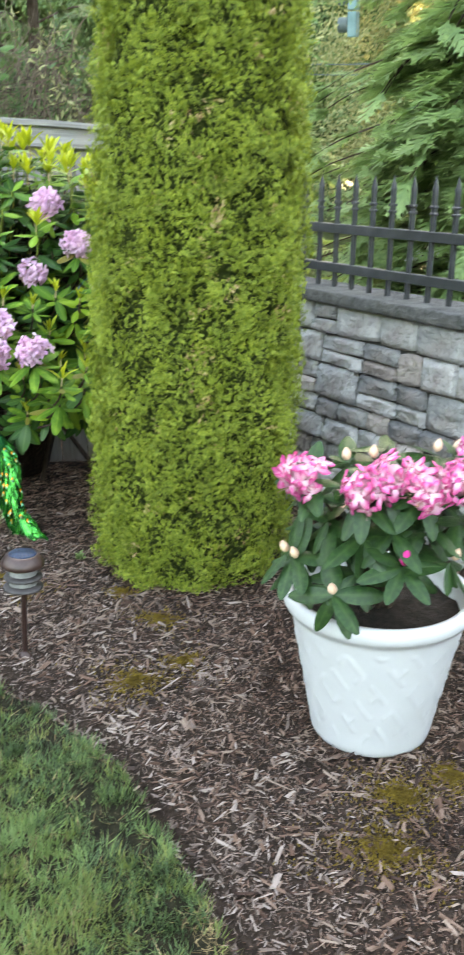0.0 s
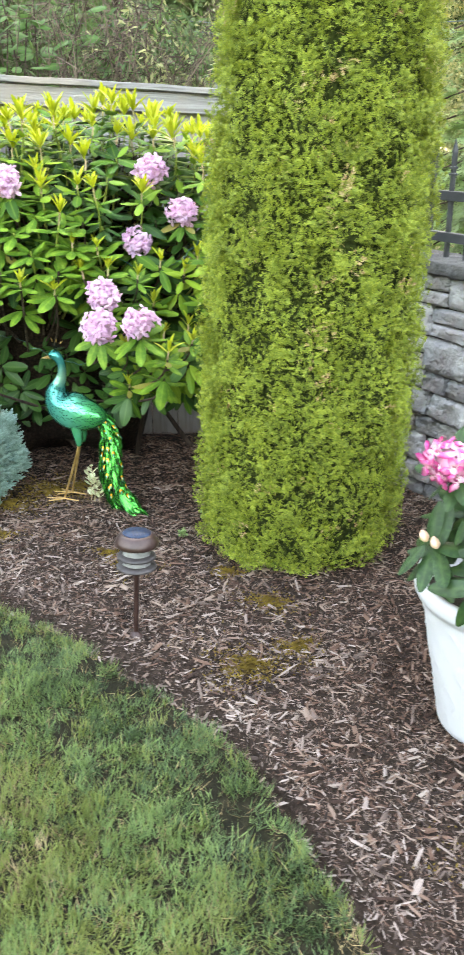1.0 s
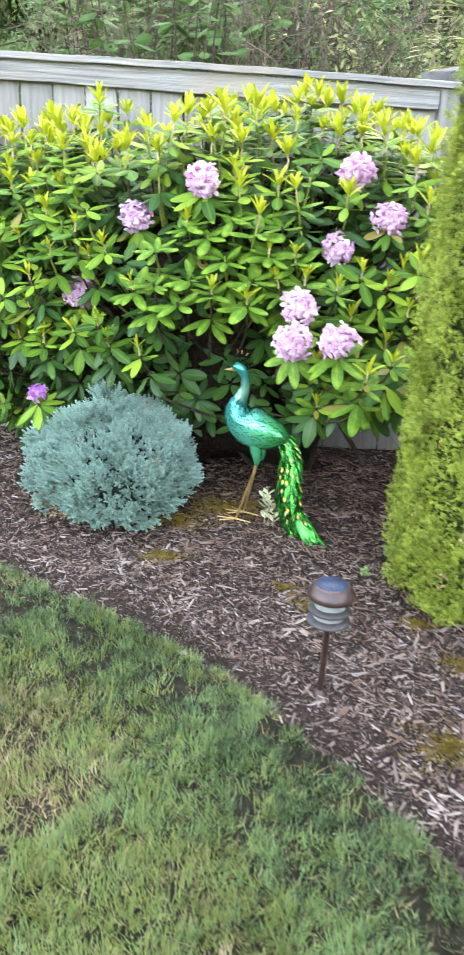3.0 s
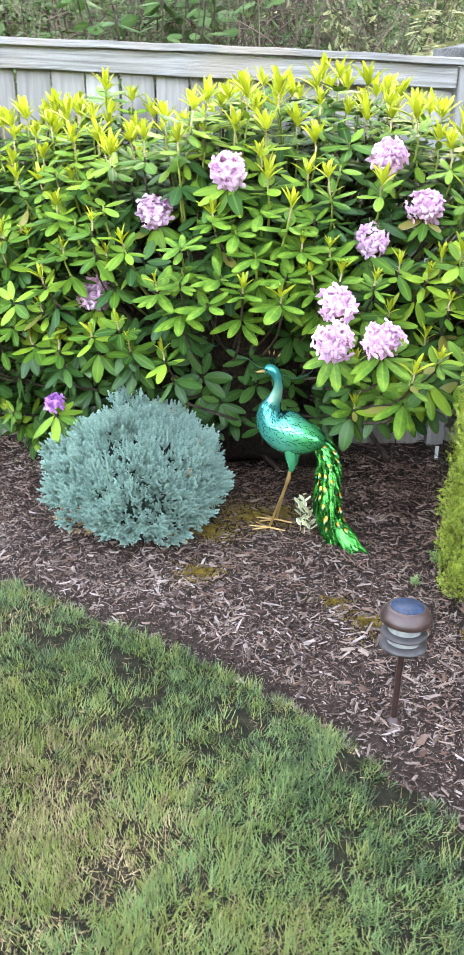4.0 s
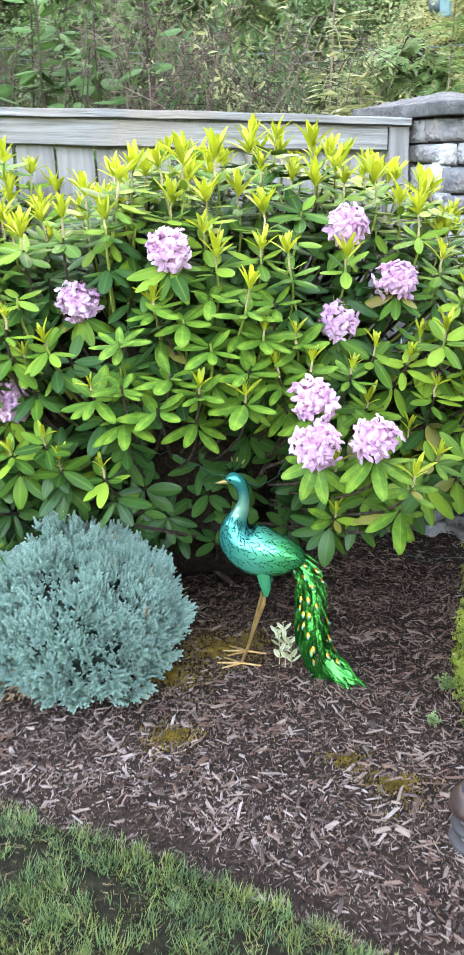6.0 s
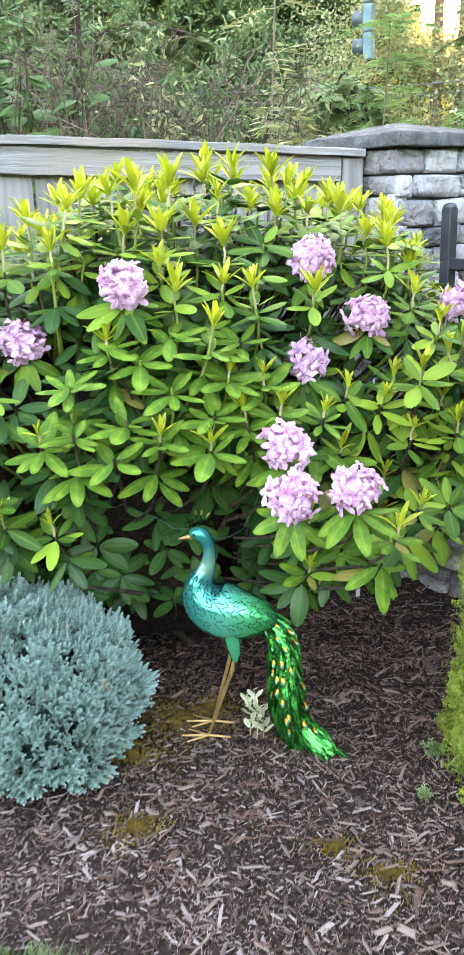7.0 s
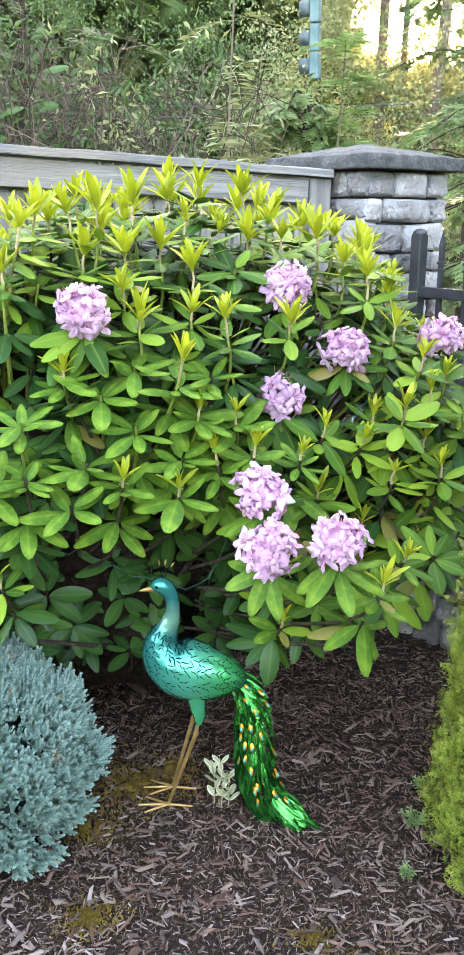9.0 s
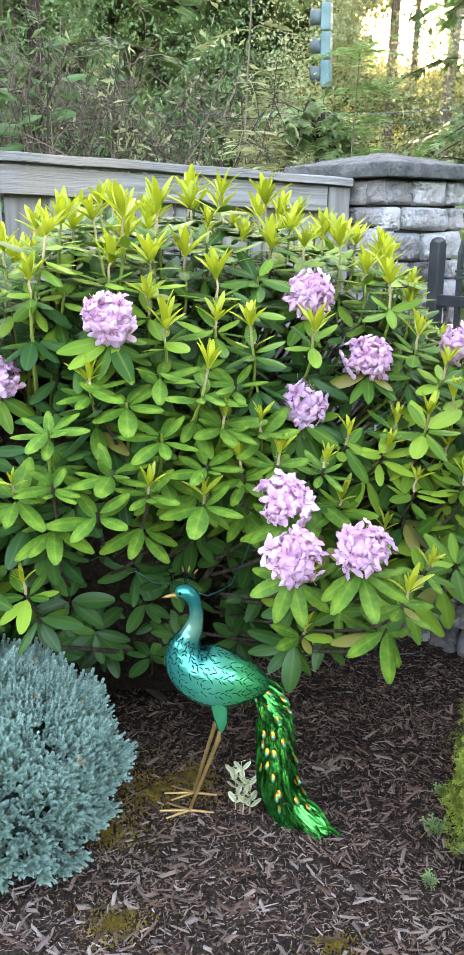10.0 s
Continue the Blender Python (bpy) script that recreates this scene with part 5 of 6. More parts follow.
        for ang, ln in ((205, 0.065), (178, 0.078), (150, 0.070), (-4, 0.062)):
            e = G + np.array([math.cos(math.radians(ang)) * ln, math.sin(math.radians(ang)) * ln, -0.004])
            mid = (G + e) / 2
            h.add(*tube([G, mid, e], [0.0036, 0.0032, 0.0022], 7), 5)
    # tail: overlapping plate feathers down a curved line
    line = spline([(*at(418, 1116), 0.030), (*at(442, 1140, -0.012), 0.036), (*at(454, 1185, -0.03), 0.042), (*at(460, 1235, -0.05), 0.042), (*at(476, 1285, -0.065), 0.040), (*at(502, 1312, -0.08), 0.034), (*at(529, 1336, -0.09), 0.02)], 60)
    line[:, 3] *= 0.86
    tl = unit(np.gradient(line[:, :3], axis=0))
    FV, FF = leaf_template(0.20, 6, 0.10, 0.06)
    h.add(*tube(line[:, :3] + [0, 0.012, 0], np.stack([line[:, 3] * 0.75, line[:, 3] * 0.35], 1) * np.linspace(1, 0.55, 60)[:, None], 14), 3)
    for k in range(150):
        u = (k / 149) ** 0.92
        j = min(56, int(u * 56))
        wdir = unit(np.cross(tl[j], [0, 1.0, 0]))
        th = rg.uniform(-1.5, 1.5)
        off = wdir * math.sin(th) * line[j, 3] * 0.95 + np.array([0, -1.0, 0]) * math.cos(th) * line[j, 3] * 0.55
        d = unit(tl[j] + wdir * math.sin(th) * 0.28 + np.array([0, -0.10, 0]) + rg.normal(0, 0.05, 3))
        nrm = unit(np.array([0, -1.0, 0.15]) * math.cos(th) + wdir * math.sin(th) * 0.8)
        ln = rg.uniform(0.045, 0.068)
        R = frames(d[None], nrm[None])
        h.add(stamp(FV * [0.8, 1, 1], R * ln, (line[j, :3] + off)[None]), FF, 3)
        q0, q1 = line[j, :3] + off + nrm * 0.0015, line[j, :3] + off + d * ln + nrm * 0.001
        h.add(*tube([q0, (q0 + q1) / 2 + nrm * 0.001, q1], [0.0009, 0.0008, 0.0004], 4), 3)
        if k % 4 == 0 and u < 0.72:
            c = line[j, :3] + off + d * ln * 0.62 + nrm * 0.004
            w = np.cross(d, nrm)
            for scale, lift, m in ((1.0, 0.0, 6), (0.6, 0.0022, 7)):
                EV, EF = lathe([(0.0, 0.0026), (0.5, 0.0018), (1.0, 0.0)], 12)
                shift = d * (0.0 if m == 6 else 0.004)
                h.add(c + shift + nrm * lift + (EV[:, :1] * w * 0.0062 + EV[:, 1:2] * d * 0.0115) * scale + EV[:, 2:] * nrm, EF, m)
    # fan of long end feathers
    for k in range(15):
        f = (k - 7) / 7
        d = unit(tl[57] + np.array([0, -0.06, 0]) + unit(np.cross(tl[57], [0, 1.0, 0])) * f * 0.42)
        R = frames(d[None], np.array([[0, -1.0, 0.3]]))
        h.add(stamp(FV * [0.55, 1, 1], R * rg.uniform(0.062, 0.080), (line[47, :3] + np.array([0, -0.012 - 0.004 * (k % 3), 0]))[None]), FF, 3)
    for k in range(9):
        j = 14 + k * 4
        wdir = unit(np.cross(tl[j], [0, 1.0, 0]))
        d = unit(tl[j] - wdir * 0.22 if wdir[0] > 0 else tl[j] + wdir * 0.22)
        R = frames(d[None], np.array([[0, -1.0, 0.1]]))
        sgn = -1 if wdir[0] > 0 else 1
        h.add(stamp(FV * [0.75, 1, 1], R * 0.10, (line[j, :3] + wdir * sgn * line[j, 3] * 0.8)[None]), FF, 3)
    bird = new("peacock_statue", h.mesh("peacock_statue", [M[m] for m in mats], True))
    return tagged(bird, "painted metal garden bird statue, teal and green with gold legs", "statue")


make_peacock()

# ---- beyond the fence: woods, brush, a cedar, the street ----
def polar(az, d):
    return np.array([-0.8 + d * math.sin(math.radians(az)), 1.0 + d * math.cos(math.radians(az))])


def make_backdrop():
    """The far edge of the woods, a bumpy dark wall of trees with a gap of sky. Its ring behind the camera is added to
    block low sky light.
    """
    az = np.linspace(-180, 180, 361)
    el = np.linspace(-4, 33, 75)
    V, F = [], []
    for e in el:
        for a_ in az:
            r = 34 + 2.5 * math.sin(a_ * 0.9 + e * 0.7) + 1.5 * math.sin(a_ * 2.3 - e * 1.9)
            V.append((*polar(a_, r), 1.5 + r * math.tan(math.radians(e))))
    n = len(az)
    for j in range(len(el) - 1):
        for i in range(n - 1):
            a_, e = az[i] + 0.5, el[j] + 0.25
            hole = ((a_ - 11.6 - 0.8 * math.sin(e * 2.1)) / 4.7) ** 2 + ((e - 10.4 - 0.5 * math.sin(a_ * 1.7)) / 2.8) ** 2 < 1
            # invented tree line at the back, out of view, that cuts frontal sky light
            hole |= (abs(a_) > 84) & (e > 13 + 3 * math.sin(a_ * 0.13) + 1.5 * math.sin(a_ * 0.7) + math.sin(a_ * 2.3))
            # the high band, also out of view, keeps the sun off the bed
            hole |= e > 27 + 3 * math.sin(a_ * 0.21) + 1.5 * math.sin(a_ * 0.8) + math.sin(a_ * 2.7)
            if not hole:
                F.append((j * n + i, j * n + i + 1, (j + 1) * n + i + 1, (j + 1) * n + i))
    ob = new("backdrop", build_mesh("backdrop", V, [F], M["farwood"], None, True))
    return tagged(ob, "far dark edge of the woods with a bright gap, continued unseen behind the camera", "woods", kind="structure")


make_backdrop()


def make_woods():
    """Leaf clumps of the nearer woods."""
    rg = np.random.default_rng(17)
    C, S, K = [], [], []
    for i in range(1800):
        a_, d = rg.uniform(-40, 34), rg.uniform(9.5, 24)
        e = rg.uniform(-3, 17)
        if i > 1100:
            a_, d, e = rg.uniform(3, 24), rg.uniform(17, 27), rg.uniform(-2, 9)
        if i > 1500:
            w = rg.uniform(0, 6.28)
            a_, d, e = 11.6 + 5.6 * math.cos(w) + rg.normal(0, 0.6), rg.uniform(19, 27), 10.0 + 3.3 * math.sin(w) + rg.normal(0, 0.35)
        elif 6.5 < a_ < 17 and 7.8 < e < 13.5 and rg.random() < 0.25:
            continue
        if 4.0 < a_ < 8.5 and e > 4.5 and d < 19:
            continue
        if a_ < 0 and rg.random() < 0.5:
            continue
        if d < 15:
            d += 7 if a_ > 3 else 5
        C.append((*polar(a_, d), 1.5 + d * math.tan(math.radians(e))))
        S.append(rg.uniform(0.35, 0.75) * d / 13 * (0.6 if i > 1500 else 1))
        # clumps near the sky gap mostly get the sun-tinted leaf, as painted sunlight
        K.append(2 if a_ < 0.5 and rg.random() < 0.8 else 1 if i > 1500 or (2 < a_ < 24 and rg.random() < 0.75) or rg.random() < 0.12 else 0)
    C, S, K = np.array(C), np.array(S), np.array(K)
    per = 125
    n = len(C) * per
    P = np.repeat(C, per, 0) + unit(rg.normal(0, 1, (n, 3))) * (rg.uniform(0.2, 1, (n, 1)) ** 0.6) * np.repeat(S, per)[:, None] * [1, 1, 0.62]
    keep = P[:, 2] > 0.05
    P = P[keep]
    kind = np.repeat(K, per)[keep]
    n = len(P)
    d = unit(rg.normal(0, 1, (n, 3)) + [0, -0.4, -0.3])
    size = rg.uniform(0.028, 0.066, n) * np.hypot(P[:, 0], P[:, 1]) / 13
    R = frames(d, rg.normal(0, 1, (n, 3))) * size[:, None, None]
    V = np.array([(0, 0, 0), (0.33, 0.45, 0.05), (0, 1.0, -0.06), (-0.33, 0.45, 0.05)])
    h = Heap()
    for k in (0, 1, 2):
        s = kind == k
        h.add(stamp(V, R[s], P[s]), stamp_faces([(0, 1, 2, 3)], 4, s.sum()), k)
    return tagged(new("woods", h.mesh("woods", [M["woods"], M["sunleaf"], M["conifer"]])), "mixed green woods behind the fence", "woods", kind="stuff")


make_woods()

FROND = spray_template(7, 0.85, 0.05)


def tree_trunk(name, x, y, height, r, lean, label, seed):
    rg = np.random.default_rng(seed)
    t = thing(name, (x, y, 0), label, "tree", group="trees of the woods")
    L = spline([(x, y, -0.1), (x + lean[0] * 0.4 + rg.normal(0, 0.05), y + lean[1] * 0.4, height * 0.4), (x + lean[0], y + lean[1], height)], 14)
    V, F = tube(L, np.linspace(r, r * 0.45, 14), 14)
    V += np.stack([np.sin(V[:, 2] * 9 + V[:, 1] * 40), np.cos(V[:, 2] * 7 + V[:, 0] * 50), 0 * V[:, 0]], 1) * r * 0.05
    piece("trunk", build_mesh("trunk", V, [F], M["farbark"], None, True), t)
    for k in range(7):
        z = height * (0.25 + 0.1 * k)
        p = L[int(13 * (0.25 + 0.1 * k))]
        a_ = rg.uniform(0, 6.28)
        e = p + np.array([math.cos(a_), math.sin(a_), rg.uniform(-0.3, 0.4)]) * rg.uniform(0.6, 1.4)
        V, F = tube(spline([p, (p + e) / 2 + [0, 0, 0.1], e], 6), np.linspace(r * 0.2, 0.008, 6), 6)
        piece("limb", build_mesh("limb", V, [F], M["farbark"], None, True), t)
    h = Heap()
    m = 320
    z = rg.uniform(0.55, 1.0, m) * height
    a_ = rg.uniform(0, 6.28, m)
    rad = rg.uniform(0.1, 1.5, m)
    P = np.stack([x + lean[0] * z / height + rad * np.cos(a_), y + rad * np.sin(a_), z - 0.25 * rad], 1)
    d = np.stack([np.cos(a_), np.sin(a_), -0.55 + 0 * a_], 1) + rg.normal(0, 0.2, (m, 3))
    R = frames(d, np.tile([0, 0, 1.0], (m, 1)) + rg.normal(0, 0.3, (m, 3))) * rg.uniform(0.25, 0.5, m)[:, None, None]
    h.add(stamp(FROND[0], R, P), stamp_faces(FROND[1], len(FROND[0]), m), 0, np.tile(FROND[2], m))
    tagged(piece("crown", h.mesh("crown", [M["woods"]]), t), kind="stuff")
    return t


for k, (a_, d, hgt, r, lean) in enumerate(((8.6, 21.0, 14.0, 0.14, (0.15, 0)), (10.0, 23.0, 15.0, 0.10, (0.2, 0)), (11.2, 19.5, 14.0, 0.15, (1.0, 0)), (15.2, 24.0, 15.0, 0.2, (0.2, 0)))):
    q = polar(a_, d)
    tree_trunk("conifer", q[0], q[1], hgt, r, lean, "tall conifer with bare brown lower trunk", 50 + k)


def make_cedar(x, y, height, reach, n_limb, az0, az1, seed, label, leaf="cedar"):
    """A cedar with long drooping limbs of flat feathery fronds."""
    rg = np.random.default_rng(seed)
    t = thing("cedar_tree", (x, y, 0), label, "tree", group="cedars by the railing")
    V, F = tube([(x, y, z) for z in np.linspace(-0.1, height, 8)], np.linspace(0.08, 0.03, 8), 12)
    piece("trunk", build_mesh("trunk", V, [F], M["bark"], None, True), t)
    h = Heap()
    for k in range(n_limb):
        z0 = rg.uniform(0.25, height * 0.97)
        a_ = radians(rg.uniform(az0, az1))
        out = np.array([math.cos(a_), math.sin(a_), 0])
        ln = reach * rg.uniform(0.55, 1.0) * (1 - 0.4 * z0 / height)
        p0 = np.array([x, y, z0])
        L = spline([p0, p0 + out * ln * 0.4 + [0, 0, 0.12], p0 + out * ln * 0.8 - [0, 0, 0.05], p0 + out * ln - [0, 0, 0.22]], 12)
        V, F = tube(L, np.linspace(0.013, 0.003, 12), 5)
        piece("limb", build_mesh("limb", V, [F], M["bark"], None, True), t)
        m = 31
        u = rg.uniform(0.12, 1.0, m)
        P = L[(u * 11).astype(int)] + rg.normal(0, 0.02, (m, 3))
        side = np.cross(out, [0, 0, 1.0]) * rg.choice([-1, 1], m)[:, None]
        d = out * rg.uniform(0.3, 1.1, (m, 1)) + side * rg.uniform(0.1, 1.0, (m, 1)) + [0, 0, -1] * rg.uniform(0.05, 0.7, (m, 1))
        R = frames(d, np.tile([0, 0, 1.0], (m, 1)) + rg.normal(0, 0.28, (m, 3))) * (rg.uniform(0.14, 0.30, m) * (1.1 - 0.3 * u))[:, None, None]
        h.add(stamp(FROND[0], R, P), stamp_faces(FROND[1], len(FROND[0]), m), 0, np.tile(FROND[2], m))
    tagged(piece("crown", h.mesh("crown", [M[leaf]]), t, None, "soft drooping green fronds"), kind="stuff")
    return t


make_cedar(1.75, 7.4, 4.6, 2.1, 165, 150, 330, 61, "green cedar with drooping feathery fronds behind the railing")
make_cedar(-2.6, 9.6, 5.6, 2.3, 70, 185, 345, 63, "dark green conifer with layered boughs behind the brush", "conifer")
make_cedar(-4.9, 10.0, 5.6, 2.2, 50, 190, 350, 64, "dark green conifer with layered boughs behind the brush", "conifer")
make_cedar(-0.3, 9.0, 2.35, 1.0, 40, 180, 360, 66, "light green hemlock with soft drooping boughs behind the fence")
make_cedar(1.2, 5.1, 2.3, 1.0, 75, 150, 300, 65, "young light green cedar leaning over the railing")
make_cedar(2.35, 14.0, 8.0, 1.9, 60, 150, 330, 67, "tall conifer with hanging boughs against the bright sky", "woods")
make_cedar(2.5, 9.4, 5.4, 1.9, 60, 150, 330, 62, "tall green cedar with layered fronds")


def make_brush(x, y, n, spread, height, seed, leafy, label, leaf="conifer"):
    """A thicket of thin dead canes with a few narrow leaves."""
    rg = np.random.default_rng(seed)
    t = thing("brush", (x, y, 0), label, "shrub", group="brush behind the fence")
    h, g = Heap(), Heap()
    for k in range(n):
        b = np.array([x + rg.normal(0, 0.25 * spread), y + rg.normal(0, 0.25), 0])
        a_ = rg.uniform(0, 6.28)
        top = b + np.array([math.cos(a_) * spread * rg.uniform(0.1, 0.9), math.sin(a_) * 0.5, height * rg.uniform(0.6, 1.0)])
        mid = (b + top) / 2 + np.array([0, 0, 0.08 * height]) + rg.normal(0, 0.14, 3)
        end = top + np.array([(top - b)[0] * 0.3, -0.1, rg.uniform(-0.3, 0.2)])
        L = spline([b, mid, top, end], 12)
        h.add(*tube(L, np.linspace(0.0055, 0.0012, 12), 4))
        for q in range(11):
            i = int(rg.uniform(4, 11))
            e = L[i] + unit(rg.normal(0, 1, 3) + [0, 0, 0.5]) * rg.uniform(0.15, 0.4)
            h.add(*tube(spline([L[i], (L[i] + e) / 2 + rg.normal(0, 0.03, 3), e], 5), np.linspace(0.0028, 0.001, 5), 3))
            if rg.random() < leafy:
                m = 7
                d = unit(rg.normal(0, 1, (m, 3)) + [0, 0, 0.2])
                V = np.array([(0, 0, 0), (0.16, 0.45, 0.05), (0, 1.0, -0.06), (-0.16, 0.45, 0.05)])
                R = frames(d, rg.normal(0, 1, (m, 3))) * rg.uniform(0.04, 0.09, m)[:, None, None]
                g.add(stamp(V, R, np.repeat([e], m, 0) + rg.normal(0, 0.04, (m, 3))), stamp_faces([(0, 1, 2, 3)], 4, m))
    tagged(piece("cane_tangle", h.mesh("cane_tangle", [M["twig"]], True), t, None, "thin grey-brown canes"), kind="stuff")
    if g.n:
        tagged(piece("foliage", g.mesh("foliage", [M[leaf]]), t), kind="stuff")
    return t


make_brush(-1.95, 7.0, 150, 0.85, 2.3, 71, 0.22, "tangled dead brown brush with a few leaves")
make_brush(-3.2, 7.0, 90, 0.8, 2.2, 72, 0.28, "leafy tangled green brush behind the fence")
# no sun falls on these two; their leaf colour carries it
make_brush(-0.9, 7.8, 30, 0.6, 2.2, 73, 0.35, "thin brown brush with yellow-green leaves", "sunleaf")
make_brush(-1.5, 7.3, 36, 0.45, 2.2, 74, 0.15, "tan brush hung with leaves tinted a sunlit yellow", "sunleaf")


def make_sapling(x, y, height, n, seed, material, label, group):
    """A young tree with feathered leaves of paired leaflets."""
    rg = np.random.default_rng(seed)
    t = thing("sapling", (x, y, 0), label, "tree", group=group)
    L = spline([(x, y, -0.05), (x + 0.04, y, height * 0.5), (x + 0.10, y, height)], 12)
    V, F = tube(L, np.linspace(0.011, 0.004, 12), 6)
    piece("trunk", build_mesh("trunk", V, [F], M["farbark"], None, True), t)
    h = Heap()
    LV = np.array([(0, 0, 0), (0.17, 0.5, 0.03), (0, 1.0, -0.05), (-0.17, 0.5, 0.03)])
    for k in range(n):
        p = L[int(rg.uniform(4, 11.9))]
        a_ = rg.uniform(0, 6.28)
        d = unit(np.array([math.cos(a_), math.sin(a_), rg.uniform(0.0, 0.8)]))
        ln = rg.uniform(0.22, 0.42)
        Q = np.array([p + d * ln * u - np.array([0, 0, 0.16 * u * u]) for u in np.linspace(0, 1, 10)])
        h.add(*tube(Q, np.linspace(0.003, 0.001, 10), 3), 0)
        s = unit(np.cross(d, [0, 0, 1.0]))
        P = np.concatenate([Q[2:], Q[2:]])
        dd = np.concatenate([np.tile(s + d * 0.5, (8, 1)), np.tile(-s + d * 0.5, (8, 1))]) + rg.normal(0, 0.1, (16, 3)) + [0, 0, -0.15]
        R = frames(dd, np.tile([0, 0, 1.0], (16, 1)) + rg.normal(0, 0.25, (16, 3))) * rg.uniform(0.075, 0.11, 16)[:, None, None]
        h.add(stamp(LV, R, P), stamp_faces([(0, 1, 2, 3)], 4, 16), 0)
    tagged(piece("foliage", h.mesh("foliage", [material]), t, None, "feathered leaves"), kind="stuff")
    return t


make_sapling(-1.0, 6.6, 2.65, 30, 81, M["sunleaf"], "young tree with feathered yellow-green leaves", "saplings")
make_sapling(-0.2, 8.4, 2.6, 42, 82, M["cedar"], "young tree with feathered green leaves", "saplings")


def make_broadleaf(x, y, height, seed):
    """A tall shoot with large broad leaves."""
    rg = np.random.default_rng(seed)
    t = thing("sapling", (x, y, 0), "tall shoot with large broad green leaves", "tree", group="saplings")
    for b in range(3):
        L = spline([(x, y, -0.05), (x + rg.normal(0, 0.1), y, height * 0.5), (x + rg.uniform(-0.35, 0.35), y - 0.1, height * rg.uniform(0.88, 1.05))], 14)
        V, F = tube(L, np.linspace(0.012, 0.004, 14), 6)
        piece("stem", build_mesh("stem", V, [F], M["bark"], None, True), t)
        for k in range(30):
            p = L[int(rg.uniform(5, 13.9))]
            a_ = rg.uniform(0, 6.28)
            d = unit(np.array([math.cos(a_), math.sin(a_), rg.uniform(-0.3, 0.35)]))
            R = frames(d[None], np.array([[0, -0.6, 0.8]]) + rg.normal(0, 0.4, (1, 3)))[0]
            piece("leaf", BROAD, t, Matrix.Translation((p + d * 0.03).tolist()) @ Matrix(R.tolist()).to_4x4() @ Matrix.Scale(rg.uniform(0.09, 0.15), 4))
    return t


BROAD = build_mesh("leaf", LEAF_V * [1.25, 1, 1.4], [LEAF_F], M["broad"], None, True, LEAF_T)
for x, y, height, seed in ((-2.15, 6.5, 2.55, 83), (-2.6, 6.7, 2.6, 84), (-2.85, 6.3, 2.5, 85), (-3.15, 6.5, 2.7, 86), (-2.4, 6.35, 2.3, 87)):
    make_broadleaf(x, y, height, seed)


def make_signal():
    """A hanging traffic signal, seen from its back and side."""
    q = np.array([0.59, 17.5])
    z = 4.21
    t = thing("traffic_light", (q[0], q[1], z - 0.7), "teal hanging traffic light over the street", "traffic light")
    T = Matrix.Translation((q[0], q[1], z)) @ pose(0, 0, 0, 0, -6, 74)
    for k in range(3):
        bm = box_bm(bmesh.new(), (0.25, 0.16, 0.40), Matrix(), 0.03, 3)
        sec = part("section", bm, M["signal"], t)
        sec.matrix_basis = T @ Matrix.Translation((0, 0, 0.42 - 0.42 * k))
        V, F = lathe([(0.10, 0.0), (0.12, 0.02), (0.12, 0.17), (0.11, 0.17), (0.10, 0.03)], 18)
        vis = piece("visor", build_mesh("visor", V, [F], M["signal_dark"], None, True), sec, sec.matrix_basis @ Matrix.Translation((0, 0.085, 0)) @ pose(0, 0, 0, -90, 0, 0))
    V, F = tube([(0, 0, 0.58), (0, 0, 0.8), (0, 0, 1.1)], [0.03, 0.02, 0.02], 8)
    piece("hanger", build_mesh("hanger", V, [F], M["signal_dark"], None, True), t, T)
    w = new("overhead_wire", None)
    w.matrix_basis = Matrix.Translation((q[0], q[1], 5.2))
    tagged(w, "black overhead cables across the street", "cable", kind="structure")
    for zz, dy in ((5.05, 0.0), (3.35, 2.0), (3.2, 2.4)):
        V, F = tube([(q[0] - 14, q[1] + dy + 1, zz + 0.9), (q[0] - 4, q[1] + dy, zz + 0.05), (q[0], q[1] + dy, zz), (q[0] + 8, q[1] + dy, zz + 0.3), (q[0] + 16, q[1] + dy, zz + 1.0)], 0.012, 6)
        piece("cable", build_mesh("cable", V, [F], M["signal_dark"], None, True), w)
    return t


make_signal()


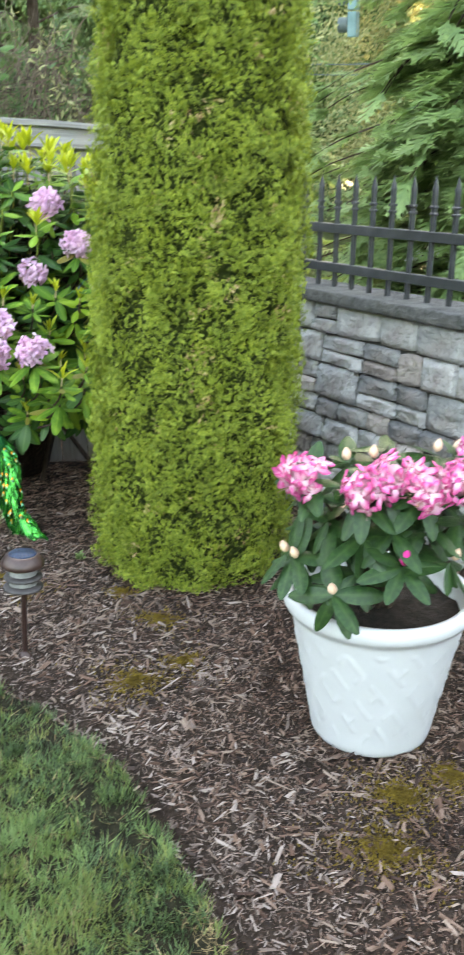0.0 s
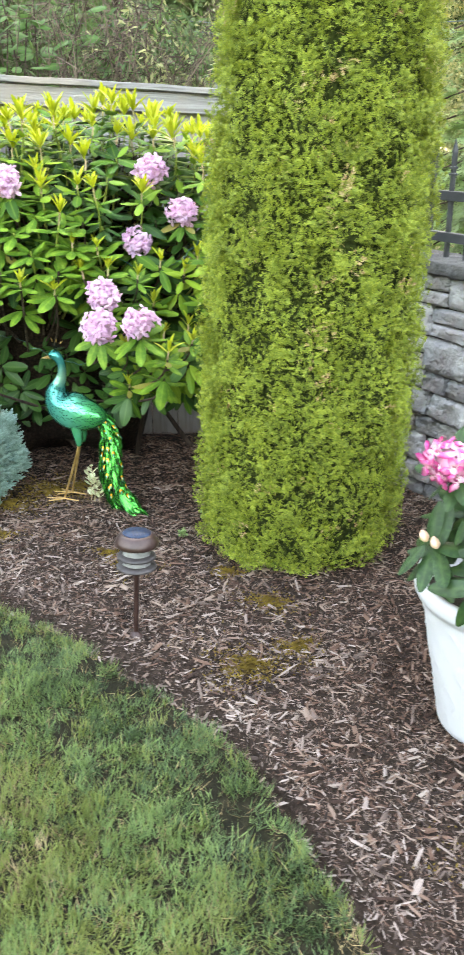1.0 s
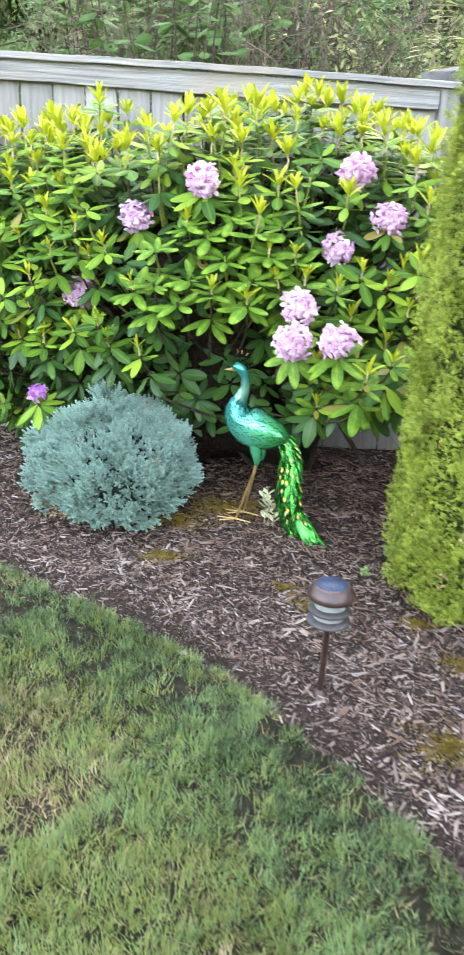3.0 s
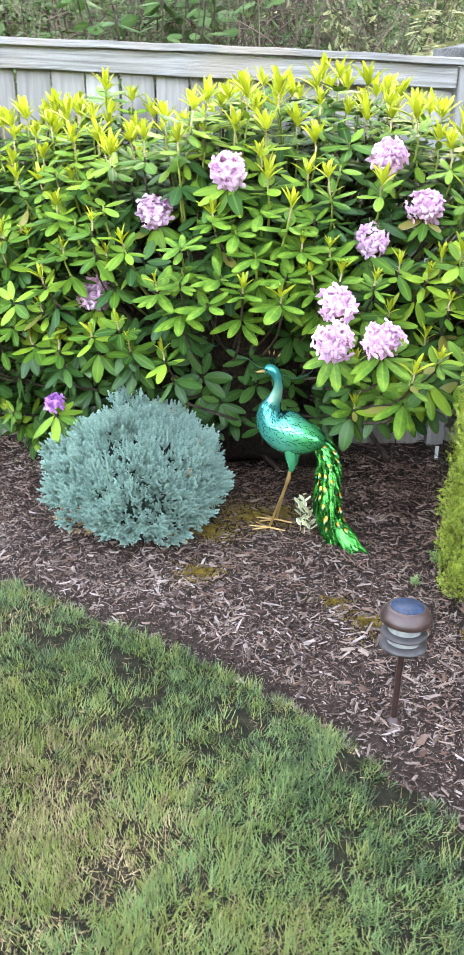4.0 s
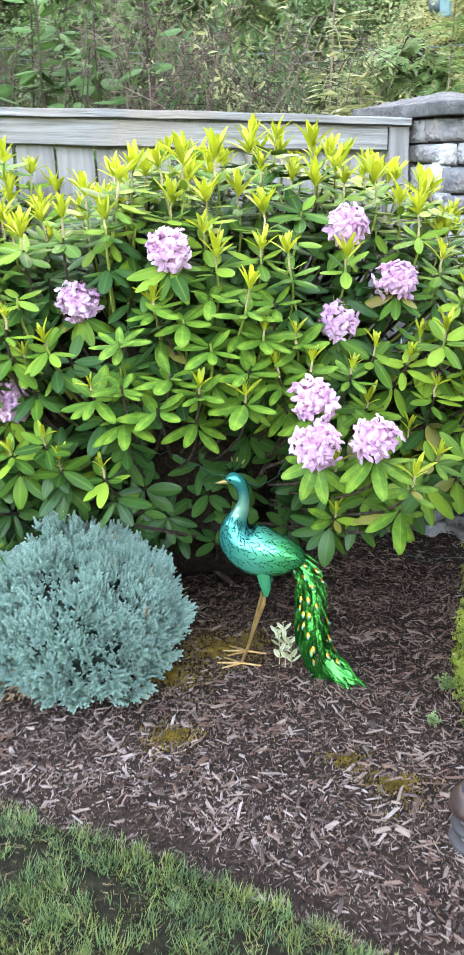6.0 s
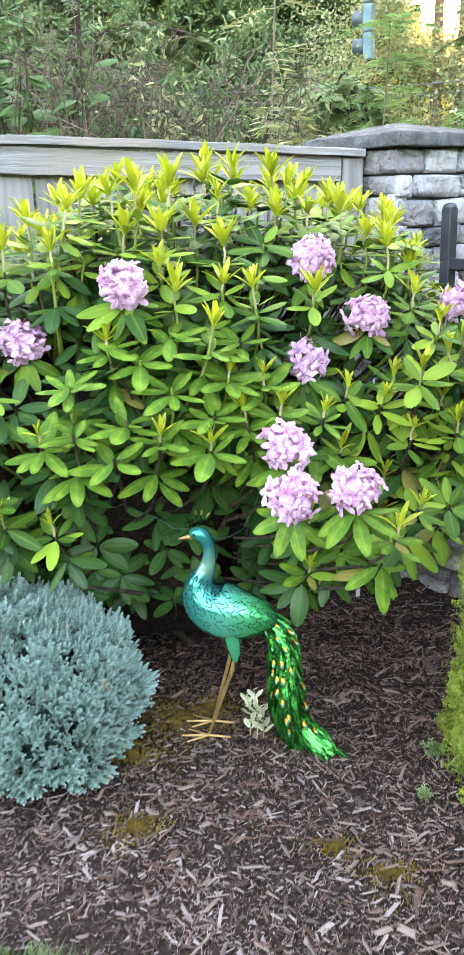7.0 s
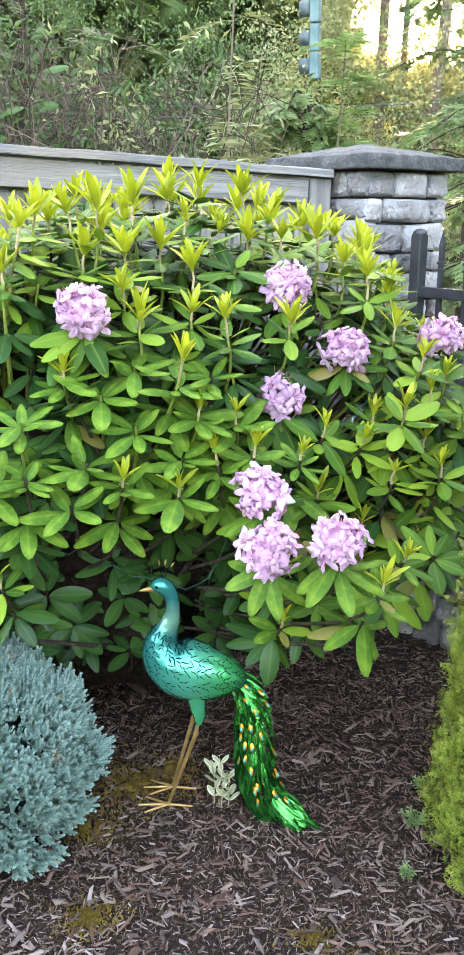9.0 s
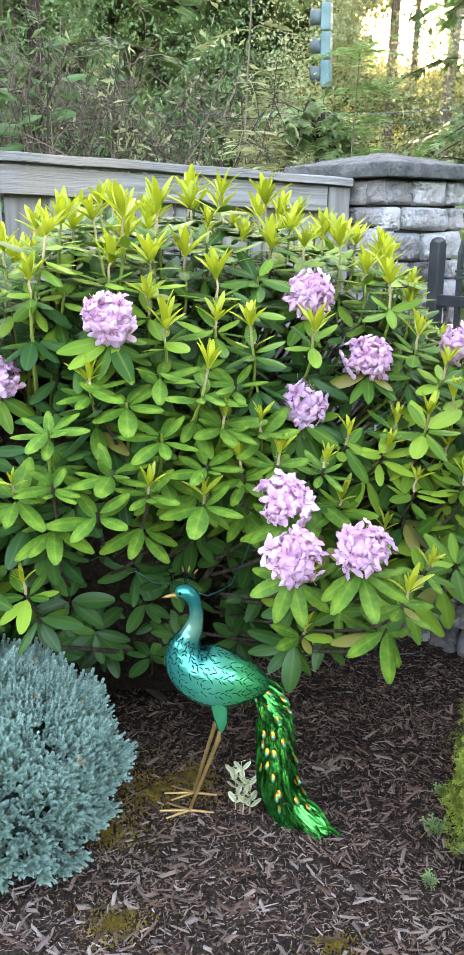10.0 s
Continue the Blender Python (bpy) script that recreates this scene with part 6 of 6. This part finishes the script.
def make_car():
    """A white car parked beyond the railing."""
    x, y, ang = 2.6, 9.2, 62
    car = thing("car", (x, y, 0), "white parked car beyond the stone wall", "car")
    T = Matrix.Translation((x, y, 0)) @ pose(0, 0, 0, 0, 0, ang)
    bm = box_bm(bmesh.new(), (4.3, 1.76, 0.62), Matrix.Translation((0, 0, 0.60)), 0.16, 4)
    part("body", bm, M["carpaint"], car, "white painted body", True).matrix_basis = T
    bm = bmesh.new()
    made = bmesh.ops.create_cube(bm, size=1.0, matrix=Matrix.Translation((-0.2, 0, 1.18)) @ Matrix.Diagonal((2.5, 1.55, 0.56, 1)))["verts"]
    for v in made:
        if v.co.z > 1.2:
            v.co.x = -0.2 + (v.co.x + 0.2) * 0.62
            v.co.y *= 0.82
    bmesh.ops.bevel(bm, geom=list(bm.edges), offset=0.07, segments=3, affect="EDGES")
    part("cabin", bm, M["carpaint"], car, "", True).matrix_basis = T
    V, F = lathe([(0.0, 0.10), (0.19, 0.10), (0.21, 0.11), (0.30, 0.11), (0.32, 0.08), (0.32, -0.08), (0.30, -0.10), (0.0, -0.10)], 24)
    me = build_mesh("wheel", V, [F], M["signal_dark"], None, True)
    for sx in (-1.3, 1.3):
        for sy in (-0.8, 0.8):
            piece("wheel", me, car, T @ Matrix.Translation((sx, sy, 0.32)) @ pose(0, 0, 0, 90, 0, 0))
    return car


make_car()


# ---- small things in the bed ----
def make_moss(x, y, r, seed):
    """A low cushion of moss with a ragged edge."""
    rg = np.random.default_rng(seed)
    h = Heap()
    r *= 1.3
    n = int(800 * r / 0.06)
    a_, q = rg.uniform(0, 6.28, n), np.abs(rg.normal(0, 0.75, n))
    lim = r * (0.75 + 0.25 * np.sin(a_ * 3 + seed) + 0.15 * np.sin(a_ * 7 + seed * 2))
    px_, py_ = x + q * lim * np.cos(a_) * 1.25, y + q * lim * np.sin(a_)
    P = np.stack([px_, py_, ground_z(px_, py_) + 0.003 + 0.007 * np.clip(1 - q, 0, 1)], 1)
    d = np.stack([rg.normal(0, 0.5, n), rg.normal(0, 0.5, n), np.ones(n)], 1)
    R = frames(d, rg.normal(0, 1, (n, 3))) * rg.uniform(0.004, 0.010, n)[:, None, None]
    V = np.array([(-0.35, 0, 0), (0.35, 0, 0), (0, 1, 0), (0, 0, -0.35), (0, 0, 0.35)])
    h.add(stamp(V, R, P), stamp_faces([(0, 1, 2), (3, 4, 2)], 5, n))
    ob = new("moss_patch", h.mesh("moss_patch", [M["moss"]]))
    return tagged(ob, "small olive-yellow moss cushion on the mulch", "moss", "moss in the bed", "stuff")


for k, (x, y, r) in enumerate(((-0.79, 3.13, 0.035), (-0.67, 3.03, 0.05), (-1.27, 3.19, 0.06), (-1.22, 3.66, 0.13), (-1.33, 3.50, 0.08), (-1.12, 3.72, 0.07), (-0.16, 2.86, 0.06), (-0.34, 3.05, 0.04), (-0.17, 2.48, 0.09), (0.57, 2.06, 0.08), (0.70, 2.14, 0.06), (0.53, 1.86, 0.10), (-0.05, 2.62, 0.05))):
    make_moss(x, y, r, 200 + k)


def make_herb():
    """A small seedling with cream-edged leaves."""
    p = thing("variegated_seedling", (-1.0, 3.555, 0), "small seedling with cream-edged leaves beside the statue", "plant")
    rg = np.random.default_rng(33)
    st, h = Heap(), Heap()
    for bx, by, hgt in ((-1.005, 3.56, 0.15), (-0.985, 3.545, 0.175), (-0.968, 3.55, 0.12)):
        L = spline([(bx, by, ground_z(np.array(bx), np.array(by)) - 0.01), (bx + 0.004, by, hgt * 0.5), (bx - 0.004, by - 0.006, hgt)], 8)
        st.add(*tube(L, np.linspace(0.0018, 0.001, 8), 5))
        for k in range(11):
            q = L[int(2 + k * 0.5)]
            th = k * 2.4
            d = unit(np.array([math.cos(th), math.sin(th), 1.1]))
            R = frames(d[None], np.array([[0, 0, 1.0]])) * rg.uniform(0.025, 0.037)
            h.add(stamp(LEAF_V * [1.5, 1, 1], R, q[None]), LEAF_F, 0, LEAF_T)
    piece("stem", st.mesh("stem", [M["stalk"]], True), p)
    tagged(piece("foliage", h.mesh("foliage", [M["variegated"]], True), p, None, "cream-edged grey-green leaves"), kind="stuff")
    return p


make_herb()


def make_sprig(x, y, hgt, seed):
    rg = np.random.default_rng(seed)
    n = 26
    a_ = rg.uniform(0, 6.28, n)
    d = np.stack([np.cos(a_), np.sin(a_), rg.uniform(0.4, 1.6, n)], 1)
    P = np.stack([np.full(n, x), np.full(n, y), ground_z(np.full(n, x), np.full(n, y)) + rg.uniform(0, hgt * 0.4, n)], 1)
    R = frames(d, rg.normal(0, 1, (n, 3))) * rg.uniform(0.5, 1, n)[:, None, None] * hgt
    h = Heap().add(stamp(SPRAY[0], R, P), stamp_faces(SPRAY[1], len(SPRAY[0]), n), 0, np.tile(SPRAY[2], n))
    ob = new("weed_sprig", h.mesh("weed_sprig", [M["cedar"]]))
    return tagged(ob, "tiny bright green weed sprig in the mulch", "weed", "weeds in the bed")


for x, y, hgt, k in ((-0.50, 3.487, 0.045, 1), (-0.45, 3.648, 0.03, 2), (-0.56, 3.30, 0.03, 3)):
    make_sprig(x, y, hgt, 300 + k)


def make_cable():
    c = thing("light_string", (-0.7, 4.3, 0), "thin green light string trailing through the shrub", "cable")
    rg = np.random.default_rng(44)
    runs = [[(-0.28, 4.63, -0.10), (-0.40, 4.63, -0.095), (-0.52, 4.60, -0.09), (-0.68, 4.50, 0.1), (-0.85, 4.05, 0.5)],
            [(-1.85, 3.66, 0.52), (-1.6, 3.72, 0.62), (-1.4, 3.70, 0.66), (-1.25, 3.74, 0.60), (-1.05, 3.72, 0.55), (-0.95, 3.78, 0.70)],
            [(-0.95, 3.72, 1.02), (-0.80, 3.80, 0.92), (-0.65, 3.80, 0.98), (-0.55, 3.92, 1.1)]]
    for r in runs:
        L = spline(r, 40) + rg.normal(0, 0.004, (40, 3))
        V, F = tube(L, 0.0015, 5)
        piece("wire", build_mesh("wire", V, [F], M["cable"], None, True), c)
    V, F = lathe([(0.0, 0.0), (0.003, 0.001), (0.0035, 0.008), (0.002, 0.016), (0.0, 0.018)], 8)
    me = build_mesh("bulb", V, [F], M["glassy"], None, True)
    for r in runs[2:]:
        for q in spline(r, 4)[1:-1]:
            piece("bulb", me, c, Matrix.Translation((q + [0, -0.004, -0.014]).tolist()))
    return c


make_cable()


def make_tag():
    x, y = -0.60, 4.77
    z = float(ground_z(np.array(x), np.array(y)))
    bm = box_bm(bmesh.new(), (0.017, 0.004, 0.075), Matrix.Translation((x, y, z + 0.025)) @ pose(0, 0, 0, -14, 4, 15), 0.0015, 2)
    me = bpy.data.meshes.new("plant_label")
    bm.to_mesh(me)
    bm.free()
    me.materials.append(M["plastic"])
    return tagged(new("plant_label", me), "small white plastic plant label stuck in soil", "plant label")


make_tag()

# ---- ground cover ----
def make_mulch():
    """Bark shreds and chips, bleached grey towards the open lawn."""
    h = Heap()

    def bleach(x, y, n):
        e = to_edge(x, y)
        return rnd(0, 1, n) < np.clip(0.62 - 0.60 * e + 0.18 * wave(x, y, 6, 3.1), 0.05, 0.75)

    n = 92000
    x, y = rnd(-2.6, 1.2, n), rnd(1.2, 5.2, n)
    e = to_edge(x, y)
    keep = (e > -0.03) & (rnd(0, 1, n) < np.where(y < 4.6, 1.0, 0.4) * np.clip(0.3 + (e - 0.03) / 0.08, 0.3, 1))
    x, y = x[keep], y[keep]
    n = len(x)
    ln = rng.lognormal(math.log(0.0165), 0.62, n).clip(0.005, 0.085)
    wd_ = (ln * rnd(0.08, 0.34, n)).clip(0.0018, 0.012)
    th = rnd(0.0012, 0.004, n)
    V = np.array([(-0.2, -1, 0), (0.5, -0.62, 0), (0.15, 1, 0), (-0.5, 0.6, 0), (0.12, -0.8, 1), (-0.08, 0.75, 0.9)]) * [1, 0.5, 1]
    F = [(0, 1, 4), (1, 2, 5), (1, 5, 4), (2, 3, 5), (3, 0, 4), (3, 4, 5)]
    az = rnd(0, 6.28, n)
    d = np.stack([np.cos(az), np.sin(az), rng.normal(0, 0.26, n)], 1)
    nn = np.stack([rng.normal(0, 0.40, n), rng.normal(0, 0.40, n), np.ones(n)], 1)
    R = frames(d, nn) * np.stack([wd_, ln, th], 1)[:, None, :]
    P = np.stack([x, y, ground_z(x, y) + rnd(0.0, 0.011, n)], 1)
    pale = bleach(x, y, n)
    for flag in (False, True):
        k = pale == flag
        h.add(stamp(V, R[k], P[k]), stamp_faces(F, 6, k.sum()), int(flag))
    # flat pieces of bark among the shreds
    n = 1500
    x, y = rnd(-2.5, 1.1, n), rnd(1.2, 4.6, n)
    k = to_edge(x, y) > 0.03
    x, y = x[k], y[k]
    n = len(x)
    ln = rnd(0.020, 0.052, n)
    az = rnd(0, 6.28, n)
    d = np.stack([np.cos(az), np.sin(az), rng.normal(0, 0.18, n)], 1)
    R = frames(d, np.stack([rng.normal(0, 0.22, n), rng.normal(0, 0.22, n), np.ones(n)], 1)) * np.stack([ln * rnd(0.28, 0.55, n), ln, rnd(0.003, 0.006, n)], 1)[:, None, :]
    P = np.stack([x, y, ground_z(x, y) + rnd(0.004, 0.010, n)], 1)
    pale = bleach(x, y, n)
    for flag in (False, True):
        k = pale == flag
        h.add(stamp(V, R[k], P[k]), stamp_faces(F, 6, k.sum()), int(flag))
    # fine shreds between the chips
    n = 210000
    x, y = rnd(-2.4, 1.1, n), rnd(1.2, 5.0, n)
    keep = (to_edge(x, y) > -0.02) & (rnd(0, 1, n) < np.where(y < 4.2, 1.0, 0.35))
    x, y = x[keep], y[keep]
    n = len(x)
    az = rnd(0, 6.28, n)
    d = np.stack([np.cos(az), np.sin(az), rng.normal(0, 0.35, n)], 1)
    nn = np.stack([rng.normal(0, 0.5, n), rng.normal(0, 0.5, n), np.ones(n)], 1)
    ln = rng.lognormal(math.log(0.011), 0.5, n).clip(0.004, 0.036)
    R = frames(d, nn) * np.stack([rnd(0.0010, 0.0032, n), ln, ln], 1)[:, None, :]
    V = np.array([(-0.5, -0.4, 0), (0.3, -0.5, 0), (0.5, 0.35, 0.03), (-0.2, 0.5, 0.05)])
    P = np.stack([x, y, ground_z(x, y) + rnd(0.001, 0.008, n)], 1)
    pale = bleach(x, y, n) & (rnd(0, 1, n) < 0.7)
    for flag in (False, True):
        k = pale == flag
        h.add(stamp(V, R[k], P[k]), stamp_faces([(0, 1, 2), (0, 2, 3)], 4, k.sum()), int(flag))
    ob = new("mulch", h.mesh("mulch", [M["chip"], M["chip_grey"]]))
    return tagged(ob, "shredded brown bark mulch with pale weathered chips", "mulch", kind="stuff")


make_mulch()


def make_grass():
    """Mown blades in leaning tufts, thatch lying between them, a rim of cooler blades coloured as shaded, with bare
    spots.
    """
    m = 24500
    tx, ty = rnd(-2.35, 0.75, m), rnd(1.3, 3.2, m)
    e = to_edge(tx, ty)
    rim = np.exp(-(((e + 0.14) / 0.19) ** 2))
    bald = np.clip((0.8 * wave(tx, ty, 9, 0.9) + 0.8 * wave(tx, ty, 23, 2.2) + 0.5 * wave(tx, ty, 61, 1.1) + 0.02) * 3.0, 0, 1)
    worn = np.clip((wave(tx, ty, 4.1, 1.7) + 0.6 * wave(tx, ty, 13, 0.3) - 0.42) * 2.5, 0, 1)
    keep = (e < -0.012) & (rnd(0, 1, m) < np.clip(1.0 - 1.0 * rim * bald - 0.65 * worn, 0.09, 1))
    tx, ty, e, rim, worn = tx[keep], ty[keep], e[keep], rim[keep], worn[keep]
    m, per = len(tx), 11
    n = m * per
    x, y = np.repeat(tx, per) + rng.normal(0, 0.010, n), np.repeat(ty, per) + rng.normal(0, 0.010, n)
    az0 = 2.2 * wave(tx, ty, 3.3, 0.4) + 1.4 * wave(tx, ty, 11, 2.0) + rng.normal(0, 1.5, m)
    az = np.repeat(az0, per) + rng.normal(0, 0.7, n)
    lie = np.repeat(rnd(0.5, 1.7, m), per) * rnd(0.5, 1.7, n)
    d = np.stack([np.cos(az) * lie, np.sin(az) * lie, np.ones(n)], 1)
    nn = np.stack([-np.cos(az), -np.sin(az), lie], 1) + rng.normal(0, 0.35, (n, 3))
    L = rnd(0.018, 0.046, n) * np.repeat(rnd(0.75, 1.25, m) * (1 + 0.25 * wave(tx, ty, 8, 3)), per)
    R = frames(d, nn) * np.stack([rnd(0.0014, 0.0030, n), L, L], 1)[:, None, :]
    ex = to_edge(x, y)
    P = np.stack([x, y, ground_z(x, y) - 0.003], 1)
    V = np.array([(-0.5, 0, 0), (0.5, 0, 0), (-0.42, 0.5, 0.05), (0.42, 0.5, 0.05), (0, 1.0, 0.20)])
    quad, tri = [(0, 1, 3, 2)], [(2, 3, 4)]
    hue = wave(tx, ty, 3.7, 5) + 0.5 * wave(tx, ty, 15, 1) + rng.normal(0, 0.28, m)
    # the rim mostly gets the cooler blades with shade in their colour
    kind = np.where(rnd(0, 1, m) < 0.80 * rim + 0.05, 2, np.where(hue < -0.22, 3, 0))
    kind = np.where((hue > 0.50) & (rnd(0, 1, m) < 0.45) & (rim < 0.4), 1, kind)
    kind = np.repeat(kind, per)
    kind = np.where((rnd(0, 1, n) < 0.05) & (kind != 2), 1, kind)
    h = Heap()
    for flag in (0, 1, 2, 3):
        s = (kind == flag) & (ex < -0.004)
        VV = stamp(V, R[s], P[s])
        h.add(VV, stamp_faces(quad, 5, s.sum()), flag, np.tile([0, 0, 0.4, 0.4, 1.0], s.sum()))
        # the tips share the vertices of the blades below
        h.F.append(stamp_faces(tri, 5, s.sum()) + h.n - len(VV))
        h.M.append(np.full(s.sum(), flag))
    # thatch: short dead blades lying flat
    n = 60000
    x, y = rnd(-2.35, 0.75, n), rnd(1.3, 3.2, n)
    e = to_edge(x, y)
    keep = (e < -0.03) & (rnd(0, 1, n) < np.clip(0.25 + 0.9 * (wave(x, y, 4.1, 1.7) + 0.6 * wave(x, y, 13, 0.3) - 0.2), 0.12, 1))
    x, y, e = x[keep], y[keep], e[keep]
    n = len(x)
    az = rnd(0, 6.28, n)
    d = np.stack([np.cos(az), np.sin(az), rnd(0.02, 0.45, n)], 1)
    L = rnd(0.014, 0.045, n)
    R = frames(d, np.stack([rng.normal(0, 0.3, n), rng.normal(0, 0.3, n), np.ones(n)], 1)) * np.stack([rnd(0.0012, 0.0024, n), L, L], 1)[:, None, :]
    h.add(stamp(V[[0, 1, 4]], R, np.stack([x, y, ground_z(x, y) + rnd(0.001, 0.008, n)], 1)), stamp_faces([(0, 1, 2)], 3, n), 4)
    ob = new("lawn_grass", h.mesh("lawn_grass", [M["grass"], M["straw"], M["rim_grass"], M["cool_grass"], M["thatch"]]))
    return tagged(ob, "short mown lawn grass, partly dry and thin", "grass", kind="stuff")


make_grass()


# ---- stones of the pillar and the wall, last ----
def stone_mesh(w, h, d, seed):
    """A split stone: w wide, h high, d proud, its face uneven and its edges worn. Faces -y."""
    rg = np.random.default_rng(seed)
    nx_, nz_ = 9, 7
    V = []
    k = [rg.uniform(-0.05, 0.20) for _ in range(4)]
    for j in range(nz_):
        for i in range(nx_):
            u, v = i / (nx_ - 1) * 2 - 1, j / (nz_ - 1) * 2 - 1
            u2 = math.copysign(abs(u) ** 0.55, u)
            v2 = math.copysign(abs(v) ** 0.55, v)
            cu, cv = u2 * (1 - 0.5 * k[0] * v2 * v2 - k[1] * 0.4 * (v2 > 0) * abs(v2)), v2 * (1 - 0.6 * k[2] * u2 * u2 + k[3] * 0.5 * u2 * 0.5)
            edge = max(abs(u), abs(v))
            face = d * (1 - 0.15 * max(0, edge - 0.6) / 0.4)
            if edge > 0.99:
                face = d * 0.62
            V.append((cu * w / 2, -face - (0.0 if edge > 0.99 else 0.016 * noise.noise(Vector((u * 1.5 + seed, v * 1.5, seed * 0.37))) + 0.013 * noise.noise(Vector((u * 4 + seed, v * 4, seed * 0.7)))), cv * h / 2))
    n = len(V)
    V += [(x, 0.03, z) for x, _, z in V[:nx_]] + [(x, 0.03, z) for x, _, z in V[n - nx_:]] + [(V[j * nx_][0], 0.03, V[j * nx_][2]) for j in range(nz_)] + [(V[j * nx_ + nx_ - 1][0], 0.03, V[j * nx_ + nx_ - 1][2]) for j in range(nz_)]
    F = [(j * nx_ + i, j * nx_ + i + 1, (j + 1) * nx_ + i + 1, (j + 1) * nx_ + i) for j in range(nz_ - 1) for i in range(nx_ - 1)]
    F += [(n + i, n + i + 1, i + 1, i) for i in range(nx_ - 1)]
    t = n + nx_
    F += [(n - nx_ + i, n - nx_ + i + 1, t + i + 1, t + i) for i in range(nx_ - 1)]
    a_, b_ = n + 2 * nx_, n + 2 * nx_ + nz_
    F += [(a_ + j, j * nx_, (j + 1) * nx_, a_ + j + 1) for j in range(nz_ - 1)]
    F += [(j * nx_ + nx_ - 1, b_ + j, b_ + j + 1, (j + 1) * nx_ + nx_ - 1) for j in range(nz_ - 1)]
    return np.array(V), F


def lay_stones(parent, place, length, height, seed, wmin, wmax, courses, pale=0.08):
    """Broken courses of stones on a face: place(s, z) gives the pose of a stone's back."""
    rg = random.Random(seed)
    z, k = 0.0, seed * 1000
    while z < height - 0.03:
        ch = rg.choice(courses)
        if z + ch > height - 0.045:
            ch = height - z
        s = rg.uniform(-0.06, 0.0)
        while s < length - 0.02:
            w = rg.uniform(wmin, wmax) * (1.15 if ch > 0.1 else 0.9)
            if s + w > length - 0.06:
                w = length - s
            s0 = max(s, 0.0)
            w0 = s + w - s0
            stack = [(z, ch)] if ch < 0.115 or rg.random() < 0.6 else [(z, ch * 0.46), (z + ch * 0.46, ch * 0.54)]
            for z0, hh in stack:
                V, F = stone_mesh(w0 - 0.007, hh - 0.007, rg.uniform(0.030, 0.048), k % 977)
                me = build_mesh("stone", V, [F], M["stone_warm"] if rg.random() < 0.10 else M["stone_pale"] if rg.random() < pale else M["stone"], None, True)
                piece("stone", me, parent, place(s0 + w0 / 2, z0 + hh / 2) @ pose(0, 0, 0, rg.uniform(-2, 2), rg.uniform(-2.5, 2.5), rg.uniform(-2, 2)))
                k += 1
            s += w
        z += ch


half = PILLAR_SIDE / 2
# some stones are pale; the extra share here puts sky light into the colour
lay_stones(pillar, lambda s, z: Matrix.Translation(PILLAR_CORNER + pu * s + pv * 0.03 + Vector((0, 0, z - 0.135))) @ pose(0, 0, 0, 0, 0, 39), PILLAR_SIDE, 1.76, 3, 0.15, 0.32, (0.075, 0.09, 0.105), 0.6)
lay_stones(pillar, lambda s, z: Matrix.Translation(PILLAR_CORNER + pv * (PILLAR_SIDE - s) + pu * 0.03 + Vector((0, 0, z - 0.135))) @ pose(0, 0, 0, 0, 0, -51), PILLAR_SIDE, 1.76, 4, 0.15, 0.32, (0.075, 0.09, 0.105), 0.6)
lay_stones(wall, lambda s, z: wall_m(s, z - 0.135, WALL_T / 2 - 0.03), 2.6, WALL_H + 0.135, 5, 0.11, 0.24, (0.085, 0.11, 0.13, 0.15))
